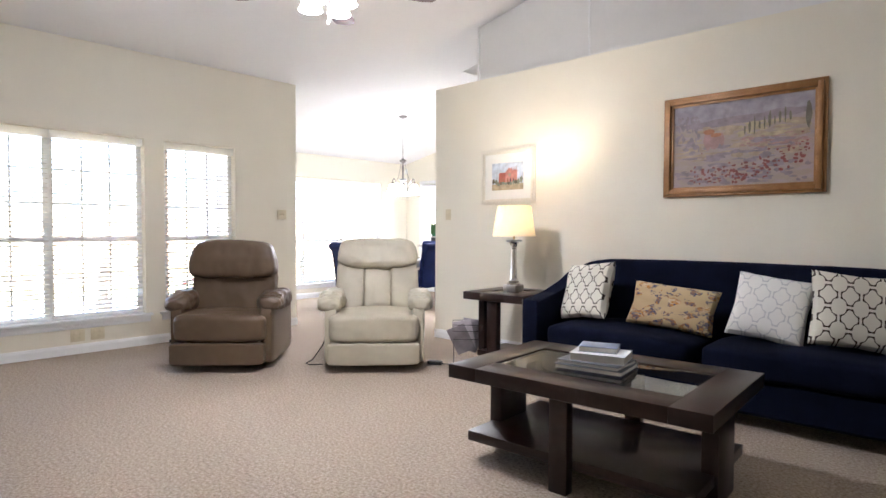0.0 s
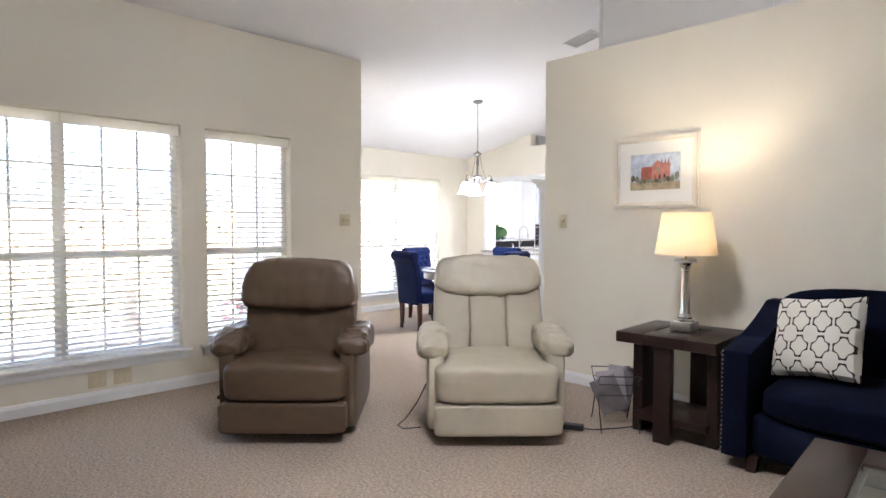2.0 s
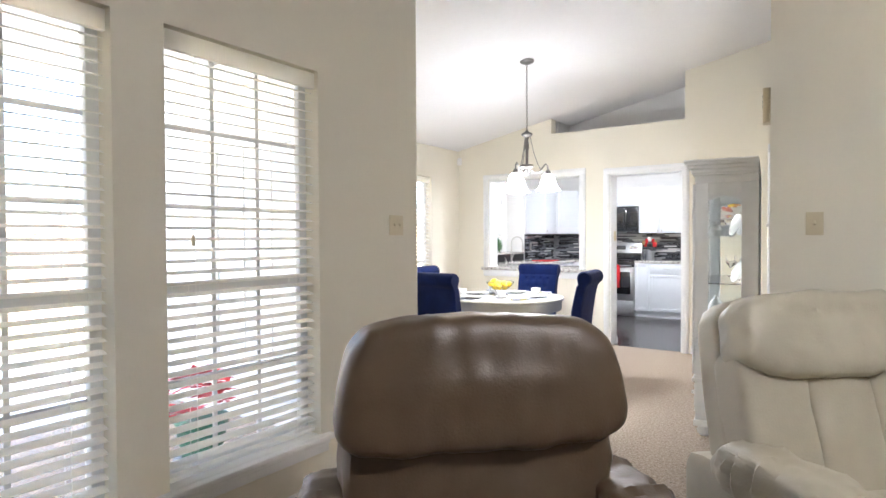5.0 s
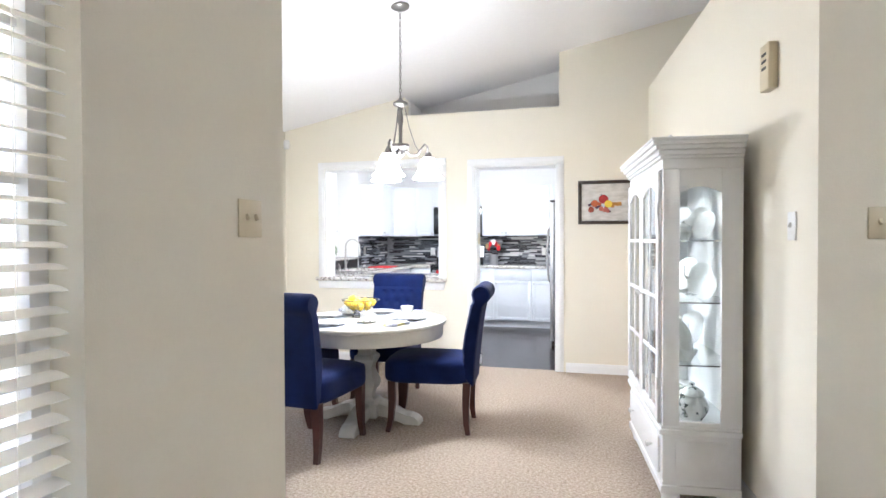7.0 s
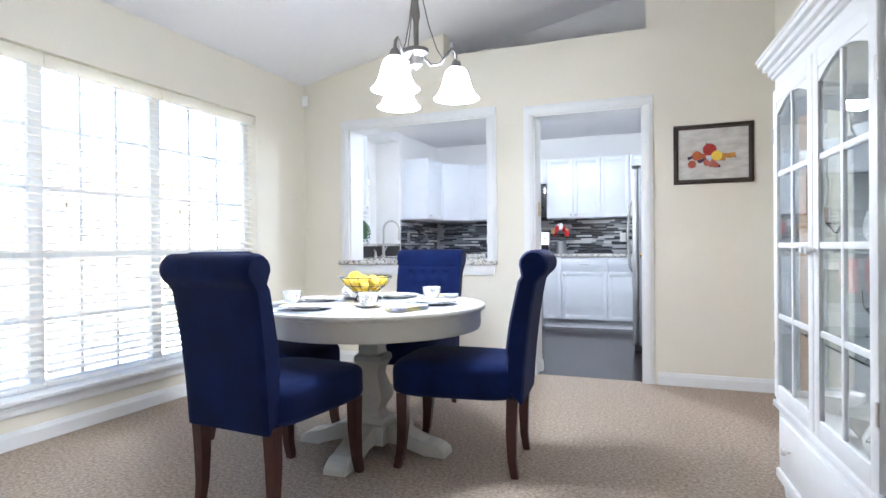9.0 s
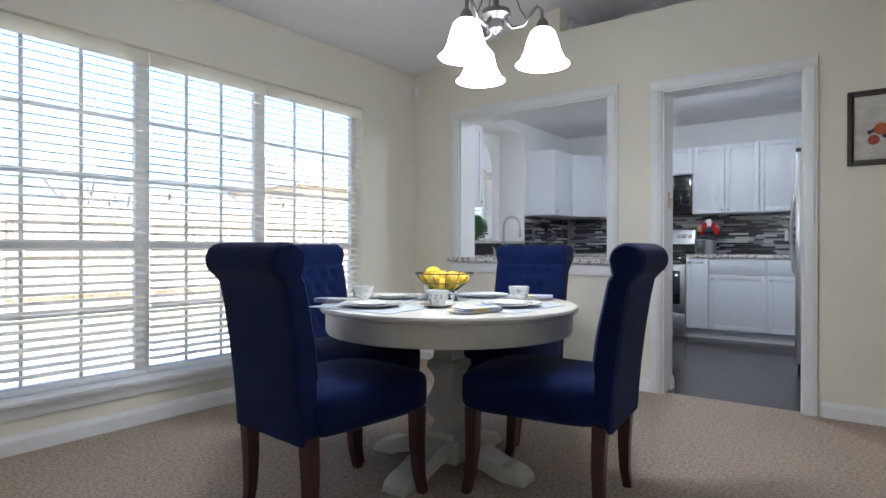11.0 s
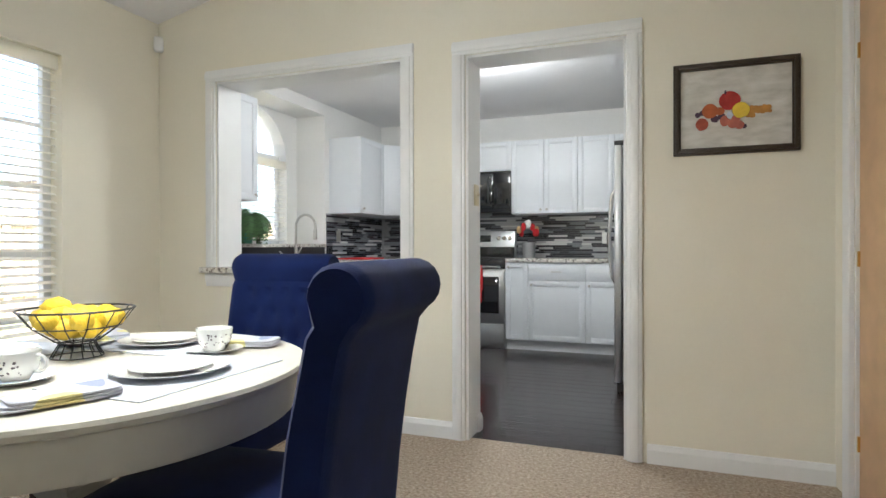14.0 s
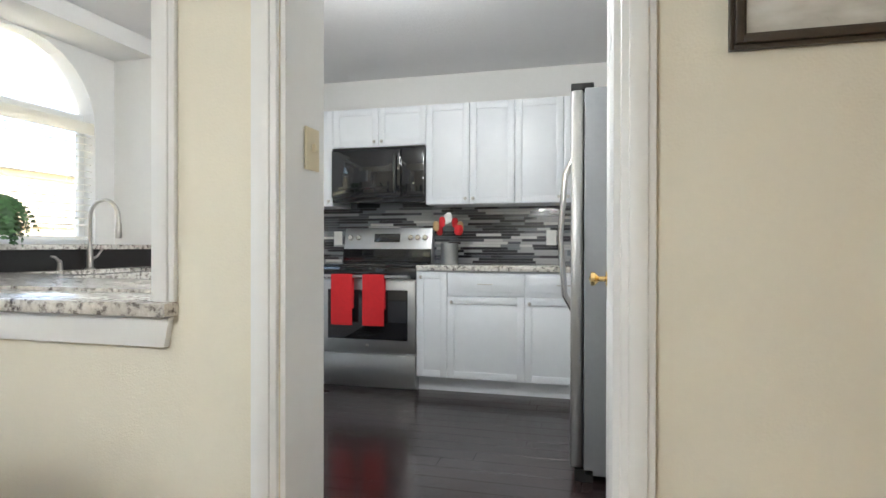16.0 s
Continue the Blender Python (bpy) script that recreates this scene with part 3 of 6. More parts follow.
window("window_1", WX, BIG, [1.745], "white double window with divided panes in the living room")
window("window_2", WX, NARROW, [], "narrow white window with divided panes in the living room")
window("window_3", DX, DINING, [6.005, 6.80], "wide white triple window with divided panes in the dining room")
BL = "white slatted horizontal blind, lowered with open slats"
for a, b in ((0.93, 1.74), (1.75, 2.555), (2.77, 3.535)):
    blind(WX - 0.025, a, b, 0.335, 2.105, BL, 12)
for a, b in ((5.11, 6.0), (6.01, 6.795), (6.805, 7.705)):
    blind(DX - 0.025, a, b, 0.26, 2.09, BL, 15)
kw = thing("window_4", (RX - 0.15, 0, 0), "white arched kitchen window over the sink", "window", kind="structure")
part("frame", boxes([((0.02, 9.24, 1.06), (0.06, 9.28, 1.92)), ((0.02, 10.19, 1.06), (0.06, 10.23, 1.92)), ((0.02, 9.28, 1.06), (0.06, 10.19, 1.10)), ((0.02, 9.28, 1.84), (0.065, 10.19, 1.92))], 0.003), M_TRIM, kw)
kp = part("pane", span((0.03, 9.28, 1.10), (0.033, 10.19, 1.84)), M_GLASS, kw)
kp.visible_shadow = False
kp2 = part("arched_pane", prism([(AC[0] + (AR - 0.003) * math.cos(radians(a)), 1.86 + (AR - 0.035) * math.sin(radians(a))) for a in range(0, 181, 12)], "x", 0.03, 0.033), M_GLASS, kw)
kp2.visible_shadow = False
blind(RX - 0.01, 9.25, 10.22, 1.08, 1.86, "white slatted horizontal blind over the kitchen sink", 10)


# ---- living room ----
def recliner(name, at, rz, leather, label, three_panel):
    """Faces local -y."""
    t = thing(name, at, label, "recliner", rz=rz)
    w = 0.77
    part("base", box((0, 0.02, 0.05), (0.60, 0.62, 0.05), 0.01), M_BLACK, t, "dark metal base")
    for s in (-1, 1):
        part("side_panel", soft((s * 0.372, 0.04, 0.30), (0.11, 0.80, 0.50), 10, 8, 0.004), leather, t)

        def pad(x, y, z, s=s):
            front = max(0.0, -y - 0.2)
            return (x * (1 + 0.22 * front) + s * 0.10 * front, y, z * (1 - 0.25 * front) - 0.30 * max(0, -y - 0.5) + (0.10 * (1 - x * x) if z > 0 else 0))
        part("armrest", soft((s * 0.385, -0.04, 0.565), (0.205, 0.64, 0.17), 3.6, 20, 0.024, (5, 17, 7), pad, seed=s), leather, t)
    part("footrest", soft((0, -0.435, 0.160), (w, 0.11, 0.185), 11, 14, 0.006, (4, 3, 9)), leather, t)
    part("seat_cushion", soft((0, -0.165, 0.36), (w, 0.65, 0.235), 6.5, 20, 0.016, (4, 7, 5), lambda x, y, z: (x, y, z + (0.16 * (1 - x * x) if z > 0 else 0))), leather, t)
    if three_panel:
        tilt = pose(0, 0, 0, -16)
        for i, (cx, ww) in enumerate(((-0.256, 0.262), (0.0, 0.262), (0.256, 0.262))):
            part("back_panel", soft((cx, 0.235, 0.66), (ww, 0.16, 0.52), 8, 14, 0.007, (6, 4, 5), lambda x, y, z, cx=cx: (x - cx * (0.28 * z + 0.05), y - 0.10 * (1 - x * x) * (y < 0), z), m=tilt, seed=i), leather, t)
        part("head_cushion", soft((0, 0.275, 0.975), (0.74, 0.20, 0.25), 5.0, 22, 0.020, (9, 5, 6),
                                  lambda x, y, z: (x * (1 - 0.07 * z), y, z - (0.42 * (1 - x * x) if z < 0 else 0) + 0.06 * (1 - x * x)), m=tilt), leather, t)
        part("back_shell", soft((0, 0.335, 0.68), (0.74, 0.14, 0.80), 7, 10, 0.004, shape=lambda x, y, z: (x * (1.03 - 0.07 * z), y, z), m=tilt), leather, t)
    else:
        tilt = pose(0, 0, 0, -5)
        part("back_cushion", soft((0, 0.05, 0.63), (0.74, 0.22, 0.46), 6, 20, 0.026, (6, 3, 4), m=tilt), leather, t)
        part("head_cushion", soft((0, 0.02, 0.915), (0.76, 0.26, 0.33), 5.5, 28, 0.016, (7, 4, 3),
                                  lambda x, y, z: (x * (1 - 0.09 * max(0, z) - 0.03 * z), y * (1 - 0.18 * max(0, z)), z + (0.13 * (1 - x * x) if z > 0 else 0)), m=tilt), leather, t)
        part("back_shell", soft((0, 0.14, 0.60), (0.66, 0.12, 0.80), 6, 10, 0.004, m=tilt), leather, t)
        part("lever", tube([(-0.41, -0.30, 0.24), (-0.445, -0.31, 0.24)], 0.012), M_BLACK, t, "black recliner lever")
    return t


recliner("recliner", (-4.825, 2.835, 0), 46, M_BROWN, "brown leather recliner with a pillow-top back on carpet", False)
recliner("recliner", (-3.90, 3.73, 0), 47, M_CREAM, "cream leather recliner with a three-panel back on carpet", True)

# coffee table
ct = thing("coffee_table", (-1.27, 2.98, 0), "dark espresso wood coffee table with an inset glass top", "coffee table", rz=3)
tw, td, tz = 1.29, 0.86, 0.50
gw, gd = 0.95, 0.50
part("top_frame", boxes([((-tw / 2, -td / 2, tz - 0.07), (-gw / 2, td / 2, tz)), ((gw / 2, -td / 2, tz - 0.07), (tw / 2, td / 2, tz)),
                         ((-gw / 2, -td / 2, tz - 0.07), (gw / 2, -gd / 2, tz)), ((-gw / 2, gd / 2, tz - 0.07), (gw / 2, td / 2, tz))], 0.003), M_DARKWOOD, ct)
part("glass_inset", span((-gw / 2 + 0.001, -gd / 2 + 0.001, tz - 0.016), (gw / 2 - 0.001, gd / 2 - 0.001, tz - 0.006)), M_CGLASS, ct, "bevelled clear glass inset")
part("glass_ledge", boxes([((-gw / 2, -gd / 2, tz - 0.04), (-gw / 2 + 0.02, gd / 2, tz - 0.02)), ((gw / 2 - 0.02, -gd / 2, tz - 0.04), (gw / 2, gd / 2, tz - 0.02))]), M_DARKWOOD, ct)
part("shelf", span((-0.57, -0.36, 0.10), (0.57, 0.36, 0.15), 0.003), M_DARKWOOD, ct)
for lo, hi in (((-0.585, -0.14, 0), (-0.515, 0.12, tz - 0.07)), ((0.515, -0.12, 0), (0.585, 0.14, tz - 0.07)), ((-0.06, -0.42, 0), (0.03, -0.36, tz - 0.07)), ((-0.03, 0.36, 0), (0.06, 0.42, tz - 0.07))):
    part("leg", span(lo, hi, 0.003), M_DARKWOOD, ct)

# end table
et = thing("end_table", (-2.90, 4.42, 0), "dark espresso wood end table with a small glass inset", "end table", rz=2)
s2, ez = 0.30, 0.66
part("top_frame", boxes([((-s2, -s2, ez - 0.065), (-0.13, s2, ez)), ((0.13, -s2, ez - 0.065), (s2, s2, ez)), ((-0.13, -s2, ez - 0.065), (0.13, -0.13, ez)), ((-0.13, 0.13, ez - 0.065), (0.13, s2, ez))], 0.003), M_DARKWOOD, et)
part("glass_inset", span((-0.129, -0.129, ez - 0.014), (0.129, 0.129, ez - 0.004)), M_CGLASS, et, "clear glass inset")
part("shelf", span((-0.22, -0.2, 0.10), (0.22, 0.22, 0.145), 0.003), M_DARKWOOD, et)
for lo, hi in (((-0.262, -0.13, 0), (-0.20, 0.10, 0.595)), ((0.20, -0.13, 0), (0.262, 0.12, 0.595)), ((-0.07, -0.262, 0), (0.03, -0.20, 0.595)), ((-0.03, 0.222, 0), (0.07, 0.27, 0.595))):
    part("leg", span(lo, hi, 0.003), M_DARKWOOD, et)

# table lamp
LX, LY = -2.905, 4.46
tl = thing("table_lamp", (LX, LY, ez), "lit column table lamp with a linen shade on the end table", "table lamp")
part("foot", box((0, 0, 0.0275), (0.13, 0.13, 0.055), 0.004), M_NICKEL, tl, "square brushed metal foot")
part("column", lathe([(0.056, 0.055), (0.058, 0.065), (0.045, 0.075), (0.048, 0.085), (0.036, 0.097), (0.031, 0.11), (0.024, 0.37), (0.028, 0.375), (0.026, 0.39), (0.038, 0.42), (0.045, 0.43)], 32, flute=0.05), M_CHROME, tl, "fluted polished metal column")
part("cap", box((0, 0, 0.44), (0.10, 0.10, 0.02), 0.003), M_WHITEPL, tl)
part("stem", tube([(0, 0, 0.44), (0, 0, 0.60)], 0.006), M_BRASS, tl)
part("bulb", lathe([(0.012, 0.50), (0.015, 0.52), (0.030, 0.56), (0.026, 0.59), (0.0, 0.605)], 14), M_BULB, tl)
part("shade", lathe([(0.188, 0.480), (0.146, 0.745), (0.144, 0.745), (0.186, 0.480)], 48), M_SHADE, tl, "tapered linen drum shade")
lamp("table_lamp_light", "POINT", (LX, LY, ez + 0.615), 2.3, (1.0, 0.76, 0.48), 0.035)

# sofa
so = thing("sofa", (-1.22, 4.50, 0), "navy velvet sofa with nailhead-trimmed arms against the wall", "sofa")
SW = 1.25
part("base", soft((0, -0.02, 0.20), (2 * SW - 0.1, 0.80, 0.24), 12, 8), M_SOFA, so)
part("seat_cushion", soft((-0.58, -0.10, 0.385), (1.14, 0.72, 0.19), 5, 14, 0.008, 6, lambda x, y, z: (x, y, z + (0.2 * (1 - x * x) if z > 0 else 0))), M_SOFA, so)
part("seat_cushion", soft((0.58, -0.10, 0.385), (1.14, 0.72, 0.19), 5, 14, 0.008, 6, lambda x, y, z: (x, y, z + (0.2 * (1 - x * x) if z > 0 else 0)), seed=2), M_SOFA, so)
part("backrest", soft((0, 0.33, 0.60), (2 * SW - 0.02, 0.22, 0.70), 8, 18, 0.006, 5, lambda x, y, z: (x, y, z + (0.04 * (1 - x * x) if z > 0 else 0)), m=pose(0, 0, 0, -8)), M_SOFA, so)
for s in (-1, 1):
    prof = [(-0.43, 0.07), (0.42, 0.07), (0.42, 0.86), (0.30, 0.86), (0.10, 0.76), (-0.10, 0.68), (-0.43, 0.65)]
    part("arm", prism(prof, "x", s * SW - 0.07, s * SW + 0.07, 0.018), M_SOFA, so)
    for cx, cy in ((s * (SW - 0.08), -0.36), (s * (SW - 0.08), 0.36)):
        part("leg", prism([(cx - 0.035, 0.09), (cx + 0.035, 0.09), (cx + 0.022, 0), (cx - 0.022, 0)], "y", cy - 0.03, cy + 0.03), M_DARKWOOD, so)
    bm = bmesh.new()
    n = 0
    for i in range(24):
        add_lathe(bm, [(0.006, -0.001), (0.005, 0.003), (0.0, 0.0045)], 6, (s * SW - 0.06, -0.431, 0.09 + i * 0.024), pose(0, 0, 0, 90))
    for i in range(16):
        y = -0.42 + i * 0.045
        z = 0.655 if y < -0.10 else 0.675 + (y + 0.10) * 0.45
        add_lathe(bm, [(0.006, -0.001), (0.005, 0.003), (0.0, 0.0045)], 6, (s * (SW - 0.0) - s * -0.071, y, z - 0.03), pose(0, 0, 0, 0, s * 90))
    part("nailhead_trim", bm, M_CHROME, so, "row of silver nailheads")


def pillow(material, at, size, rx, ry, rz, label, thick=0.15):
    t = thing("throw_pillow", at, label, "pillow", group="pillows on the sofa", rz=rz)
    t.matrix_world = pose(*at, rx, ry, rz)
    w, h = size
    bm = bmesh.new()
    n = 22
    grid = {}
    for side in (1, -1):
        for i in range(n + 1):
            for j in range(n + 1):
                u, v = 2 * i / n - 1, 2 * j / n - 1
                edge = i in (0, n) or j in (0, n)
                if side < 0 and edge:
                    grid[side, i, j] = grid[1, i, j]
                    continue
                d = ((1 - u ** 4) * (1 - v ** 4)) ** 0.42 * thick / 2
                pin = 1 - 0.07 * (1 - abs(v)) * abs(u) ** 6, 1 - 0.07 * (1 - abs(u)) * abs(v) ** 6
                wr = 0.006 * noise.noise((u * 3 + at[0], v * 3, side)) * (not edge)
                grid[side, i, j] = bm.verts.new((u * w / 2 * pin[0], -side * (d + wr), v * h / 2 * pin[1]))
        for i in range(n):
            for j in range(n):
                bm.faces.new((grid[side, i, j], grid[side, i + 1, j], grid[side, i + 1, j + 1], grid[side, i, j + 1]))
    part("cover", bm, material, t)
    return t


pillow(M_TRELLIS, (-2.17, 4.44, 0.715), (0.46, 0.46), -22, -7, -14, "white pillow with a brown trellis print on the sofa")
pillow(M_FLORAL, (-1.50, 4.44, 0.645), (0.60, 0.33), -24, 5, 4, "oblong floral tapestry pillow on the sofa")
pillow(M_TRELLIS_G, (-0.87, 4.42, 0.70), (0.44, 0.44), -26, 8, 6, "white pillow with a pale grey trellis print on the sofa")
pillow(M_TRELLIS, (-0.42, 4.44, 0.72), (0.48, 0.46), -20, 6, 22, "white pillow with a brown trellis print on the sofa")


# books
def book(at, size, rz, cover, label):
    t = thing("book", at, label, "book", group="books on the coffee table", rz=rz)
    w, d, h = size
    part("cover", boxes([((-w / 2, -d / 2, 0), (w / 2, d / 2, 0.003)), ((-w / 2, -d / 2, h - 0.003), (w / 2, d / 2, h)), ((-w / 2, d / 2 - 0.004, 0.003), (w / 2, d / 2, h - 0.003))], 0.0008), cover, t)
    part("page_block", span((-w / 2 + 0.004, -d / 2 + 0.004, 0.003), (w / 2 - 0.004, d / 2 - 0.004, h - 0.003)), M_PAGES, t)


BX, BY = -1.30, 2.98
book((BX, BY, tz), (0.34, 0.26, 0.022), 8, M_BOOKG, "large grey hardback lying on the coffee table")
book((BX + 0.0, BY, tz + 0.022), (0.32, 0.24, 0.02), 4, M_BOOKG, "dark grey hardback in a stack of books")
book((BX + 0.02, BY + 0.01, tz + 0.042), (0.27, 0.20, 0.040), 15, M_BOOKW, "thick white hardback in a stack of books")
book((BX + 0.0, BY + 0.03, tz + 0.082), (0.19, 0.14, 0.028), 20, M_BOOKB, "small blue-grey book on top of the stack")


# ---- pictures ----
def framed(name, at, size, fw, fmat, matw, art, label, rz=0.0, depth=0.03):
    """Faces local -y; at: the centre on the wall."""
    t = thing(name, at, label, "picture", rz=rz)
    w, h = size
    for i, (k, y) in enumerate(((0.0, depth * 0.6), (0.3, depth), (0.75, depth * 0.55))):
        a = fw * k
        b = fw * (0.3, 0.75, 1.0)[i]
        bm = boxes([((-w / 2 + a, -y, -h / 2 + a), (-w / 2 + b, -0.002, h / 2 - a)), ((w / 2 - b, -y, -h / 2 + a), (w / 2 - a, -0.002, h / 2 - a)),
                    ((-w / 2 + b, -y, h / 2 - b), (w / 2 - b, -0.002, h / 2 - a)), ((-w / 2 + b, -y, -h / 2 + a), (w / 2 - b, -0.002, -h / 2 + b))], 0.0015)
        part("frame_moulding", bm, fmat, t)
    iw, ih = w / 2 - fw, h / 2 - fw
    part("mat_board", span((-iw, -0.006, -ih), (iw, -0.002, ih)), M_PAPERW, t)
    art(t, iw - matw, ih - matw)
    return t


def blob(bm, cx, cz, rx, rz, y, n=14, rough=0.12, seed=0.0):
    vs = []
    for i in range(n):
        a = 2 * math.pi * i / n
        k = 1 + rough * noise.noise((math.cos(a) * 2 + seed, math.sin(a) * 2, seed))
        vs.append(bm.verts.new((cx + rx * k * math.cos(a), y, cz + rz * k * math.sin(a))))
    f = bm.faces.new(vs)
    r = bmesh.ops.extrude_face_region(bm, geom=[f])
    bmesh.ops.translate(bm, vec=(0, -0.0008, 0), verts=[v for v in r["geom"] if isinstance(v, bmesh.types.BMVert)])


def paint(name, c, vary=0.3, grain=25):
    return mat("paint_" + name, c, 0.55, vary=vary, grain=grain, stain=12, bump=0.3, bump_scale=60)


P_HILL, P_PALE, P_ROOF = paint("mauve", (0.26, 0.215, 0.235)), paint("straw", (0.46, 0.38, 0.24)), paint("terracotta", (0.36, 0.15, 0.07))
P_SKY = ramp_colors(paint("landscape", (0.4, 0.4, 0.4)), [(0.25, (0.34, 0.26, 0.27)), (0.45, (0.38, 0.31, 0.25)), (0.6, (0.40, 0.32, 0.32)), (0.8, (0.28, 0.28, 0.34))], 7, detail=6, stretch=(1, 1, 2.5))
P_GREY, P_TAN, P_RED, P_GREEN, P_PINK = paint("dusk_blue", (0.31, 0.28, 0.32)), paint("sand", (0.40, 0.31, 0.22)), paint("poppy", (0.21, 0.058, 0.048)), paint("cypress", (0.14, 0.125, 0.085)), paint("rose", (0.36, 0.22, 0.20))
P_ORANGE, P_YELLOW, P_PLUM, P_BLUE, P_BRICK, P_LEAF = paint("orange", (0.45, 0.11, 0.03), 0.3), paint("yellow", (0.75, 0.55, 0.05), 0.15), paint("plum", (0.06, 0.03, 0.06), 0.2), paint("pale_blue", (0.55, 0.61, 0.70)), paint("brick_red", (0.45, 0.13, 0.09)), paint("leaf", (0.22, 0.24, 0.17))
P_AMBER, P_RUST, P_APPLE = paint("amber", (0.50, 0.24, 0.05)), paint("rust", (0.40, 0.08, 0.04)), paint("apple_red", (0.42, 0.03, 0.025))
P_ROSE = paint("faded_brick", (0.55, 0.24, 0.19))
P_CANVAS = ramp_colors(paint("canvas", (0.6, 0.6, 0.55)), [(0.3, (0.50, 0.48, 0.43)), (0.6, (0.66, 0.64, 0.59)), (0.8, (0.74, 0.73, 0.70))], 9, detail=5, stretch=(1, 1, 3))


def art_landscape(t, w, h):
    part("canvas", span((-w, -0.010, -h), (w, -0.006, h)), P_SKY, t)
    y = -0.0105
    rnd = random.Random(4)

    def layer(name, m_, items, k, rough=0.45, n=14):
        for i, (a, b, c, d) in enumerate(items):
            bm = bmesh.new()
            c2, d2 = min(c, 0.985 - abs(a)) if abs(a) + c > 0.985 else c, min(d, 0.985 - abs(b)) if abs(b) + d > 0.985 else d
            blob(bm, a * w, b * h, c2 * w, d2 * h, y - 0.0012 * k - 0.00002 * i, n, rough, i * 1.7 + k)
            part(name, bm, m_, t, smooth=False)
    bm = bmesh.new()
    add_box(bm, (0, y, h * 0.78), (2 * w, 0.001, h * 0.44))
    part("sky_band", bm, P_GREY, t)
    layer("hill", P_HILL, [(0.05, 0.55, 0.55, 0.09), (0.62, 0.60, 0.33, 0.09), (-0.45, 0.5, 0.4, 0.08)], 1, 0.12, 28)

    def strokes(name, m_, count, us, vs, cs, ds, k):
        bm = bmesh.new()
        for i in range(count):
            u, v, c, d = rnd.uniform(*us), rnd.uniform(*vs), rnd.uniform(*cs), rnd.uniform(*ds)
            if abs(u) + c < 0.98 and abs(v) + d < 0.98:
                blob(bm, u * w, v * h, c * w, d * h, y - 0.0012 * k - 0.00001 * i, 8, 0.7, i * 1.3 + k)
        part(name, bm, m_, t, smooth=False)
    strokes("field_strokes", P_TAN, 70, (-0.95, 0.95), (-0.35, 0.42), (0.05, 0.20), (0.02, 0.06), 1.6)
    strokes("mauve_strokes", P_HILL, 60, (-0.95, 0.95), (-0.95, 0.1), (0.04, 0.16), (0.02, 0.05), 2.0)
    strokes("straw_strokes", P_PALE, 26, (0.0, 0.95), (0.1, 0.45), (0.03, 0.12), (0.02, 0.05), 2.4)
    strokes("tree_strokes", P_HILL, 60, (-0.95, -0.6), (-0.1, 0.75), (0.01, 0.035), (0.02, 0.09), 2.8)
    layer("cypress", P_GREEN, [(0.08 + 0.068 * i, 0.28 + 0.025 * i + 0.03 * (i % 3), 0.012 + 0.006 * (i % 2), 0.10 + 0.05 * (i % 3)) for i in range(10)] + [(0.92, 0.5, 0.04, 0.3)], 3.2, 0.4, 9)
    layer("house_wall", P_PINK, [(-0.46, 0.10, 0.07, 0.20), (-0.36, 0.05, 0.08, 0.18), (-0.25, 0.12, 0.04, 0.16)], 3.6, 0.3, 8)
    layer("house_roof", P_ROOF, [(-0.45, 0.32, 0.09, 0.07), (-0.34, 0.23, 0.09, 0.05)], 4.0, 0.3, 8)
    strokes("shadow_strokes", P_HILL, 60, (-0.95, 0.95), (-0.95, -0.45), (0.02, 0.07), (0.02, 0.05), 4.4)
    bm = bmesh.new()
    for i in range(150):
        u = rnd.uniform(-0.75, 0.95)
        v = max(-0.93, -0.72 + 0.55 * max(0, u) ** 1.2 + rnd.gauss(0, 0.15))
        if abs(u) < 0.94 and abs(v) < 0.93:
            blob(bm, u * w, v * h, rnd.uniform(0.010, 0.035) * w, rnd.uniform(0.012, 0.04) * h, y - 0.0058 - 0.000004 * i, 7, 0.6, i)
    part("poppies", bm, P_RED, t, smooth=False)
    strokes("far_poppies", P_PINK, 40, (0.0, 0.93), (-0.2, 0.14), (0.02, 0.07), (0.01, 0.03), 5.4)


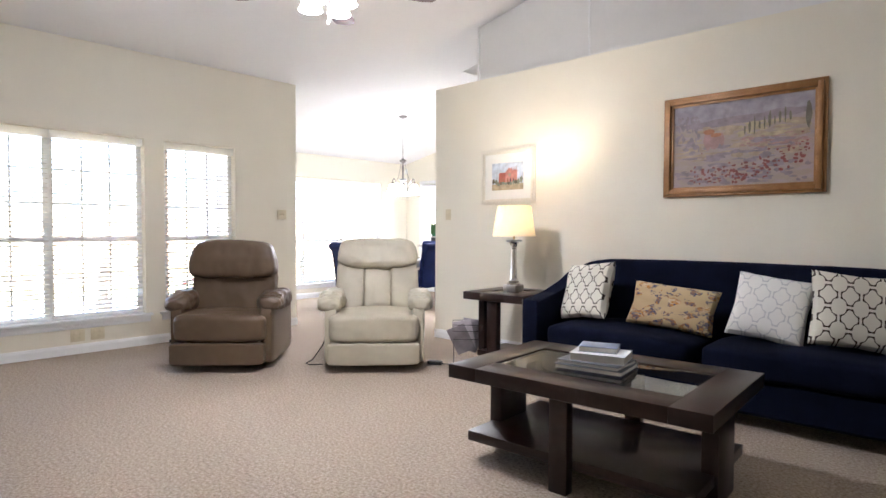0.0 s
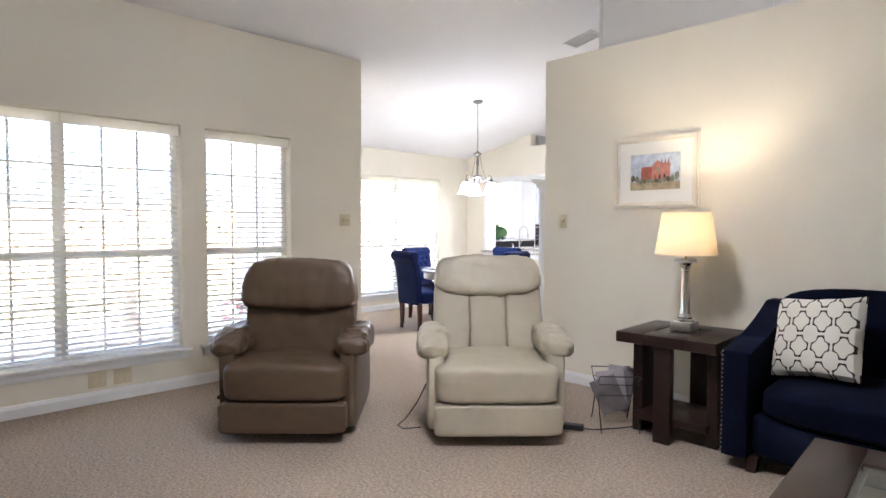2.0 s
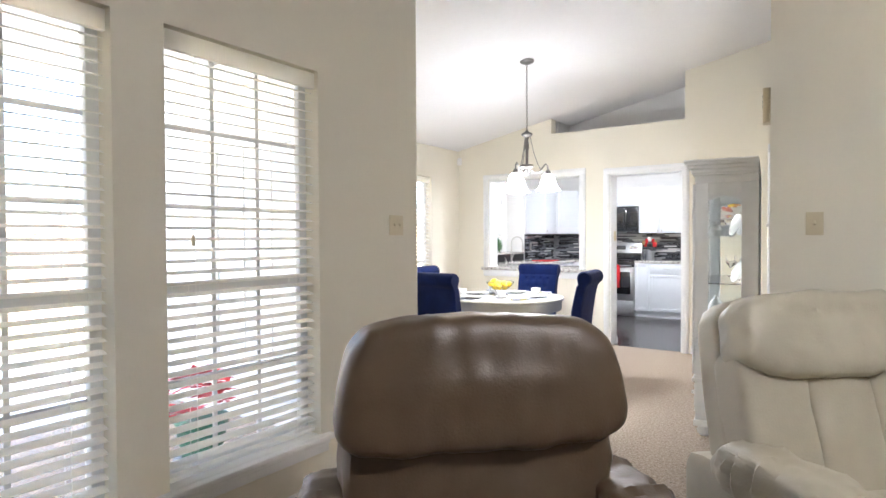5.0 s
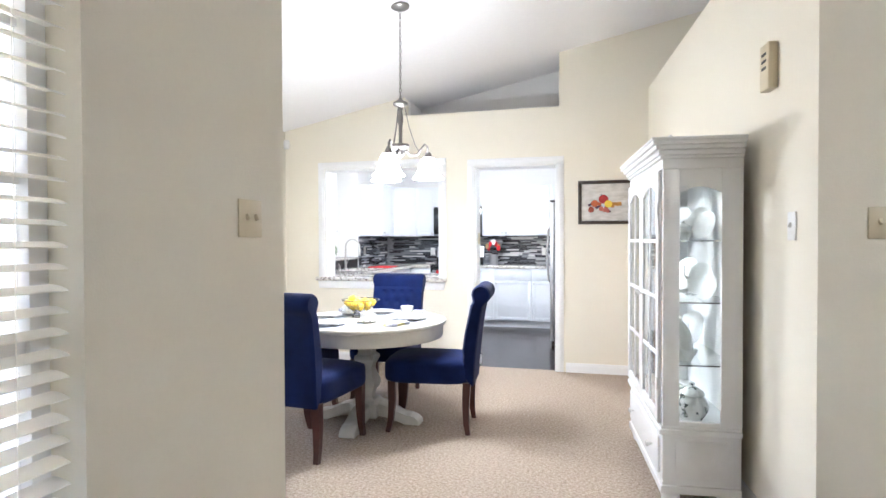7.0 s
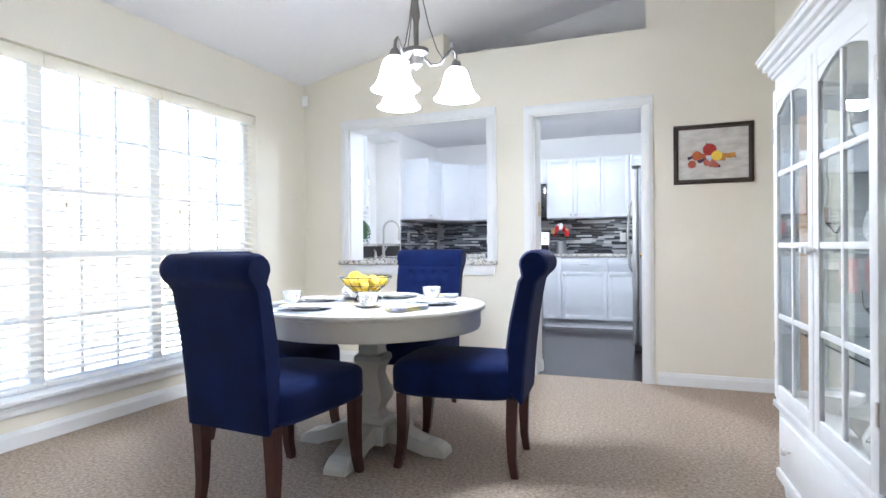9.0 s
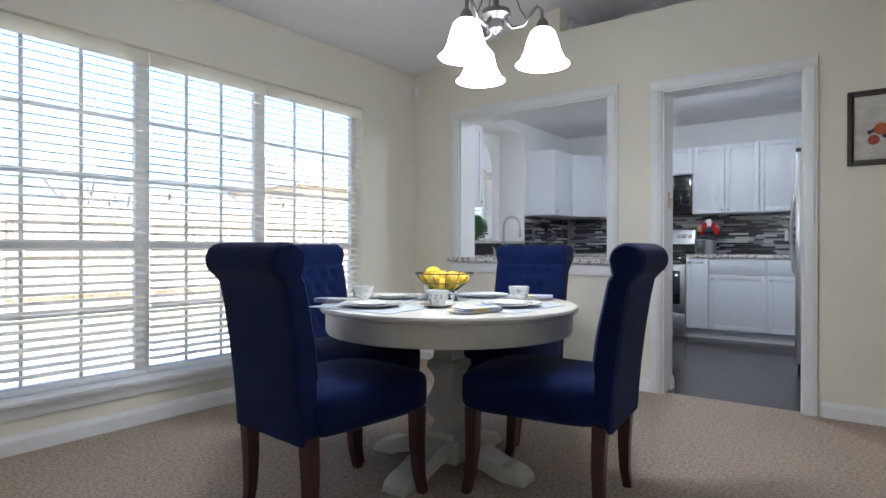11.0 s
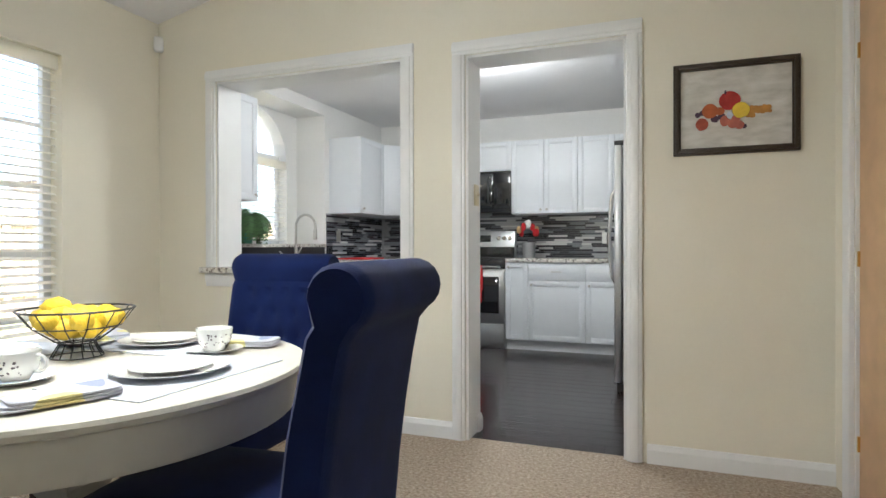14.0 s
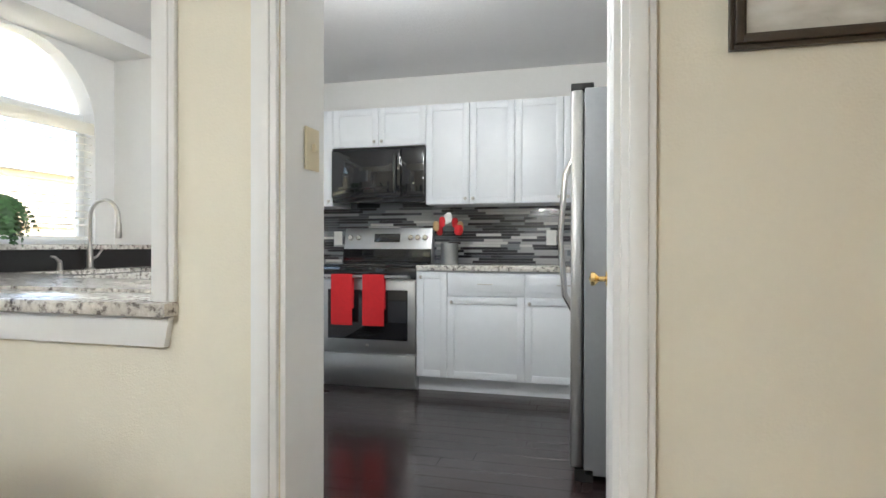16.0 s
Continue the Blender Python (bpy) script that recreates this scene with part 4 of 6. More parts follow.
def art_church(t, w, h):
    part("print", span((-w, -0.008, -h), (w, -0.0062, h)), P_BLUE, t)
    part("lawn", span((-w, -0.0084, -h), (w, -0.0079, -h * 0.55)), P_PALE, t)

    def shape(name, pts, m_, k):
        part(name, prism([(a * w, b * h) for a, b in pts], "y", -0.0084 - 0.0004 * k - 0.0003, -0.0084 - 0.0004 * k), m_, t, smooth=False)
    shape("side_wing", [(-0.55, -0.5), (0.0, -0.5), (0.0, 0.28), (-0.48, 0.28), (-0.55, 0.2)], P_BRICK, 0)
    shape("church_front", [(-0.12, -0.5), (0.62, -0.5), (0.62, 0.42), (0.30, 0.45), (0.10, 0.62), (-0.12, 0.30)], P_ROSE, 1)
    for a in (0.27, 0.42, 0.55):
        shape("pinnacle", [(a - 0.035, 0.40), (a + 0.035, 0.40), (a, 0.72)], P_BRICK, 2)
    shape("rose_window", [(0.14 + 0.09 * math.cos(i * 0.785), 0.10 + 0.14 * math.sin(i * 0.785)) for i in range(8)], P_TAN, 2)
    for a in (-0.38, -0.22, 0.02, 0.2, 0.4):
        shape("doorway", [(a - 0.035, -0.5), (a + 0.035, -0.5), (a + 0.035, -0.22), (a, -0.14), (a - 0.035, -0.22)], P_PLUM if a > 0.1 else P_ROOF, 2)
    for i in range(12):
        u = -0.88 + 1.76 * i / 11
        bm = bmesh.new()
        blob(bm, w * u, -h * (0.52 - 0.28 * abs(u) ** 3 + 0.1 * noise.noise((i * 1.7, 0, 0))), w * 0.09, h * (0.12 + 0.16 * abs(u) ** 3), -0.0100 - 0.00003 * i, 9, 0.6, i)
        part("shrub", bm, P_LEAF if i % 3 else P_GREEN, t, smooth=False)


def art_fruit(t, w, h):
    part("canvas", span((-w, -0.008, -h), (w, -0.0062, h)), P_CANVAS, t)
    y = -0.0085
    cluster = [(0.30 + 0.075 * (i % 5) - 0.03 * (i // 5), -0.05 - 0.085 * (i // 5) - 0.012 * (i % 3), 0.055, 0.062) for i in range(12)] + [(0.62, -0.16, 0.04, 0.045)]
    for n, m_, items in (("grape", P_PLUM, [(-0.68, -0.14, 0.05, 0.07), (-0.60, -0.10, 0.05, 0.07), (-0.36, -0.27, 0.08, 0.09), (-0.24, -0.22, 0.07, 0.09), (0.17, -0.50, 0.05, 0.06)]),
                         ("golden_grape", P_AMBER, cluster), ("peach", P_ORANGE, [(-0.45, -0.06, 0.15, 0.19), (-0.28, -0.08, 0.10, 0.10)]),
                         ("small_peach", P_RUST, [(-0.60, -0.39, 0.12, 0.16)]),
                         ("plum", P_BRICK, [(-0.18, -0.34, 0.09, 0.14), (-0.04, -0.42, 0.09, 0.12), (0.08, -0.46, 0.09, 0.11), (0.02, -0.30, 0.08, 0.10)]),
                         ("apple", P_APPLE, [(-0.09, 0.17, 0.20, 0.24)]), ("vase", P_BLUE, [(-0.09, -0.20, 0.06, 0.09)]), ("lemon", P_YELLOW, [(0.11, -0.09, 0.16, 0.20)]), ("stalk", P_PLUM, [(-0.17, 0.38, 0.018, 0.06)])):
        for i, (a, b, c, d) in enumerate(items):
            bm = bmesh.new()
            blob(bm, a * w, b * h, c * w, d * h, y - 0.0001 * i, 16, 0.1, i)
            part(n, bm, m_, t)
        y -= 0.0009


framed("landscape_painting", (-1.23, SY, 1.845), (1.11, 0.775), 0.075, M_GOLD, 0.0, art_landscape, "gilt-framed painting of a poppy field on the wall", depth=0.05)
framed("church_print", (-3.36, SY, 1.727), (0.665, 0.55), 0.05, M_PICKLED, 0.09, art_church, "white-framed print of a red church on the wall")
framed("fruit_painting", (-5.045, KY, 1.66), (0.515, 0.42), 0.032, M_FRAMEDK, 0.0, art_fruit, "dark-framed painting of fruit on the wall")


# ---- dining room ----
def dining_chair():
    """Faces local +y."""
    t = thing("dining_chair", (0, 0, 0), "navy velvet dining chair with a rolled back and dark legs", "dining chair", group="chairs round the dining table")
    part("seat", soft((0, 0.0, 0.415), (0.49, 0.60, 0.17), 6, 12, 0.003, 6, lambda x, y, z: (x * (1 + 0.02 * y), y, z + (0.25 * (1 - x * x) * (1 - y * y) if z > 0 else 0))), M_NAVY, t)
    # the back: a leaning slab with a tufted front, rolled over at the top
    front_line = [(-0.238, 0.40), (-0.248, 0.52), (-0.270, 0.68), (-0.296, 0.80), (-0.316, 0.89)]
    buttons = [(x, z) for z, xs in ((0.84, (-0.126, -0.042, 0.042, 0.126)), (0.755, (-0.09, 0.0, 0.09)), (0.67, (-0.126, -0.042, 0.042, 0.126)), (0.585, (-0.09, 0.0, 0.09))) for x in xs]

    def front_y(z):
        for (ya, za), (yb, zb) in zip(front_line, front_line[1:]):
            if z <= zb:
                return ya + (yb - ya) * (z - za) / (zb - za)
        return front_line[-1][0]
    zs = [0.40 + 0.49 * i / 22 for i in range(23)]
    roll = [(-0.372 + 0.064 * math.cos(radians(a)), 0.940 + 0.064 * math.sin(radians(a))) for a in range(0, 241, 20)]
    rear = [(-0.384, 0.86), (-0.368, 0.78), (-0.350, 0.66), (-0.335, 0.53), (-0.326, 0.42), (-0.320, 0.33)]
    line = [(front_y(z), z) for z in zs] + roll + rear
    bm = bmesh.new()
    rings = []
    n = 28
    for i in range(n + 1):
        u = 2 * i / n - 1
        ring = []
        for k, (y, z) in enumerate(line):
            rolled = len(zs) <= k < len(zs) + len(roll)
            x = u * (0.214 + 0.024 * max(0.0, z - 0.40) + 0.005 * rolled)
            inset = 0.014 * max(0.0, abs(u) - 0.92) / 0.08
            if k < len(zs):
                dent = sum(0.020 * math.exp(-((x - bx) ** 2 + (z - bz) ** 2) / 0.0005) for bx, bz in buttons)
                y = y + 0.010 * (0.55 < z < 0.87) - dent - inset
            elif rolled:
                c = Vector((-0.372, 0.940))
                p = c + (Vector((y, z)) - c) * (1 - 0.16 * max(0.0, abs(u) - 0.92) / 0.08)
                y, z = p
            else:
                y += inset * 0.6
            ring.append(bm.verts.new((x, y, z)))
        rings.append(ring)
    for a, b in zip(rings, rings[1:]):
        for k in range(len(line)):
            q = (k + 1) % len(line)
            bm.faces.new((a[k], a[q], b[q], b[k]))
    bm.faces.new(rings[0])
    bm.faces.new(rings[-1])
    part("backrest", bm, M_NAVY, t)
    for bx, bz in buttons:
        bt = bmesh.new()
        add_lathe(bt, [(0.010, 0), (0.008, 0.005), (0.0, 0.007)], 8, (bx, front_y(bz) - 0.012, bz), pose(0, 0, 0, -80))
        part("tufting_button", bt, M_NAVY, t)
    for sx in (-1, 1):
        bm = bmesh.new()
        add_tube(bm, [(sx * 0.198, 0.235, 0.35), (sx * 0.198, 0.235, 0.20), (sx * 0.200, 0.245, 0.08), (sx * 0.202, 0.265, 0.0)], [0.036, 0.032, 0.026, 0.022], 4)
        part("leg", bm, M_LEGWOOD, t, "dark cherry wood leg")
        bm = bmesh.new()
        add_tube(bm, [(sx * 0.19, -0.275, 0.35), (sx * 0.19, -0.268, 0.20), (sx * 0.19, -0.27, 0.08), (sx * 0.19, -0.282, 0.0)], [0.036, 0.032, 0.026, 0.022], 4)
        part("leg", bm, M_LEGWOOD, t, "dark cherry wood leg")
    return t


TX, TY, TZ, TR = -6.74, 6.485, 0.735, 0.575
chair = dining_chair()
chair.matrix_world = pose(-6.872, 5.93, 0, 0, 0, -5.5)
copy_thing(chair, pose(-6.262, 6.505, 0, 0, 0, 95.5))
copy_thing(chair, pose(-6.83, 7.14, 0, 0, 0, 182))
copy_thing(chair, pose(-7.33, 6.46, 0, 0, 0, -92))

dt = thing("dining_table", (TX, TY, 0), "round off-white pedestal dining table on carpet", "dining table", rz=2)
part("tabletop", lathe([(0.0, TZ - 0.03), (TR - 0.02, TZ - 0.03), (TR - 0.004, TZ - 0.024), (TR, TZ - 0.012), (TR - 0.004, TZ - 0.003), (TR - 0.012, TZ), (0.0, TZ)], 72), M_TABLE, dt)
part("apron", lathe([(TR - 0.06, TZ - 0.119), (TR - 0.03, TZ - 0.119), (TR - 0.024, TZ - 0.108), (TR - 0.024, TZ - 0.03), (TR - 0.06, TZ - 0.03)], 72), M_TABLE, dt)
COLUMN = [(0.078, 0.62), (0.080, 0.575), (0.070, 0.565), (0.052, 0.535), (0.049, 0.505), (0.054, 0.485), (0.070, 0.475), (0.073, 0.450), (0.062, 0.430), (0.050, 0.405), (0.048, 0.375), (0.060, 0.335),
          (0.075, 0.300), (0.078, 0.270), (0.070, 0.240), (0.052, 0.215), (0.049, 0.195), (0.056, 0.175), (0.076, 0.165), (0.082, 0.140), (0.082, 0.08)]
part("column", lathe([(r * 1.414, z) for r, z in COLUMN], 4, m=pose(0, 0, 0, 0, 0, 45)), M_TABLE, dt, "square turned pedestal column")
part("hub", box((0, 0, 0.09), (0.20, 0.20, 0.10), 0.01, pose(0, 0, 0, 0, 0, 0)), M_TABLE, dt)
for a in (0, 90, 180, 270):
    bm = prism([(0.05, 0.05), (0.05, 0.135), (0.12, 0.135), (0.19, 0.118), (0.25, 0.080), (0.29, 0.066), (0.33, 0.068), (0.37, 0.055), (0.40, 0.030), (0.405, 0.0), (0.29, 0.0), (0.26, 0.022), (0.16, 0.05)], "y", -0.056, 0.056, 0.006)
    bmesh.ops.rotate(bm, verts=bm.verts, matrix=Matrix.Rotation(radians(a), 3, "Z"), cent=(0, 0, 0))
    part("foot", bm, M_TABLE, dt)

# chandelier
CX, CY = -6.455, 6.42
cz = roof_z(CX)
ch = thing("chandelier", (CX, CY, 0), "lit brushed-nickel chandelier with frosted bell shades", "chandelier")
part("canopy", lathe([(0.0, cz + 0.01), (0.065, cz + 0.004), (0.066, cz - 0.012), (0.045, cz - 0.026), (0.012, cz - 0.032), (0.0, cz - 0.032)], 28), M_PEWTER, ch)
bm = bmesh.new()
zc, k = cz - 0.03, 0
while zc > 2.29:
    mm = pose(0, 0, 0, 0, 0, 90 * (k % 2))
    add_tube(bm, [tuple(mm @ Vector(p)) for p in [(0.008 * math.cos(radians(a)), 0, zc - 0.016 + 0.018 * math.sin(radians(a))) for a in range(0, 361, 45)]], 0.0022, 5)
    zc -= 0.027
    k += 1
part("chain", bm, M_PEWTER, ch)
part("upper_cup", lathe([(0.008, 2.445), (0.015, 2.43), (0.05, 2.41), (0.052, 2.395), (0.02, 2.375), (0.012, 2.35), (0.018, 2.31), (0.02, 2.28), (0.013, 2.25), (0.012, 2.13), (0.06, 2.12), (0.062, 2.10), (0.035, 2.08), (0.03, 2.045), (0.012, 2.03), (0.0, 2.02)], 24, (0, 0, -0.15)), M_PEWTER, ch)
for i, a in enumerate((22, 142, 264)):
    r = pose(0, 0, -0.15, 0, 0, a)
    pts = [(0.03, 0, 2.09), (0.07, 0, 2.045), (0.115, 0, 2.05), (0.15, 0, 2.10), (0.17, 0, 2.125), (0.188, 0, 2.105), (0.192, 0, 2.06)]
    arm = part("arm", tube([tuple(r @ Vector(p)) for p in pts], 0.0075, 10), M_PEWTER, ch)
    part("brace", tube([tuple(r @ Vector(p)) for p in [(0.03, 0, 2.38), (0.06, 0, 2.24), (0.10, 0, 2.12), (0.13, 0, 2.07)]], 0.003, 6), M_PEWTER, ch)
    at = r @ Vector((0.192, 0, 0.0))
    part("socket", lathe([(0.012, 2.07), (0.02, 2.06), (0.028, 2.035), (0.04, 2.005)], 18, at), M_PEWTER, ch)
    part("shade", lathe([(0.036, 2.028), (0.050, 2.014), (0.062, 1.982), (0.074, 1.935), (0.092, 1.900), (0.110, 1.884), (0.108, 1.882), (0.089, 1.898), (0.071, 1.935), (0.059, 1.98), (0.034, 2.022)], 32, at), M_SHADEGLASS, ch, "lit frosted glass bell shade")
    lamp("chandelier_light", "POINT", (CX + at.x, CY + at.y, 1.705), 1.8, (1.0, 0.93, 0.85), 0.06)

# china cabinet, backed on the slanted wall
CW, CD, CH = 1.03, 0.36, 1.785
cc = thing("china_cabinet", (-4.512, 6.085, 0), "white painted china cabinet with glass doors and sides", "china cabinet", rz=5.0)
# local: -x is the front, y runs along the wall
part("plinth", boxes([((-CD - 0.01, -CW / 2, 0.07), (0, CW / 2, 0.11))], 0.006), M_WHITE, cc)
for a in (-1, 1):
    for b in (-CD + 0.05, -0.05):
        part("bun_foot", lathe([(0.025, 0), (0.042, 0.015), (0.045, 0.04), (0.03, 0.07)], 16, (b, a * (CW / 2 - 0.07), 0)), M_WHITE, cc)
part("lower_case", span((-CD, -CW / 2 + 0.01, 0.11), (0, CW / 2 - 0.01, 0.36), 0.004), M_WHITE, cc)
part("waist_moulding", boxes([((-CD - 0.018, -CW / 2 - 0.01, 0.36), (0, CW / 2 + 0.01, 0.385)), ((-CD - 0.008, -CW / 2, 0.385), (0, CW / 2, 0.40))], 0.004), M_WHITE, cc)
part("drawer_front", span((-CD - 0.012, -CW / 2 + 0.06, 0.15), (-CD + 0.001, CW / 2 - 0.06, 0.33), 0.004), M_WHITE, cc)
for s in (-1, 1):
    part("side_panel_lower", span((-CD + 0.06, s * (CW / 2 - 0.01) - 0.006, 0.15), (-0.06, s * (CW / 2 - 0.01) + 0.006, 0.33), 0.003), M_WHITE, cc)
part("back_panel", span((-0.014, -CW / 2 + 0.01, 0.40), (0, CW / 2 - 0.01, 1.66)), M_WHITE, cc)
for s in (-1, 1):
    y0 = s * (CW / 2 - 0.0125)
    part("side_frame", boxes([((-CD, y0 - 0.0125, 0.40), (-CD + 0.075, y0 + 0.0125, 1.66)), ((-0.095, y0 - 0.0125, 0.40), (0, y0 + 0.0125, 1.66)), ((-CD + 0.075, y0 - 0.0125, 1.56), (-0.095, y0 + 0.0125, 1.66)), ((-CD + 0.075, y0 - 0.0125, 0.40), (-0.095, y0 + 0.0125, 0.425))], 0.002), M_WHITE, cc)
    xa, xb = -CD + 0.075, -0.095
    head = [(xa, 1.562), (xa, 1.525)] + [(xa + (xb - xa) * i / 10, 1.525 + 0.03 * math.sin(math.pi * i / 10)) for i in range(1, 10)] + [(xb, 1.525), (xb, 1.562)]
    part("arched_rail", prism(head, "y", y0 - 0.0125, y0 + 0.0125), M_WHITE, cc)
    g = part("side_glass", span((xa, y0 - 0.002, 0.425), (xb, y0 + 0.002, 1.56)), M_CGLASS, cc, "clear glass side")
    g.visible_shadow = False
part("top_board", span((-CD, -CW / 2, 1.66), (0, CW / 2, 1.69)), M_WHITE, cc)
crown = bmesh.new()
for out, z0, z1 in ((0.004, 1.64, 1.69), (0.016, 1.69, 1.705), (0.026, 1.705, 1.73), (0.042, 1.73, 1.752), (0.058, 1.752, 1.772), (0.064, 1.772, CH)):
    add_box(crown, (-(CD + out) / 2, 0, (z0 + z1) / 2), (CD + out, CW + 2 * out, z1 - z0), 0.003)
part("crown_moulding", crown, M_WHITE, cc)
for s in (-1, 1):
    ya, yb = (0.003, CW / 2 - 0.03) if s > 0 else (-CW / 2 + 0.03, -0.003)
    xf = -CD - 0.02
    door = part("glass_door", boxes([((xf, ya, 0.405), (-CD - 0.001, ya + 0.05, 1.635)), ((xf, yb - 0.05, 0.405), (-CD - 0.001, yb, 1.635)), ((xf, ya + 0.05, 1.575), (-CD - 0.001, yb - 0.05, 1.635)), ((xf, ya + 0.05, 0.405), (-CD - 0.001, yb - 0.05, 0.46))], 0.003), M_WHITE, cc, "white glazed door")
    ym = (ya + yb) / 2
    for lo, hi in [((xf + 0.003, ym - 0.01, 0.46), (-CD - 0.002, ym + 0.01, 1.575))] + [((xf + 0.004, ya + 0.05, z - 0.01), (-CD - 0.003, yb - 0.05, z + 0.01)) for z in (0.735, 1.015, 1.295)]:
        part("glazing_bar", span(lo, hi, 0.002), M_WHITE, door)
    w2 = yb - ya - 0.1
    for q in (0, 1):
        y0, y1 = ya + 0.05 + q * w2 / 2, ya + 0.05 + (q + 1) * w2 / 2
        pr = [(y0, 1.577), (y0, 1.53)] + [(y0 + (y1 - y0) * i / 8, 1.53 + 0.045 * math.sin(math.pi / 2 * (i / 8 if q == 0 else 1 - i / 8))) for i in range(0, 9)] + [(y1, 1.577)]
        part("arched_head", prism(pr, "x", xf + 0.003, -CD - 0.002), M_WHITE, door)
    g = part("glass", span((xf + 0.008, ya + 0.05, 0.46), (xf + 0.011, yb - 0.05, 1.575)), M_CGLASS, door)
    g.visible_shadow = False
    part("knob", lathe([(0.006, 0), (0.006, 0.012), (0.015, 0.02), (0.013, 0.03), (0.0, 0.033)], 14, (xf, s * 0.028, 1.0), pose(0, 0, 0, 0, -90)), M_PORC, door, "white knob")
    part("drawer_knob", lathe([(0.006, 0), (0.006, 0.012), (0.015, 0.02), (0.013, 0.03), (0.0, 0.033)], 14, (-CD - 0.012, s * 0.3, 0.24), pose(0, 0, 0, 0, -90)), M_PORC, cc, "white knob")
    for z in (0.6, 1.45):
        part("hinge", box((xf - 0.001, s * (CW / 2 - 0.032), z), (0.004, 0.012, 0.06)), M_NICKEL, door)
SHELVES = (0.69, 0.995, 1.295)
for z in SHELVES:
    g = part("shelf", span((-CD + 0.02, -CW / 2 + 0.03, z - 0.003), (-0.016, CW / 2 - 0.03, z + 0.003)), M_CGLASS, cc, "clear glass shelf")
    g.visible_shadow = False
CM = cc.matrix_world.copy()


def in_cabinet(name, x, y, z, label, category, profile, material, seg=20, m=None):
    o = link(name, lathe(profile, seg, m=m), material)
    o.matrix_world = CM @ Matrix.Translation((x, y * 0.85, z))
    return tagged(o, label, category, "china in the cabinet")


PLATE = [(0.0, 0.0), (0.055, 0.0), (0.06, 0.003), (0.10, 0.012), (0.101, 0.015), (0.06, 0.006), (0.0, 0.004)]
JAR = [(0.0, 0.0), (0.045, 0.0), (0.05, 0.01), (0.075, 0.05), (0.078, 0.08), (0.06, 0.115), (0.055, 0.125), (0.062, 0.13), (0.055, 0.145), (0.025, 0.165), (0.012, 0.17), (0.016, 0.185), (0.0, 0.195)]
POT = [(0.0, 0.0), (0.045, 0.0), (0.06, 0.03), (0.065, 0.10), (0.05, 0.15), (0.035, 0.17), (0.03, 0.18), (0.012, 0.20), (0.014, 0.21), (0.0, 0.22)]
GLASSP = [(0.028, 0.0), (0.03, 0.003), (0.006, 0.008), (0.006, 0.06), (0.035, 0.10), (0.038, 0.16), (0.036, 0.16), (0.033, 0.10), (0.0, 0.065)]
BOWLP = [(0.0, 0.0), (0.035, 0.0), (0.04, 0.008), (0.075, 0.05), (0.085, 0.075), (0.082, 0.075), (0.07, 0.05), (0.0, 0.012)]
M_CRYSTAL = glass_mat("crystal")
M_FLOWERCHINA = ramp_colors(mat("floral_china", (0.8, 0.8, 0.77), 0.15), [(0.0, (0.78, 0.78, 0.75)), (0.60, (0.78, 0.78, 0.75)), (0.63, (0.10, 0.12, 0.13)), (0.70, (0.25, 0.28, 0.22)), (0.72, (0.78, 0.78, 0.75))], 30, detail=2)
for x, y in ((-0.20, -0.47), (-0.27, -0.36)):
    in_cabinet("ginger_jar", x, y, 0.403, "white lidded jar with dark floral print in the cabinet", "jar", JAR, M_FLOWERCHINA)
in_cabinet("teapot", -0.25, -0.42, SHELVES[0] + 0.004, "white porcelain coffee pot on a glass shelf", "teapot", POT, M_PORC)
for i, y in enumerate((-0.20, -0.05, 0.12, 0.28, 0.42)):
    in_cabinet("wine_glass", -0.2 + 0.08 * (i % 2), y, SHELVES[i % 3] + 0.004, "clear crystal glass in the cabinet", "glass", GLASSP, M_CRYSTAL)
    in_cabinet("bowl", -0.22, y + 0.05, 0.402 if i % 2 else SHELVES[2] + 0.004, "white porcelain bowl in the cabinet", "bowl", BOWLP, M_PORC)
for (x, y, z, s) in ((-0.13, -0.44, SHELVES[2], 0.72), (-0.12, -0.45, SHELVES[1], 0.66), (-0.09, -0.15, SHELVES[1], 0.9), (-0.09, 0.20, SHELVES[1], 1.0), (-0.09, 0.05, SHELVES[0], 1.0), (-0.09, 0.36, SHELVES[2], 1.0), (-0.09, -0.1, SHELVES[2], 0.9)):
    in_cabinet("display_plate", x, y, z + 0.004 + 0.1 * s, "white gilt-edged plate standing on a glass shelf", "plate", [(r * s, h * s) for r, h in PLATE], M_PORC, 28, pose(0, 0, 0, 0, -72, 25))
in_cabinet("bowl", -0.22, -0.45, SHELVES[0] + 0.004 - 0.0, "blue and white bowl in the cabinet", "bowl", [(r * 0.6, h * 0.8) for r, h in BOWLP], M_PORC)
in_cabinet("sugar_bowl", -0.25, -0.50, SHELVES[2] + 0.004, "small white lidded bowl on a glass shelf", "bowl", [(r * 0.55, h * 0.5) for r, h in JAR], M_PORC)


# table setting
def at_table(ob, x, y, z=TZ, rz=0.0):
    ob.matrix_world = pose(x, y, z, 0, 0, rz)
    return ob


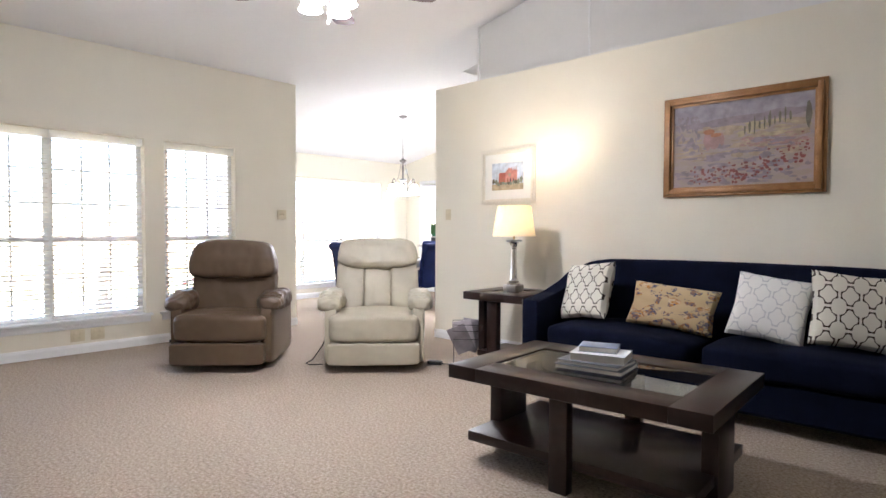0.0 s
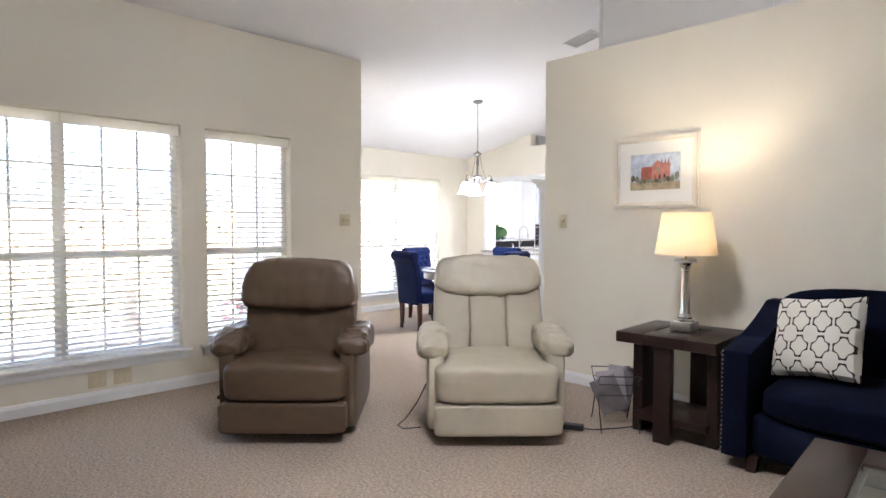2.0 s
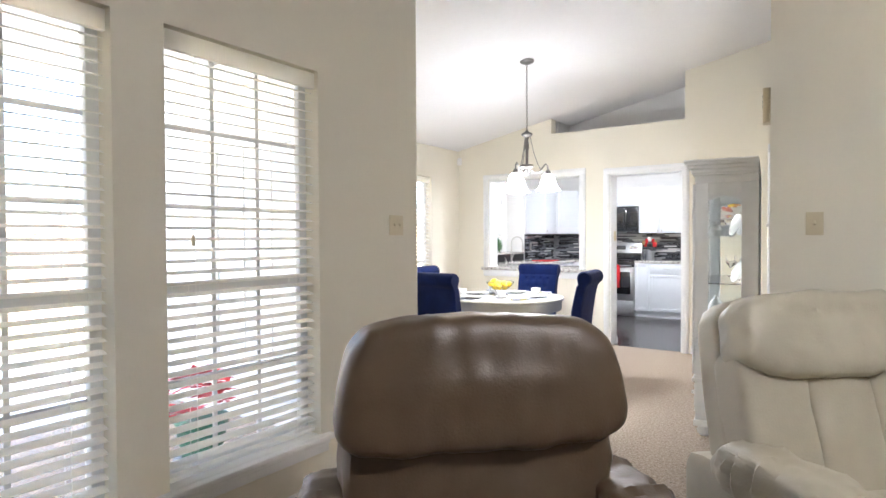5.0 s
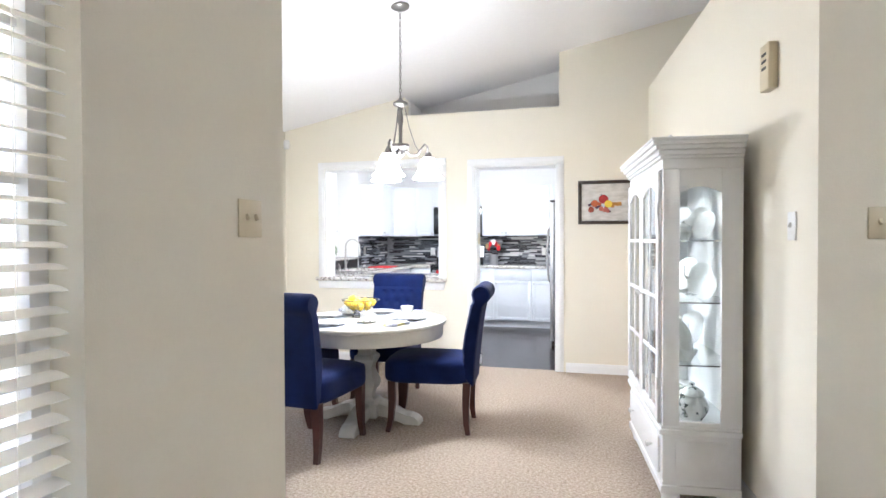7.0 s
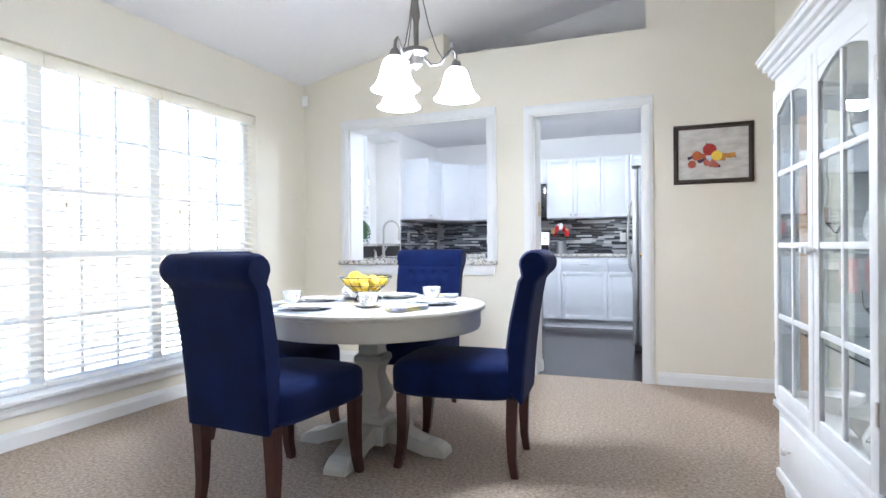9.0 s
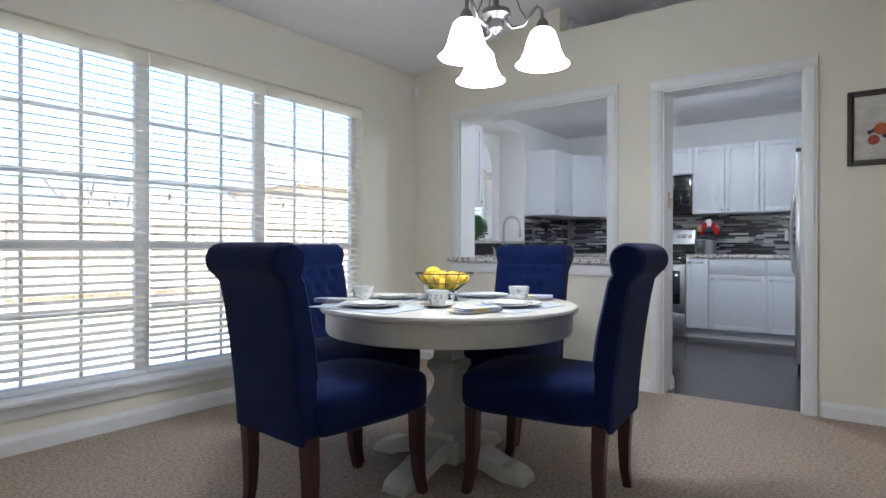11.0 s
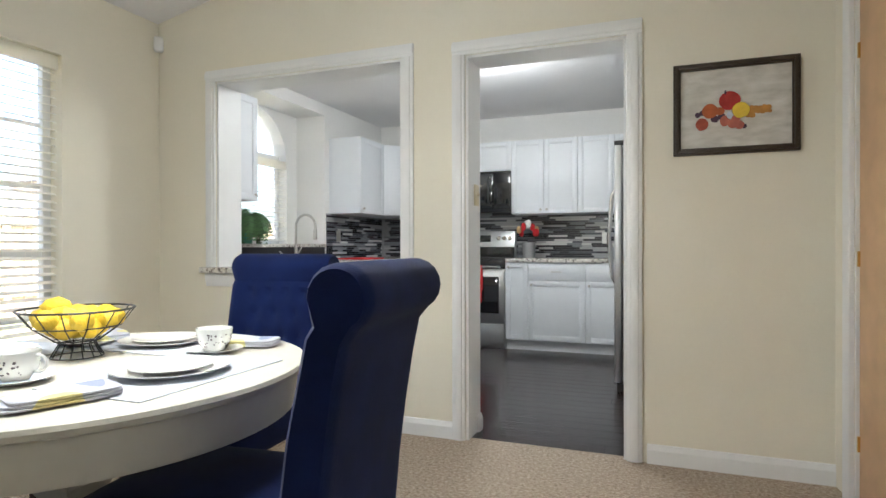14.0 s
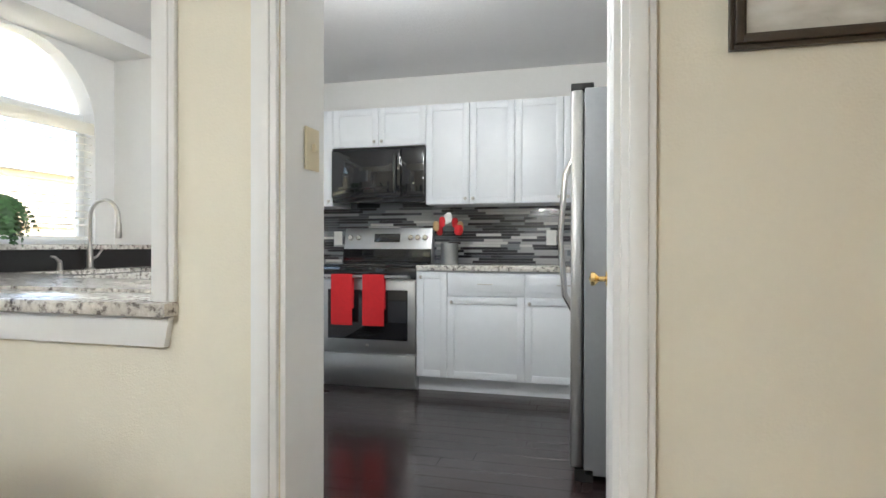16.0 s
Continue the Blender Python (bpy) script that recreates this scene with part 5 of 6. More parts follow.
DPLATE = [(0.0, 0.0), (0.075, 0.0), (0.08, 0.003), (0.128, 0.014), (0.130, 0.017), (0.08, 0.007), (0.0, 0.005)]
SPLATE = [(r * 0.72, h * 0.8) for r, h in DPLATE]
CUP = [(0.0, 0.0), (0.026, 0.0), (0.028, 0.004), (0.043, 0.024), (0.049, 0.062), (0.047, 0.062), (0.041, 0.026), (0.0, 0.008)]
for i, (px, py, cxy, a) in enumerate(((-6.88, 6.12, (-6.665, 6.30), 0), (-6.42, 6.49, (-6.52, 6.74), 90), (-6.76, 6.80, (-6.97, 6.70), 180), (-7.07, 6.47, (-7.10, 6.30), -90))):
    d = (Vector((TX, TY)) - Vector((px, py))).normalized()
    pm = link("placemat", box((0, 0, 0.0015), (0.44, 0.30, 0.003), 0.001), M_NAPKIN)
    tagged(at_table(pm, px, py, TZ, a), "pale blue-grey woven placemat on the table", "placemat", "place settings")
    tagged(at_table(link("dinner_plate", lathe(DPLATE, 36), M_PORC), px, py, TZ + 0.003), "white porcelain dinner plate on a placemat", "plate", "place settings")
    tagged(at_table(link("salad_plate", lathe(SPLATE, 32), M_PORC), px, py, TZ + 0.0105), "small white plate on the dinner plate", "plate", "place settings")
    tagged(at_table(link("saucer", lathe([(r * 0.58, h * 0.7) for r, h in DPLATE], 28), M_PORC), *cxy, TZ + 0.003), "white saucer under a teacup", "saucer", "place settings")
    cup = thing("teacup", (*cxy, TZ + 0.008), "white teacup with dark floral print on a saucer", "teacup", "place settings", rz=a + 20)
    part("bowl", lathe(CUP, 24), M_PORC, cup)
    part("handle", tube([(0.044, 0, 0.054)] + arc((0.051, 0, 0.036), 0.018, 80, -80, 8) + [(0.040, 0, 0.018)], 0.0035, 8), M_PORC, cup)
    bm = bmesh.new()
    rnd = random.Random(i)
    for b in range(44):
        an, zz = rnd.uniform(0.6, 5.7), rnd.uniform(0.014, 0.048)
        rr = 0.0435 + (zz - 0.024) * 0.158 if zz > 0.024 else 0.028 + (zz - 0.004) * 0.75
        add_lathe(bm, [(rnd.uniform(0.0015, 0.004), -0.001), (0.0015, 0.0012)], 6, (rr * math.cos(an), rr * math.sin(an), zz), pose(0, 0, 0, 0, 90, math.degrees(an)))
    tagged(part("floral_print", bm, M_CUPDK, cup), kind="stuff")
NAPC = ramp_colors(mat("plaid_napkin", (0.5, 0.5, 0.4), 0.9, bump=0.3, bump_scale=200), [(0.0, (0.24, 0.27, 0.42)), (0.38, (0.45, 0.46, 0.52)), (0.5, (0.62, 0.56, 0.26)), (0.6, (0.42, 0.44, 0.52)), (0.75, (0.66, 0.62, 0.36))], 9, detail=0, stretch=(1, 0.2, 0.2), constant=True)
for x, y, a in ((-6.42, 6.22, 70), (-6.52, 6.86, 15), (-7.02, 6.82, 150), (-7.12, 6.16, 200)):
    nk = thing("napkin", (x, y, TZ + 0.003), "folded blue and yellow plaid napkin on the table", "napkin", "place settings", rz=a)
    for i in range(3):
        part("fold", soft((0.004 * i, 0, 0.005 + i * 0.006), (0.21 - 0.01 * i, 0.10, 0.008), 6, 6, 0.003, 12, seed=i), NAPC, nk)

bowl = thing("fruit_bowl", (-6.82, 6.56, TZ), "dark wire bowl full of lemons on the table", "fruit bowl")
for z, r in ((0.004, 0.062), (0.04, 0.042), (0.048, 0.055), (0.085, 0.105), (0.130, 0.138)):
    part("wire_ring", tube([(r * math.cos(radians(a)), r * math.sin(radians(a)), z) for a in range(0, 361, 12)], 0.003 if z > 0.12 else 0.002, 6), M_BLACK, bowl)
for i in range(14):
    a = radians(i * 360 / 14)
    part("wire_rib", tube([(r * math.cos(a), r * math.sin(a), z) for r, z in ((0.062, 0.004), (0.042, 0.04), (0.055, 0.048), (0.105, 0.085), (0.138, 0.130))], 0.0016, 5), M_BLACK, bowl)
rnd = random.Random(3)
LEMON = [(0.0, -0.040), (0.006, -0.036), (0.02, -0.027), (0.030, 0.0), (0.02, 0.027), (0.006, 0.037), (0.0, 0.042)]
for i, (r, a, z) in enumerate([(0.0, 0, 0.080)] + [(0.05, k * 72, 0.082) for k in range(5)] + [(0.085, 30 + k * 60, 0.106) for k in range(6)] + [(0.035, 20 + k * 120, 0.112) for k in range(3)] + [(0.055, 200, 0.134)]):
    o = link("lemon", lathe(LEMON, 16, m=pose(0, 0, 0, 70 + 20 * rnd.random(), 0, rnd.uniform(0, 360))), M_LEMON)
    o.matrix_world = pose(-6.82 + r * math.cos(radians(a)), 6.56 + r * math.sin(radians(a)), TZ + z)
    tagged(o, "yellow lemon in the wire bowl", "lemon", "lemons in the bowl")


# ---- small fixtures on the walls ----
def plate_switch(name, at, rz, label, toggles, material, category="switch", w=None):
    """Faces local -y."""
    t = thing(name, at, label, category, rz=rz)
    w = w or 0.045 * toggles + 0.03
    part("cover_plate", box((0, -0.003, 0), (w, 0.007, 0.115), 0.0025), material, t)
    for i in range(toggles):
        x = (i - (toggles - 1) / 2) * 0.046
        if category == "switch":
            part("toggle", box((x, -0.011, 0.004), (0.009, 0.014, 0.02), 0.002, pose(0, 0, 0, -25)), material, t)
        else:
            for z in (-0.024, 0.024):
                part("socket_face", box((x, -0.007, z), (0.028, 0.003, 0.03), 0.001), material, t)
    return t


plate_switch("light_switch", (WX, 4.143, 1.372), 90, "almond double light switch on the wall", 2, M_ALMOND)
plate_switch("light_switch", (-4.16, SY, 1.36), 0, "almond light switch plate on the sofa wall", 1, M_ALMOND)
plate_switch("light_switch", on_east(0.215, 0, 1.355), EANG - 90, "white light switch on the dining wall", 1, M_WHITEPL)
plate_switch("light_switch", (-6.314, KY + 0.135, 1.315), 90, "almond light switch inside the doorway", 1, M_ALMOND)
for y in (1.945, 2.115):
    plate_switch("wall_outlet", (WX, y, 0.175), 90, "almond wall outlet plate turned sideways", 2, M_ALMOND, "outlet", 0.12)
plate_switch("wall_outlet", (-2.72, SY, 0.36), 0, "almond wall outlet behind the end table", 1, M_ALMOND, "outlet")
dchime = thing("door_chime", on_east(0.42, 0, 2.05), "beige plastic door chime box on the wall", "door chime", rz=EANG - 90)
part("case", box((0, -0.02, 0), (0.10, 0.04, 0.20), 0.005), M_ALMOND, dchime)
for z in (-0.005, 0.025, 0.055):
    part("slot", box((0.0, -0.0405, z), (0.05, 0.002, 0.012)), M_BLACK, dchime)
sensor = thing("alarm_sensor", (DX + 0.03, KY - 0.03, 2.36), "small white alarm sensor in the corner", "sensor", rz=45)
part("body", soft((0, 0, 0), (0.06, 0.05, 0.10), 5, 6), M_WHITEPL, sensor)
vent = thing("ceiling_vent", (-4.75, 6.17, roof_z(-4.75)), "white metal ceiling air vent", "vent")
vent.matrix_world = pose(-4.75, 6.17, roof_z(-4.75) - 0.004, 0, -math.degrees(math.atan(SLOPE)), 0)
part("frame", boxes([((-0.17, -0.12, -0.008), (-0.145, 0.12, 0.003)), ((0.145, -0.12, -0.008), (0.17, 0.12, 0.003)), ((-0.145, -0.12, -0.008), (0.145, -0.095, 0.003)), ((-0.145, 0.095, -0.008), (0.145, 0.12, 0.003))], 0.002), M_WHITEPL, vent)
for i in range(9):
    part("slat", box((0, -0.08 + 0.02 * i, -0.004), (0.29, 0.014, 0.002), 0, pose(0, 0, 0, 35)), M_WHITEPL, vent)

# ceiling fan
FX, FY = -2.72, 2.36
fz = roof_z(FX)
fz += 0.11
fan = thing("ceiling_fan", (FX, FY, -0.11), "ceiling fan with wooden blades and lit glass shades", "ceiling fan")
part("downrod", tube([(0, 0, fz), (0, 0, 2.85)], 0.012), M_NICKEL, fan)
part("canopy", lathe([(0.07, fz + 0.03), (0.07, fz - 0.03), (0.02, fz - 0.07)], 20), M_NICKEL, fan)
part("motor", lathe([(0.02, 2.87), (0.10, 2.85), (0.13, 2.80), (0.12, 2.745), (0.06, 2.73), (0.06, 2.70), (0.03, 2.68), (0.0, 2.68)], 28), M_NICKEL, fan)
for i in range(5):
    a = i * 72 + 62
    r = pose(0, 0, 0, 0, 0, a)
    bm = prism([(0.20, -0.055), (0.60, -0.075), (0.66, -0.06), (0.68, 0.0), (0.66, 0.06), (0.60, 0.075), (0.20, 0.055)], "z", 2.735, 2.745, 0.002)
    bmesh.ops.transform(bm, matrix=r, verts=bm.verts)
    blade = part("blade", bm, M_FANWOOD, fan, "dark wooden fan blade")
    bm = box((0.16, 0, 2.73), (0.16, 0.03, 0.012), 0.003)
    bmesh.ops.transform(bm, matrix=r, verts=bm.verts)
    part("bracket", bm, M_NICKEL, blade)
for i in range(4):
    a = radians(i * 90 + 20)
    at = (0.12 * math.cos(a), 0.12 * math.sin(a), 0)
    part("shade", lathe([(0.03, 2.70), (0.045, 2.67), (0.06, 2.62), (0.07, 2.60), (0.066, 2.60), (0.04, 2.67)], 20, at), M_BULB, fan, "lit glass shade")
    lamp("fan_light", "POINT", (FX + at[0], FY + at[1], 2.47), 1.0, (1.0, 0.93, 0.84), 0.07)
part("pull_chain", tube([(0, 0, 2.70), (0.01, 0, 2.52)], 0.002, 5), M_NICKEL, fan)
part("chain_bob", soft((0.01, 0, 2.51), (0.018, 0.018, 0.03), 2, 4), M_NICKEL, fan)

# magazine rack, cables
mr = thing("magazine_rack", (-3.27, 4.26, 0), "black wire magazine rack holding magazines beside the end table", "magazine rack", rz=-48)
for s in (-1, 1):
    part("wire_frame", tube([(-0.16 * s, -0.12, 0), (-0.05 * s, -0.12, 0.20), (0.14 * s, -0.13, 0.36), (0.14 * s, 0.13, 0.36), (-0.05 * s, 0.12, 0.20), (-0.16 * s, 0.12, 0)], 0.004, 6), M_BLACK, mr)
for z, w in ((0.22, 0.07), (0.30, 0.11)):
    part("wire_rail", tube([(-w, -0.125, z), (-w, 0.125, z), (w, 0.125, z), (w, -0.125, z), (-w, -0.125, z)], 0.003, 6), M_BLACK, mr)
rnd = random.Random(8)
MRM = mr.matrix_world.copy()
for i in range(7):
    o = link("magazine", box((0, 0, 0.13), (0.006, 0.17, 0.26), 0.001), M_PAPER)
    o.matrix_world = MRM @ pose(0.0 + 0.011 * (i - 3), 0.01 * rnd.uniform(-1, 1), 0.105 + 0.014 * (i % 3), (i - 3) * 7.0 + rnd.uniform(-4, 4), (i - 3) * 4.5, rnd.uniform(-6, 6))
    tagged(o, "glossy magazine standing in the wire rack", "magazine", "magazines in the rack")
brick = thing("power_adapter", (-3.42, 4.0, 0), "black power adapter with a cable lying on carpet", "power adapter", rz=25)
part("case", box((0, 0, 0.018), (0.13, 0.055, 0.035), 0.006), M_WIRE, brick)
part("cable", tube([(0.065, 0, 0.012), (0.14, 0.03, 0.006), (0.26, 0.10, 0.006), (0.42, 0.22, 0.006), (0.50, 0.40, 0.006)], 0.004, 6), M_WIRE, brick)
cord = thing("extension_cord", (-4.16, 3.36, 0), "loose black cable hanging from the cream recliner", "extension cord")
part("cable", tube([(0.03, 0.12, 0.30), (-0.02, 0.04, 0.26), (-0.06, 0.0, 0.14), (-0.12, -0.06, 0.02), (-0.10, -0.14, 0.006), (-0.02, -0.16, 0.008), (0.04, -0.06, 0.006)], 0.004, 6), M_WIRE, cord)


# ---- kitchen ----
def shaker(bm_parent, name, lo, hi, axis, parent, knob=None, pull=False, label=""):
    """A framed door: lo and hi are (u, z) corners in the front plane; axis gives the plane and its place."""
    put, out = axis
    u0, z0, u1, z1 = lo[0], lo[1], hi[0], hi[1]
    g = 0.002
    bm = bmesh.new()

    def slab(a, b, c, d, n0, n1, bev=0.0015):
        p, q = put(a, b, n0), put(c, d, n1)
        lo_, hi_ = [min(x, y) for x, y in zip(p, q)], [max(x, y) for x, y in zip(p, q)]
        add_box(bm, [(x + y) / 2 for x, y in zip(lo_, hi_)], [y - x for x, y in zip(lo_, hi_)], bev)
    f = 0.052
    slab(u0 + g, z0 + g, u1 - g, z1 - g, 0.0, 0.011)
    if z1 - z0 > 0.25:
        slab(u0 + g, z0 + g, u0 + f, z1 - g, 0.011, 0.019)
        slab(u1 - f, z0 + g, u1 - g, z1 - g, 0.011, 0.019)
        slab(u0 + f, z0 + g, u1 - f, z0 + f, 0.011, 0.019)
        slab(u0 + f, z1 - f, u1 - f, z1 - g, 0.011, 0.019)
    else:
        slab(u0 + 0.03, z0 + 0.03, u1 - 0.03, z1 - 0.03, 0.011, 0.016)
    d = part(name, bm, M_CAB, parent, label)
    if knob:
        p = Vector(put(knob[0], knob[1], 0.019))
        q = Vector(put(knob[0], knob[1], 0.045))
        bm = bmesh.new()
        add_tube(bm, [p, p.lerp(q, 0.5), p.lerp(q, 0.6), q], [0.005, 0.005, 0.013, 0.009], 10)
        part("knob", bm, M_NICKEL, d, "round nickel knob")
    if pull:
        um, zm = (u0 + u1) / 2, (z0 + z1) / 2
        part("handle", tube([put(um - 0.05, zm, 0.012), put(um - 0.05, zm, 0.04), put(um + 0.05, zm, 0.04), put(um + 0.05, zm, 0.012)], 0.004, 8), M_NICKEL, d, "nickel bar pull")
    return d


FB, FU = KN - 0.49, KN - 0.34      # front planes of the base and the wall cabinets on the back wall
back_b = (lambda u, z, n: (u, FB - n, z), 0)
back_u = (lambda u, z, n: (u, FU - n, z), 0)
for i, (a, b, doors, drawer) in enumerate(((-6.83, -6.60, 1, False), (-6.60, -6.045, 1, True), (-6.045, -5.50, 1, True), (-8.0, -7.585, 1, True))):
    c = thing("base_cabinet", ((a + b) / 2, FB, 0), "white shaker base cabinet under a granite counter", "base cabinet", "kitchen base cabinets")
    c.matrix_world = Matrix()
    part("body", span((a + 0.001, FB, 0.10), (b - 0.001, KN - 0.002, 0.875)), M_CAB, c, smooth=False)
    part("toe_kick", span((a, FB + 0.04, 0.0), (b, FB + 0.055, 0.10)), M_CAB, c, smooth=False)
    if drawer:
        shaker(None, "drawer_front", (a, 0.70), (b, 0.872), back_b, c, pull=True)
    shaker(None, "door", (a, 0.105), (b, 0.695 if drawer else 0.872), back_b, c, knob=(a + 0.035, (0.655 if drawer else 0.83)))
for i, (a, b, z0, knob) in enumerate(((-7.565, -7.185, 1.815, 1), (-7.185, -6.805, 1.815, 0), (-6.805, -6.47, 1.365, 1), (-6.47, -6.135, 1.365, 0), (-6.135, -5.79, 1.365, 1), (-5.79, -5.43, 1.365, 0), (-7.86, -7.565, 1.365, 1))):
    c = thing("wall_cabinet", ((a + b) / 2, FU, z0), "white shaker wall cabinet with a nickel knob", "wall cabinet", "kitchen wall cabinets")
    c.matrix_world = Matrix()
    part("body", span((a + 0.0008, FU, z0), (b - 0.0008, KN - 0.002, 2.115)), M_CAB, c, smooth=False)
    shaker(None, "door", (a, z0), (b, 2.115), back_u, c, knob=((b - 0.03) if knob else (a + 0.03), z0 + 0.04))
# corner and west wall cabinets
FW = DX + 0.34
west_u = (lambda u, z, n: (FW + n, u, z), 0)
c = thing("wall_cabinet", (FW, 10.7, 1.365), "white shaker wall cabinet beside the sink window", "wall cabinet", "kitchen wall cabinets")
c.matrix_world = Matrix()
part("body", span((DX + 0.002, 10.47, 1.365), (FW, 10.98, 2.115)), M_CAB, c, smooth=False)
shaker(None, "door", (10.47, 1.365), (10.98, 2.115), west_u, c, knob=(10.51, 1.41))
c = thing("wall_cabinet", (0, 0, 0), "white diagonal corner wall cabinet", "wall cabinet", "kitchen wall cabinets")
part("body", prism([(DX + 0.002, 10.982), (FW, 10.982), (-7.862, FU), (-7.862, KN - 0.002), (DX + 0.002, KN - 0.002)], "z", 1.365, 2.115), M_CAB, c, smooth=False)
dv = Vector((-7.862 - FW, FU - 10.982, 0))
dl = dv.length
dv.normalize()
dn = Vector((dv.y, -dv.x, 0))
diag = (lambda u, z, n: tuple(Vector((FW, 10.982, z)) + dv * u + dn * n), 0)
bm = bmesh.new()
vs = add_box(bm, (dl / 2, -0.0095, 1.74), (dl - 0.006, 0.019, 0.746), 0.002)
add_box(bm, (dl / 2, -0.021, 1.74), (dl - 0.12, 0.004, 0.62), 0.002)
cd = part("door", bm, M_CAB, c)
cd.matrix_basis = pose(FW, 10.982, 0, 0, 0, math.degrees(math.atan2(dv.y, dv.x)))
c = thing("wall_cabinet", (0, 0, 0), "white wall cabinet between the pass-through and the sink window", "wall cabinet", "kitchen wall cabinets")
part("body", span((DX + 0.002, KY + KT + 0.005, 1.365), (FW, 8.93, 2.115)), M_CAB, c, smooth=False)
shaker(None, "door", (KY + KT + 0.005, 1.365), (8.93, 2.115), west_u, c, knob=(8.89, 1.41))
c = thing("base_cabinet", (0, 0, 0), "white base cabinet under the sink counter", "base cabinet", "kitchen base cabinets")
part("body", boxes([((DX, 8.61, 0.0), (DX + 0.60, KN - 0.6, 0.872)), ((DX + 0.6, 8.61, 0.0), (-6.69, 9.05, 0.872)), ((RX + 0.002, 8.98, 0.0), (DX, 10.38, 0.872))]), M_CAB, c, smooth=False)
setting(link("countertop_north", boxes([((-6.832, FB - 0.03, 0.876), (-5.45, KN - 0.002, 0.915)), ((DX + 0.002, FB - 0.03, 0.876), (-7.587, KN - 0.002, 0.915))], 0.004), M_GRANITE), "grey and white granite countertop", "countertop")
sink_x = (DX + 0.12, DX + 0.52)
setting(link("countertop_west", boxes([((DX + 0.002, 8.605, 0.876), (sink_x[0], FB - 0.032, 0.915)), ((sink_x[1], 8.605, 0.876), (DX + 0.63, FB - 0.032, 0.915)), ((sink_x[0], 8.605, 0.876), (sink_x[1], 9.35, 0.915)), ((sink_x[0], 10.05, 0.876), (sink_x[1], FB - 0.032, 0.915)), ((DX + 0.63, 8.605, 0.876), (-6.70, 9.08, 0.915))]), M_GRANITE, smooth=False), "grey and white granite countertop round the sink", "countertop")
setting(link("pass_through_sill", boxes([((-8.09, KY - 0.055, 0.868), (-6.625, KY, 0.905)), ((PASS[0] + 0.001, KY, 0.868), (PASS[1] - 0.001, KY + KT + 0.002, 0.905))], 0.006), M_GRANITE), "granite sill of the pass-through", "sill")
setting(link("trim_pass_apron", prism([(-8.075, 0.866), (-6.64, 0.866), (-6.655, 0.785), (-8.06, 0.785)], "y", KY - 0.022, KY, 0.003), M_TRIM), "white moulded apron under the granite sill", "trim")
setting(link("sink_window_sill", span((RX, 8.972, 1.03), (DX + 0.02, 10.388, 1.06), 0.004), M_GRANITE), "granite sill under the kitchen window", "sill")
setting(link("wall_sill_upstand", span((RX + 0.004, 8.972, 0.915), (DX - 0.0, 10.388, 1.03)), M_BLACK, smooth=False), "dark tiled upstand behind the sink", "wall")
sk = link("sink", boxes([((sink_x[0], 9.35, 0.70), (sink_x[1], 10.05, 0.71)), ((sink_x[0], 9.35, 0.71), (sink_x[0] + 0.006, 10.05, 0.876)), ((sink_x[1] - 0.006, 9.35, 0.71), (sink_x[1], 10.05, 0.876)), ((sink_x[0], 9.35, 0.71), (sink_x[1], 9.356, 0.876)), ((sink_x[0], 10.044, 0.71), (sink_x[1], 10.05, 0.876))]), M_STEEL, smooth=False)
tagged(sk, "stainless steel sink set in the granite counter", "sink")
fa = thing("faucet", (DX + 0.075, 9.80, 0.915), "brushed nickel gooseneck faucet on the counter", "faucet")
part("body", lathe([(0.028, 0), (0.028, 0.006), (0.018, 0.012), (0.017, 0.10), (0.013, 0.13)], 18), M_NICKEL, fa)
part("spout", tube([(0, 0, 0.12), (0, 0, 0.30)] + [(0.10 - 0.10 * math.cos(radians(a)), 0, 0.30 + 0.10 * math.sin(radians(a))) for a in range(15, 181, 15)] + [(0.20, 0, 0.27)], 0.011, 12), M_NICKEL, fa)
part("spray_head", lathe([(0.012, 0.275), (0.016, 0.26), (0.018, 0.19), (0.014, 0.18)], 14, (0.20, 0, 0)), M_NICKEL, fa)
part("lever", tube([(0, 0.015, 0.06), (0, 0.05, 0.075), (0.0, 0.09, 0.12)], [0.009, 0.007, 0.005], 8), M_NICKEL, fa)
soap = link("soap_dispenser", tube([(0, 0, 0), (0, 0, 0.05), (0.0, -0.03, 0.075), (0.02, -0.07, 0.08)], [0.016, 0.012, 0.007, 0.005], 10), M_NICKEL)
soap.matrix_world = pose(DX + 0.08, 9.60, 0.915)
tagged(soap, "nickel soap dispenser beside the faucet", "soap dispenser")
bd = link("cutting_board", box((0, 0, 0.006), (0.30, 0.42, 0.012), 0.003), M_RED)
bd.matrix_world = pose(DX + 0.38, 10.42, 0.915, 0, 0, 0)
tagged(bd, "red cutting board lying on the counter", "cutting board")


# fern on the sink window sill
def frond(bm, base, d, length, droop):
    p, v = Vector(base), Vector(d).normalized()
    n = 13
    for i in range(n):
        q = p + v * (length / n)
        side = v.cross(Vector((0, 0, 1))).normalized()
        s = 0.042 * math.sin(math.pi * (i + 1.5) / (n + 2)) + 0.006
        for k in (-1, 1):
            tip = p + side * k * s + Vector((0, 0, -0.3 * s)) + v * 0.008
            a, b = p + v * 0.001, p + v * 0.013
            bm.faces.new([bm.verts.new(x) for x in (a, (a + tip) / 2 + v * -0.004, tip, (b + tip) / 2 + v * 0.006, b)])
        p = q
        v = (v + Vector((0, 0, -droop))).normalized()


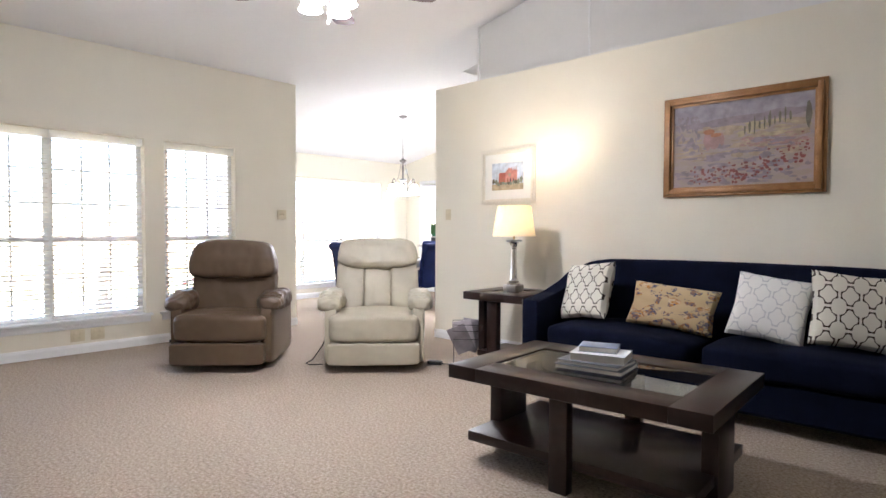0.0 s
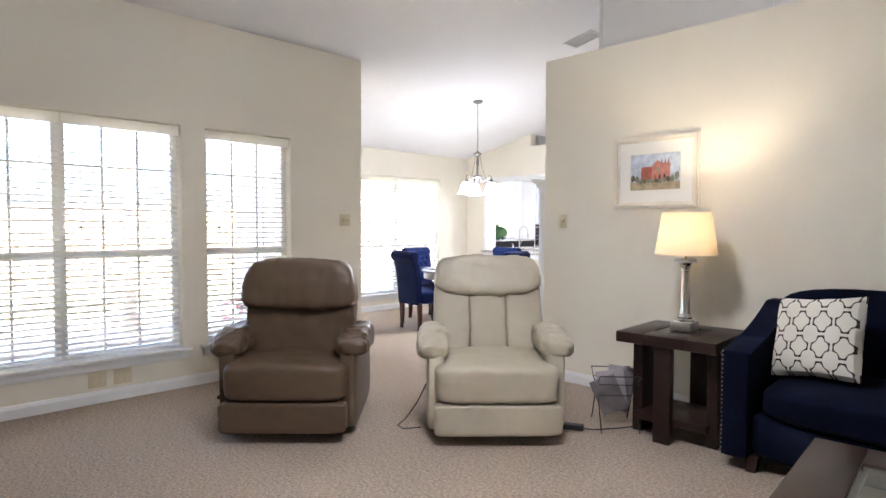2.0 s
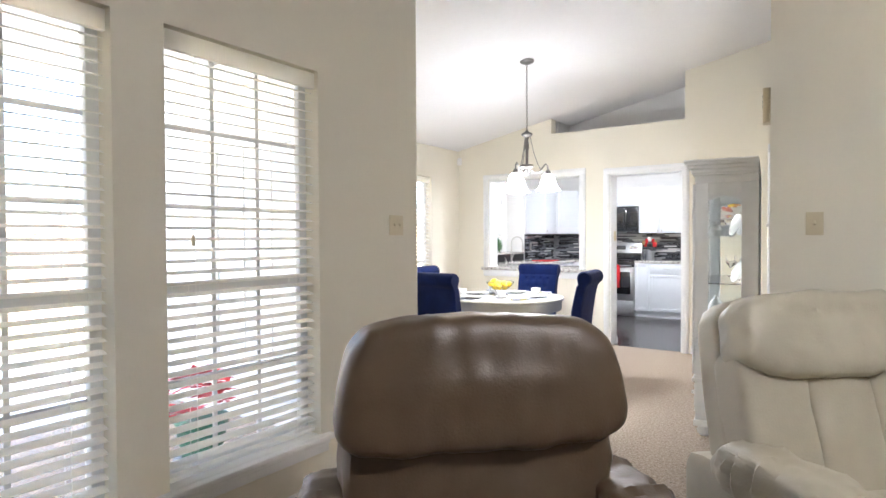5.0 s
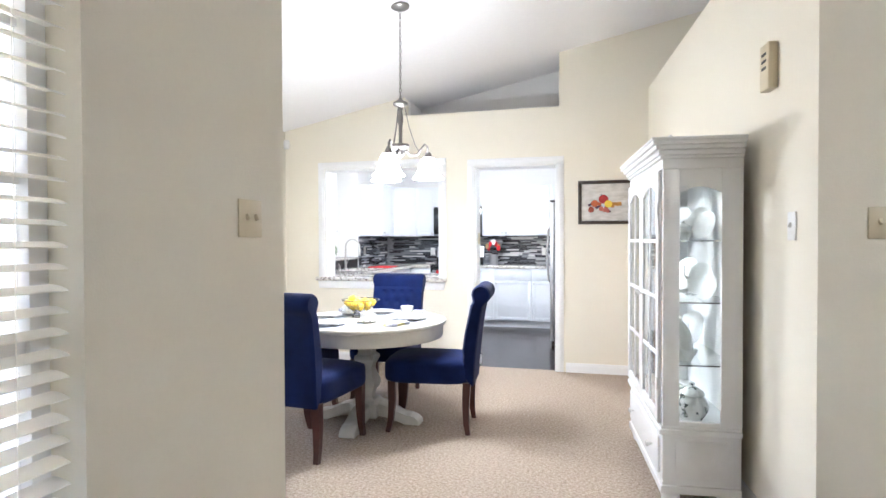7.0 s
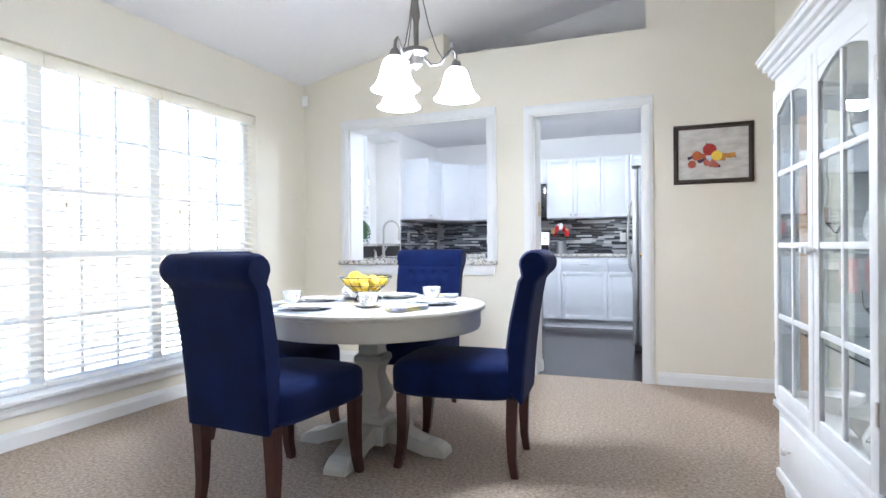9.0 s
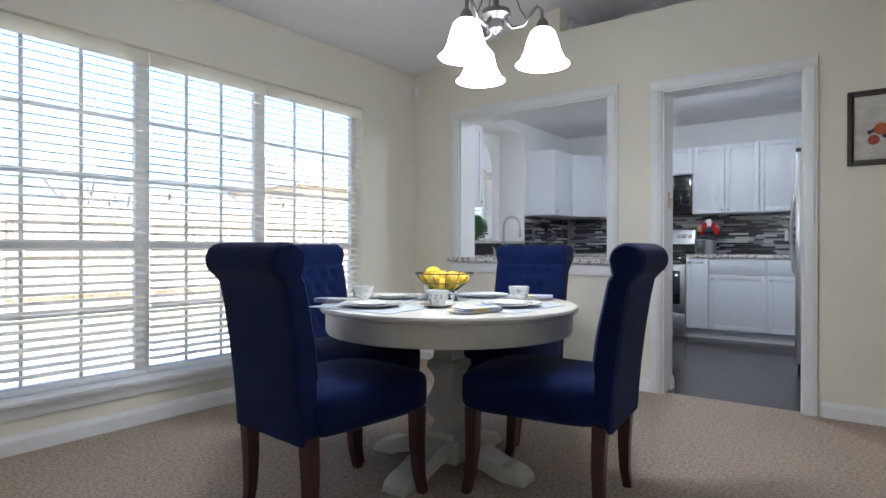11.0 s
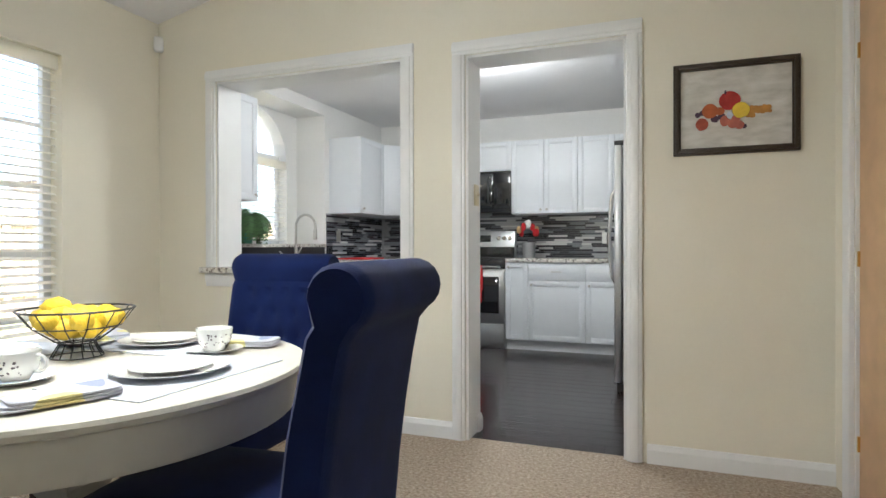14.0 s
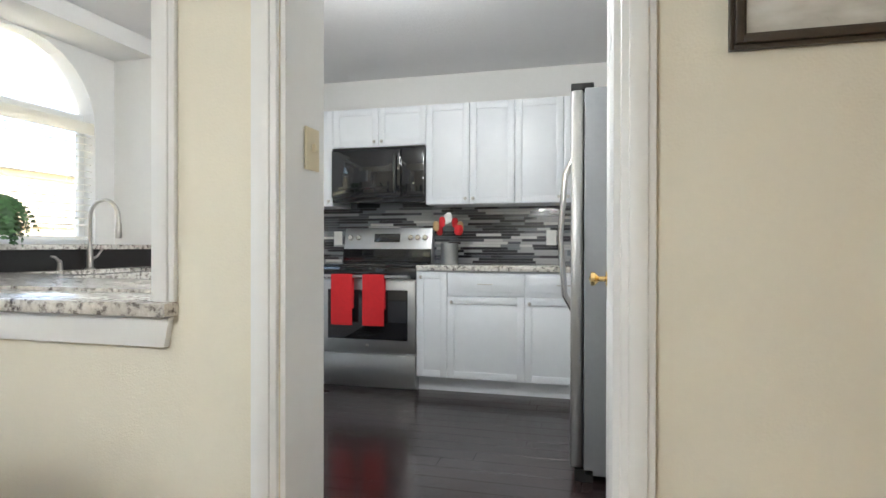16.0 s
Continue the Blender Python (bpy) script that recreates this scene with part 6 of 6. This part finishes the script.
fern = thing("potted_fern", (-8.50, 9.25, 1.06), "green potted fern on the kitchen window sill", "plant")
part("pot", lathe([(0.0, 0.0), (0.06, 0.0), (0.085, 0.20), (0.09, 0.205), (0.078, 0.20), (0.0, 0.19)], 20), M_POT, fern)
rnd = random.Random(12)
bm = bmesh.new()
for i in range(120):
    a = rnd.uniform(0, 2 * math.pi)
    up = rnd.uniform(0.5, 2.0)
    d = (math.cos(a) + 0.35, math.sin(a), up)
    frond(bm, (0.03 * math.cos(a), 0.03 * math.sin(a), 0.20), d, rnd.uniform(0.20, 0.36), rnd.uniform(0.26, 0.44))
part("fronds", bm, M_FERN, fern, "arching feathery fern fronds")

# range, microwave, refrigerator
rg = thing("range", (-7.208, FB - 0.0, 0), "stainless steel electric range with two red towels", "range")
R0, R1 = -0.376, 0.376
part("body", span((R0, 0.0, 0.0), (R1, 0.47, 0.90), 0.004), M_STEEL, rg)
part("cooktop", span((R0, -0.03, 0.90), (R1, 0.42, 0.918), 0.004), M_BLACKGLASS, rg)
od = part("oven_door", span((R0 + 0.004, -0.035, 0.27), (R1 - 0.004, -0.001, 0.80), 0.006), M_STEEL, rg)
part("door_window", span((R0 + 0.06, -0.038, 0.36), (R1 - 0.06, -0.034, 0.73), 0.002), M_BLACKGLASS, od)
part("door_handle", tube([(R0 + 0.05, -0.036, 0.825), (R0 + 0.05, -0.075, 0.83), (R1 - 0.05, -0.075, 0.83), (R1 - 0.05, -0.036, 0.825)], 0.012, 12), M_STEEL, od)
part("emblem", lathe([(0.014, 0), (0.012, 0.003), (0.0, 0.004)], 14, (0, -0.036, 0.315), pose(0, 0, 0, 90)), M_NICKEL, od)
part("storage_drawer", span((R0 + 0.004, -0.032, 0.03), (R1 - 0.004, -0.001, 0.25), 0.006), M_STEEL, rg)
part("control_band", span((R0 + 0.002, -0.02, 0.81), (R1 - 0.002, -0.001, 0.898), 0.003), M_BLACKGLASS, rg)
bg = part("backguard", prism([(0.38, 0.918), (0.47, 0.918), (0.47, 1.20), (0.42, 1.20), (0.385, 1.03)], "x", R0, R1, 0.004), M_STEEL, rg)
part("backguard_base", span((R0 + 0.003, 0.36, 0.919), (R1 - 0.003, 0.382, 1.03)), M_BLACKGLASS, bg)
part("display", box((0.0, 0.394, 1.12), (0.22, 0.006, 0.07), 0.001, pose(0, 0, 0, -11)), M_BLACKGLASS, bg)
for x in (-0.32, -0.25, 0.20, 0.26, 0.32):
    part("control_knob", lathe([(0.024, 0), (0.022, 0.022), (0.018, 0.026), (0.0, 0.026)], 16, (x, 0.404, 1.12), pose(0, 0, 0, 79)), M_CHROME, bg)
for x in (-0.18, 0.07):
    tw_ = thing("dish_towel", (-7.208 + x, FB - 0.075, 0.83), "red dish towel hanging on the oven handle", "towel", "towels on the oven door")
    part("cloth", boxes([((-0.085, -0.020, -0.36), (0.085, -0.014, 0.01)), ((-0.085, -0.020, 0.008), (0.085, 0.018, 0.016)), ((-0.085, 0.013, -0.24), (0.085, 0.018, 0.01))], 0.003), M_RED, tw_)
mw = thing("microwave", (-7.185, FU, 1.39), "black over-the-range microwave under the cabinets", "microwave")
part("body", span((-0.378, -0.03, 0.0), (0.378, 0.335, 0.42), 0.006), M_BLACKGLASS, mw)
md = part("door", span((-0.375, -0.055, 0.035), (0.19, -0.031, 0.40), 0.006), M_BLACKGLASS, mw)
part("window", span((-0.32, -0.058, 0.10), (0.10, -0.054, 0.34), 0.002), M_BLACKGLASS, md)
part("door_handle", tube([(0.155, -0.056, 0.07), (0.155, -0.085, 0.10), (0.155, -0.085, 0.33), (0.155, -0.056, 0.36)], 0.011, 10), M_BLACK, md)
part("control_panel", span((0.20, -0.05, 0.035), (0.375, -0.031, 0.40), 0.004), M_BLACKGLASS, mw)
part("vent_grille", boxes([((-0.37, -0.05, 0.402 + 0.006 * i), (0.37, -0.032, 0.405 + 0.006 * i)) for i in range(3)]), M_BLACK, mw)
fr = thing("refrigerator", (-5.675, 9.74, 0), "stainless steel side-by-side refrigerator with curved handles", "refrigerator")
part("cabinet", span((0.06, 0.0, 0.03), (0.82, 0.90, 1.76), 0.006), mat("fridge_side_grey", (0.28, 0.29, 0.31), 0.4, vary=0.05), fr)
for a, b, hy in ((0.002, 0.39, 0.35), (0.396, 0.898, 0.44)):
    d = part("door", span((0.0, a, 0.06), (0.055, b, 1.755), 0.012), M_STEEL, fr)
    part("handle", tube([(0.0, hy, 0.72), (-0.045, hy, 0.80), (-0.07, hy, 1.10), (-0.045, hy, 1.42), (0.0, hy, 1.50)], 0.013, 10), M_CHROME, d, "curved chrome handle")
part("hinge_cover", boxes([((0.0, 0.01, 1.757), (0.10, 0.08, 1.785))], 0.004), M_BLACK, fr)
part("base_grille", span((0.02, 0.0, 0.0), (0.10, 0.90, 0.055)), M_BLACK, fr)

# open door into the kitchen, hinged on the jamb beside the fridge
kd = thing("door_1", (-5.50, KY + KT + 0.01, 0.012), "white panelled door standing open into the kitchen", "door", rz=90.5, kind="structure")
part("leaf", span((0, -0.0175, 0), (0.77, 0.0175, 2.01), 0.002), M_TRIM, kd)
for s in (-1, 1):
    for x0, x1 in ((0.10, 0.35), (0.42, 0.67)):
        for z0, z1 in ((0.20, 0.85), (1.0, 1.55), (1.65, 1.88)):
            part("panel", span((x0, s * 0.0175 - 0.003, z0), (x1, s * 0.0175 + 0.003, z1), 0.003), M_TRIM, kd)
    part("knob", lathe([(0.028, 0), (0.028, 0.004), (0.010, 0.008), (0.010, 0.03), (0.026, 0.045), (0.026, 0.058), (0.0, 0.066)], 18, (0.71, s * 0.0175, 0.92), pose(0, 0, 0, -90 * s)), M_BRASS, kd, "round brass knob")
for z in (0.25, 1.0, 1.75):
    part("hinge", span((-0.006, -0.022, z), (0.004, -0.010, z + 0.09)), M_BRASS, kd)

# utensil crock
uc = thing("utensil_holder", (-6.64, KN - 0.28, 0.915), "steel crock of red and wooden utensils on the counter", "utensil holder")
part("crock", lathe([(0.0, 0.0), (0.062, 0.0), (0.064, 0.004), (0.064, 0.16), (0.060, 0.16), (0.060, 0.02), (0.0, 0.02)], 24), M_STEEL, uc)
UW = mat("utensil_wood", (0.40, 0.26, 0.12), 0.6, vary=0.15)
for i in range(9):
    a = i * 40
    x, y = 0.03 * math.cos(radians(a)), 0.03 * math.sin(radians(a))
    k = 2.4 + 0.35 * (i % 3)
    m_ = (M_RED, UW, M_RED, M_WHITEPL)[i % 4]
    bm = bmesh.new()
    z1 = 0.26 + 0.03 * (i % 4)
    add_tube(bm, [(x, y, 0.03), (x * k, y * k, z1 - 0.05)], 0.005, 6)
    add_soft(bm, (x * k * 1.1, y * k * 1.1, z1), (0.05, 0.012, 0.08), 2.5, 4)
    part("utensil", bm, m_, uc)

# ceiling fixtures of the kitchen
sd = link("smoke_detector", lathe([(0.0, -0.035), (0.03, -0.035), (0.035, -0.022), (0.065, -0.02), (0.068, 0.0)], 24), M_WHITEPL)
sd.matrix_world = pose(-7.95, 9.62, 2.44)
tagged(sd, "round white smoke detector on the kitchen ceiling", "smoke detector")
kl = thing("ceiling_light", (-6.55, 9.50, 2.44), "lit round kitchen ceiling light", "ceiling light")
part("pan", lathe([(0.17, 0.0), (0.17, -0.02), (0.16, -0.025)], 28), M_NICKEL, kl)
part("diffuser", lathe([(0.155, -0.02), (0.14, -0.06), (0.09, -0.085), (0.0, -0.095)], 28), M_BULB, kl)
lamp("kitchen_light", "POINT", (-6.55, 9.50, 2.26), 6.2, (1.0, 0.97, 0.93), 0.12)
plate_switch("wall_outlet", (-5.90, KN - 0.012, 1.12), 0, "white outlet on the tiled backsplash", 1, M_WHITEPL, "outlet")
plate_switch("wall_outlet", (-7.68, KN - 0.012, 1.12), 0, "white outlet on the tiled backsplash", 1, M_WHITEPL, "outlet")
plate_switch("wall_outlet", (DX + 0.012, 10.62, 1.14), 90, "grey outlet on the tiled backsplash", 1, M_NICKEL, "outlet")

# ---- outdoors ----
setting(link("ground", span((-400, -400, -0.42), (400, 400, -0.22)), M_GRASS, smooth=False), "winter lawn round the house", "ground")
setting(link("patio", span((-12.2, -3.5, -0.22), (-6.32, 12.0, -0.14), 0.01), M_CONC), "pale concrete patio", "pavement")
fence = thing("fence", (-16.5, 0, -0.22), "weathered wooden privacy fence behind the house", "fence")
bm = bmesh.new()
for i in range(230):
    y = -14 + i * 0.15
    h = 1.95 + 0.02 * noise.noise((i * 0.7, 0, 0))
    add_box(bm, (0.006 * (i % 2), y, h / 2), (0.02, 0.138, h))
bd_ = part("boards", bm, M_FENCE, fence, smooth=False)
tagged(bd_, kind="stuff")
for z in (0.4, 1.1, 1.7):
    part("rail", span((0.02, -14, z - 0.045), (0.06, 20.5, z + 0.045)), M_FENCE, fence)
for i in range(15):
    part("post", span((0.02, -14 + 2.4 * i, 0), (0.11, -13.91 + 2.4 * i, 1.9)), M_FENCE, fence)


def house(x, y, w, d, h, ridge, label):
    t = thing("neighbour_house", (x, y, -0.22), label, "house")
    part("walls", box((0, 0, h / 2), (d, w, h)), M_BRICKX, t, smooth=False)
    part("roof", prism([(-d / 2 - 0.4, h), (d / 2 + 0.4, h), (0.0, ridge)], "y", -w / 2 - 0.4, w / 2 + 0.4), M_ROOF, t, smooth=False)


house(-46, 27, 11, 9, 2.9, 5.2, "tan house with a grey shingle roof beyond the fence")
house(-42, 34.5, 6, 9, 5.6, 8.3, "tan house with a dark roof beyond the fence")


def tree(x, y, h, seed):
    t = thing("bare_tree", (x, y, -0.22), "leafless tree beyond the fence", "tree")
    rnd = random.Random(seed)
    trunk, crown = bmesh.new(), bmesh.new()

    def grow(bm, p, d, L, r, lev):
        pts, rr = [p], [r]
        for i in range(4):
            d = (d + Vector((rnd.uniform(-1, 1), rnd.uniform(-1, 1), rnd.uniform(-0.3, 0.7))) * 0.16).normalized()
            p = p + d * L / 4
            pts.append(p)
            rr.append(r * (1 - 0.13 * (i + 1)))
        add_tube(bm, pts, rr, 6 if lev < 2 else 4)
        if lev < 5:
            for i in range(3 if lev < 4 else 2):
                a = Vector((rnd.uniform(-1, 1), rnd.uniform(-1, 1), rnd.uniform(-0.1, 0.8))).normalized()
                grow(crown, pts[rnd.choice((2, 3, 4))], (d * 0.9 + a * 0.9).normalized(), L * rnd.uniform(0.6, 0.8), rr[-1] * 0.62, lev + 1)
    grow(trunk, Vector((0, 0, 0)), Vector((0, 0, 1)), h * 0.3, 0.16, 0)
    part("trunk", trunk, M_BARK, t)
    part("crown", crown, M_BARK, t, "bare branching crown")


tree(-20.5, 10.2, 8.5, 3)
tree(-22.5, 12.4, 8.0, 9)
# porch outside the narrow window
for x in (-7.55, -9.9):
    o = link("porch_post", boxes([((x - 0.06, 3.2, -0.14), (x + 0.06, 3.32, 2.6)), ((x - 0.08, 3.18, -0.14), (x + 0.08, 3.34, 0.1))], 0.006), M_BRICKX)
    tagged(o, "tan porch post on the patio", "post", "porch posts")
xw = thing("window_5", (-7.45, 4.20, 0), "white exterior window with divided panes on the porch", "window", kind="structure")
part("pane", span((-0.45, -0.03, 0.45), (0.45, -0.012, 1.95)), M_PALEPANE, xw)
part("frame", boxes([((-0.5, -0.05, 0.4), (-0.45, 0, 2.0)), ((0.45, -0.05, 0.4), (0.5, 0, 2.0)), ((-0.45, -0.05, 1.95), (0.45, 0, 2.0)), ((-0.45, -0.05, 0.4), (0.45, 0, 0.45)), ((-0.45, -0.045, 1.17), (0.45, -0.01, 1.22))], 0.003), M_TRIM, xw)
part("glazing_bars", boxes([((-0.16 + 0.3 * i, -0.04, 0.45), (-0.14 + 0.3 * i, -0.029, 1.95)) for i in (0, 1)] + [((-0.45, -0.042, z - 0.01), (0.45, -0.03, z + 0.01)) for z in (0.8, 1.45, 1.7)]), M_TRIM, xw)
xs_ = setting(link("siding_porch", boxes([((-8.64, 4.17, 0.2 * i - 0.2), (WX - 0.16, 4.198, 0.2 * i - 0.004)) for i in range(14)], 0.004), M_UPPER), "white lap siding on the porch wall", "wall")
pn = thing("poinsettia", (-6.95, 3.40, -0.14), "red poinsettia in a green foil pot on the porch", "plant")
part("stand", lathe([(0.14, 0), (0.14, 0.02), (0.03, 0.04), (0.03, 0.20), (0.15, 0.22), (0.15, 0.24)], 18), M_BLACK, pn)
part("pot", lathe([(0.0, 0.24), (0.10, 0.24), (0.14, 0.44), (0.15, 0.46), (0.0, 0.44)], 20), M_POT, pn)
bm = bmesh.new()
rnd = random.Random(5)
for i in range(34):
    a, el = rnd.uniform(0, 6.28), rnd.uniform(0.1, 1.3)
    c0 = Vector((0.20 * math.cos(a) * math.cos(el), 0.20 * math.sin(a) * math.cos(el), 0.50 + 0.22 * math.sin(el)))
    for j in range(7):
        b = a + j * 0.9
        d = Vector((math.cos(b), math.sin(b), rnd.uniform(-0.2, 0.3))).normalized()
        s = d.cross(Vector((0, 0, 1))).normalized() * 0.022
        tip = c0 + d * rnd.uniform(0.06, 0.10)
        bm.faces.new([bm.verts.new(v) for v in (c0, c0.lerp(tip, 0.5) + s, tip, c0.lerp(tip, 0.5) - s)])
part("bracts", bm, M_FLOWER, pn, "red star-shaped bracts")

# ---- pieces: kitchen planks and mosaic strips ----
plank_mesh = {}
kf = bpy.data.objects["floor_kitchen"]
rnd = random.Random(2)
y = KY + 0.052
row = 0
while y < KN - 0.01:
    x = -8.47 - rnd.uniform(0.1, 1.1)
    while x < -4.72:
        L = (0.9, 1.2, 1.5)[rnd.randrange(3)]
        if (L,) not in plank_mesh:
            bm = span((0.0008, 0.0008, -0.012), (L - 0.0008, 0.1192, 0.0), 0.0012)
            me = bpy.data.meshes.new("plank")
            bm.to_mesh(me)
            bm.free()
            me.materials.append(M_PLANK)
            plank_mesh[(L,)] = me
        if x + L > -8.0 and x < -5.0 and x > -8.46:
            o = new("plank", plank_mesh[(L,)])
            o.location = (x, y, -0.001)
            o.parent = kf
        x += L
    y += 0.12
    row += 1
TILE = mat("mosaic_glass", (0.32, 0.33, 0.36), 0.15, vary=0.1, coat=0.4)
nt = TILE.node_tree


def tile_random(m, node, socket):
    N, L = m.node_tree.nodes, m.node_tree.links
    o, cr = N.new(node), N.new("ShaderNodeValToRGB")
    cr.color_ramp.interpolation = "CONSTANT"
    e = cr.color_ramp.elements
    for i in range(5):
        e.new(0.5)
    for el, (p, c) in zip(e, ((0, (0.025, 0.026, 0.032)), (0.28, (0.09, 0.095, 0.11)), (0.48, (0.20, 0.21, 0.23)), (0.64, (0.40, 0.40, 0.41)), (0.80, (0.045, 0.04, 0.05)), (0.90, (0.62, 0.62, 0.61)))):
        el.position, el.color = p, (*c, 1)
    L.new(o.outputs[socket], cr.inputs[0])
    L.new(cr.outputs[0], N["Principled BSDF"].inputs["Base Color"])


tile_random(TILE, "ShaderNodeObjectInfo", "Random")
TILE_I = mat("mosaic_glass_joined", (0.32, 0.33, 0.36), 0.15, vary=0.1, coat=0.4)
tile_random(TILE_I, "ShaderNodeNewGeometry", "Random Per Island")
GROUT = mat("grout", (0.30, 0.30, 0.31), 0.9, vary=0.1)
bs = setting(link("backsplash", boxes([((DX + 0.002, KN - 0.006, 0.915), (-5.4, KN, 1.80))]), GROUT, smooth=False), "grey mosaic glass strip backsplash", "backsplash")
bs2 = setting(link("backsplash_west", boxes([((DX, 8.605, 0.915), (DX + 0.006, 8.965, 1.365)), ((DX, 10.41, 0.915), (DX + 0.006, KN - 0.007, 1.365))]), GROUT, smooth=False), "grey mosaic glass strip backsplash beside the sink", "backsplash")
strip_mesh = {}
count = 0
z = 0.918
joined = bmesh.new()
while z < 1.40:
    x = -8.44 + rnd.uniform(0, 0.1)
    while x < -5.45:
        L = (0.10, 0.15, 0.20, 0.28)[rnd.randrange(4)]
        near = -6.95 < x < -5.55
        if near and count < 300:
            if (L,) not in strip_mesh:
                bm = span((0.001, -0.008, 0.001), (L - 0.001, 0, 0.0205), 0.001)
                me = bpy.data.meshes.new("tile")
                bm.to_mesh(me)
                bm.free()
                me.materials.append(TILE)
                strip_mesh[(L,)] = me
            o = new("tile", strip_mesh[(L,)])
            o.location = (x, KN - 0.0055, z)
            o.parent = bs
            count += 1
        else:
            add_box(joined, (x + L / 2, KN - 0.0095, z + 0.0108), (L - 0.002, 0.008, 0.0195))
        x += L
    z += 0.0215
o = part("mosaic_strips", joined, TILE_I, bs, smooth=False)
tagged(o, kind="stuff")
joined = bmesh.new()
z = 0.918
while z < 1.345:
    for y0, y1 in ((8.605, 8.965), (10.41, KN - 0.02)):
        y = y0
        while y < y1 - 0.02:
            L = min((0.10, 0.15, 0.20, 0.28)[rnd.randrange(4)], y1 - y)
            add_box(joined, (DX + 0.0095, y + L / 2, z + 0.0108), (0.008, L - 0.002, 0.0195))
            y += L
    z += 0.0215
o = part("mosaic_strips", joined, TILE_I, bs2, smooth=False)
tagged(o, kind="stuff")
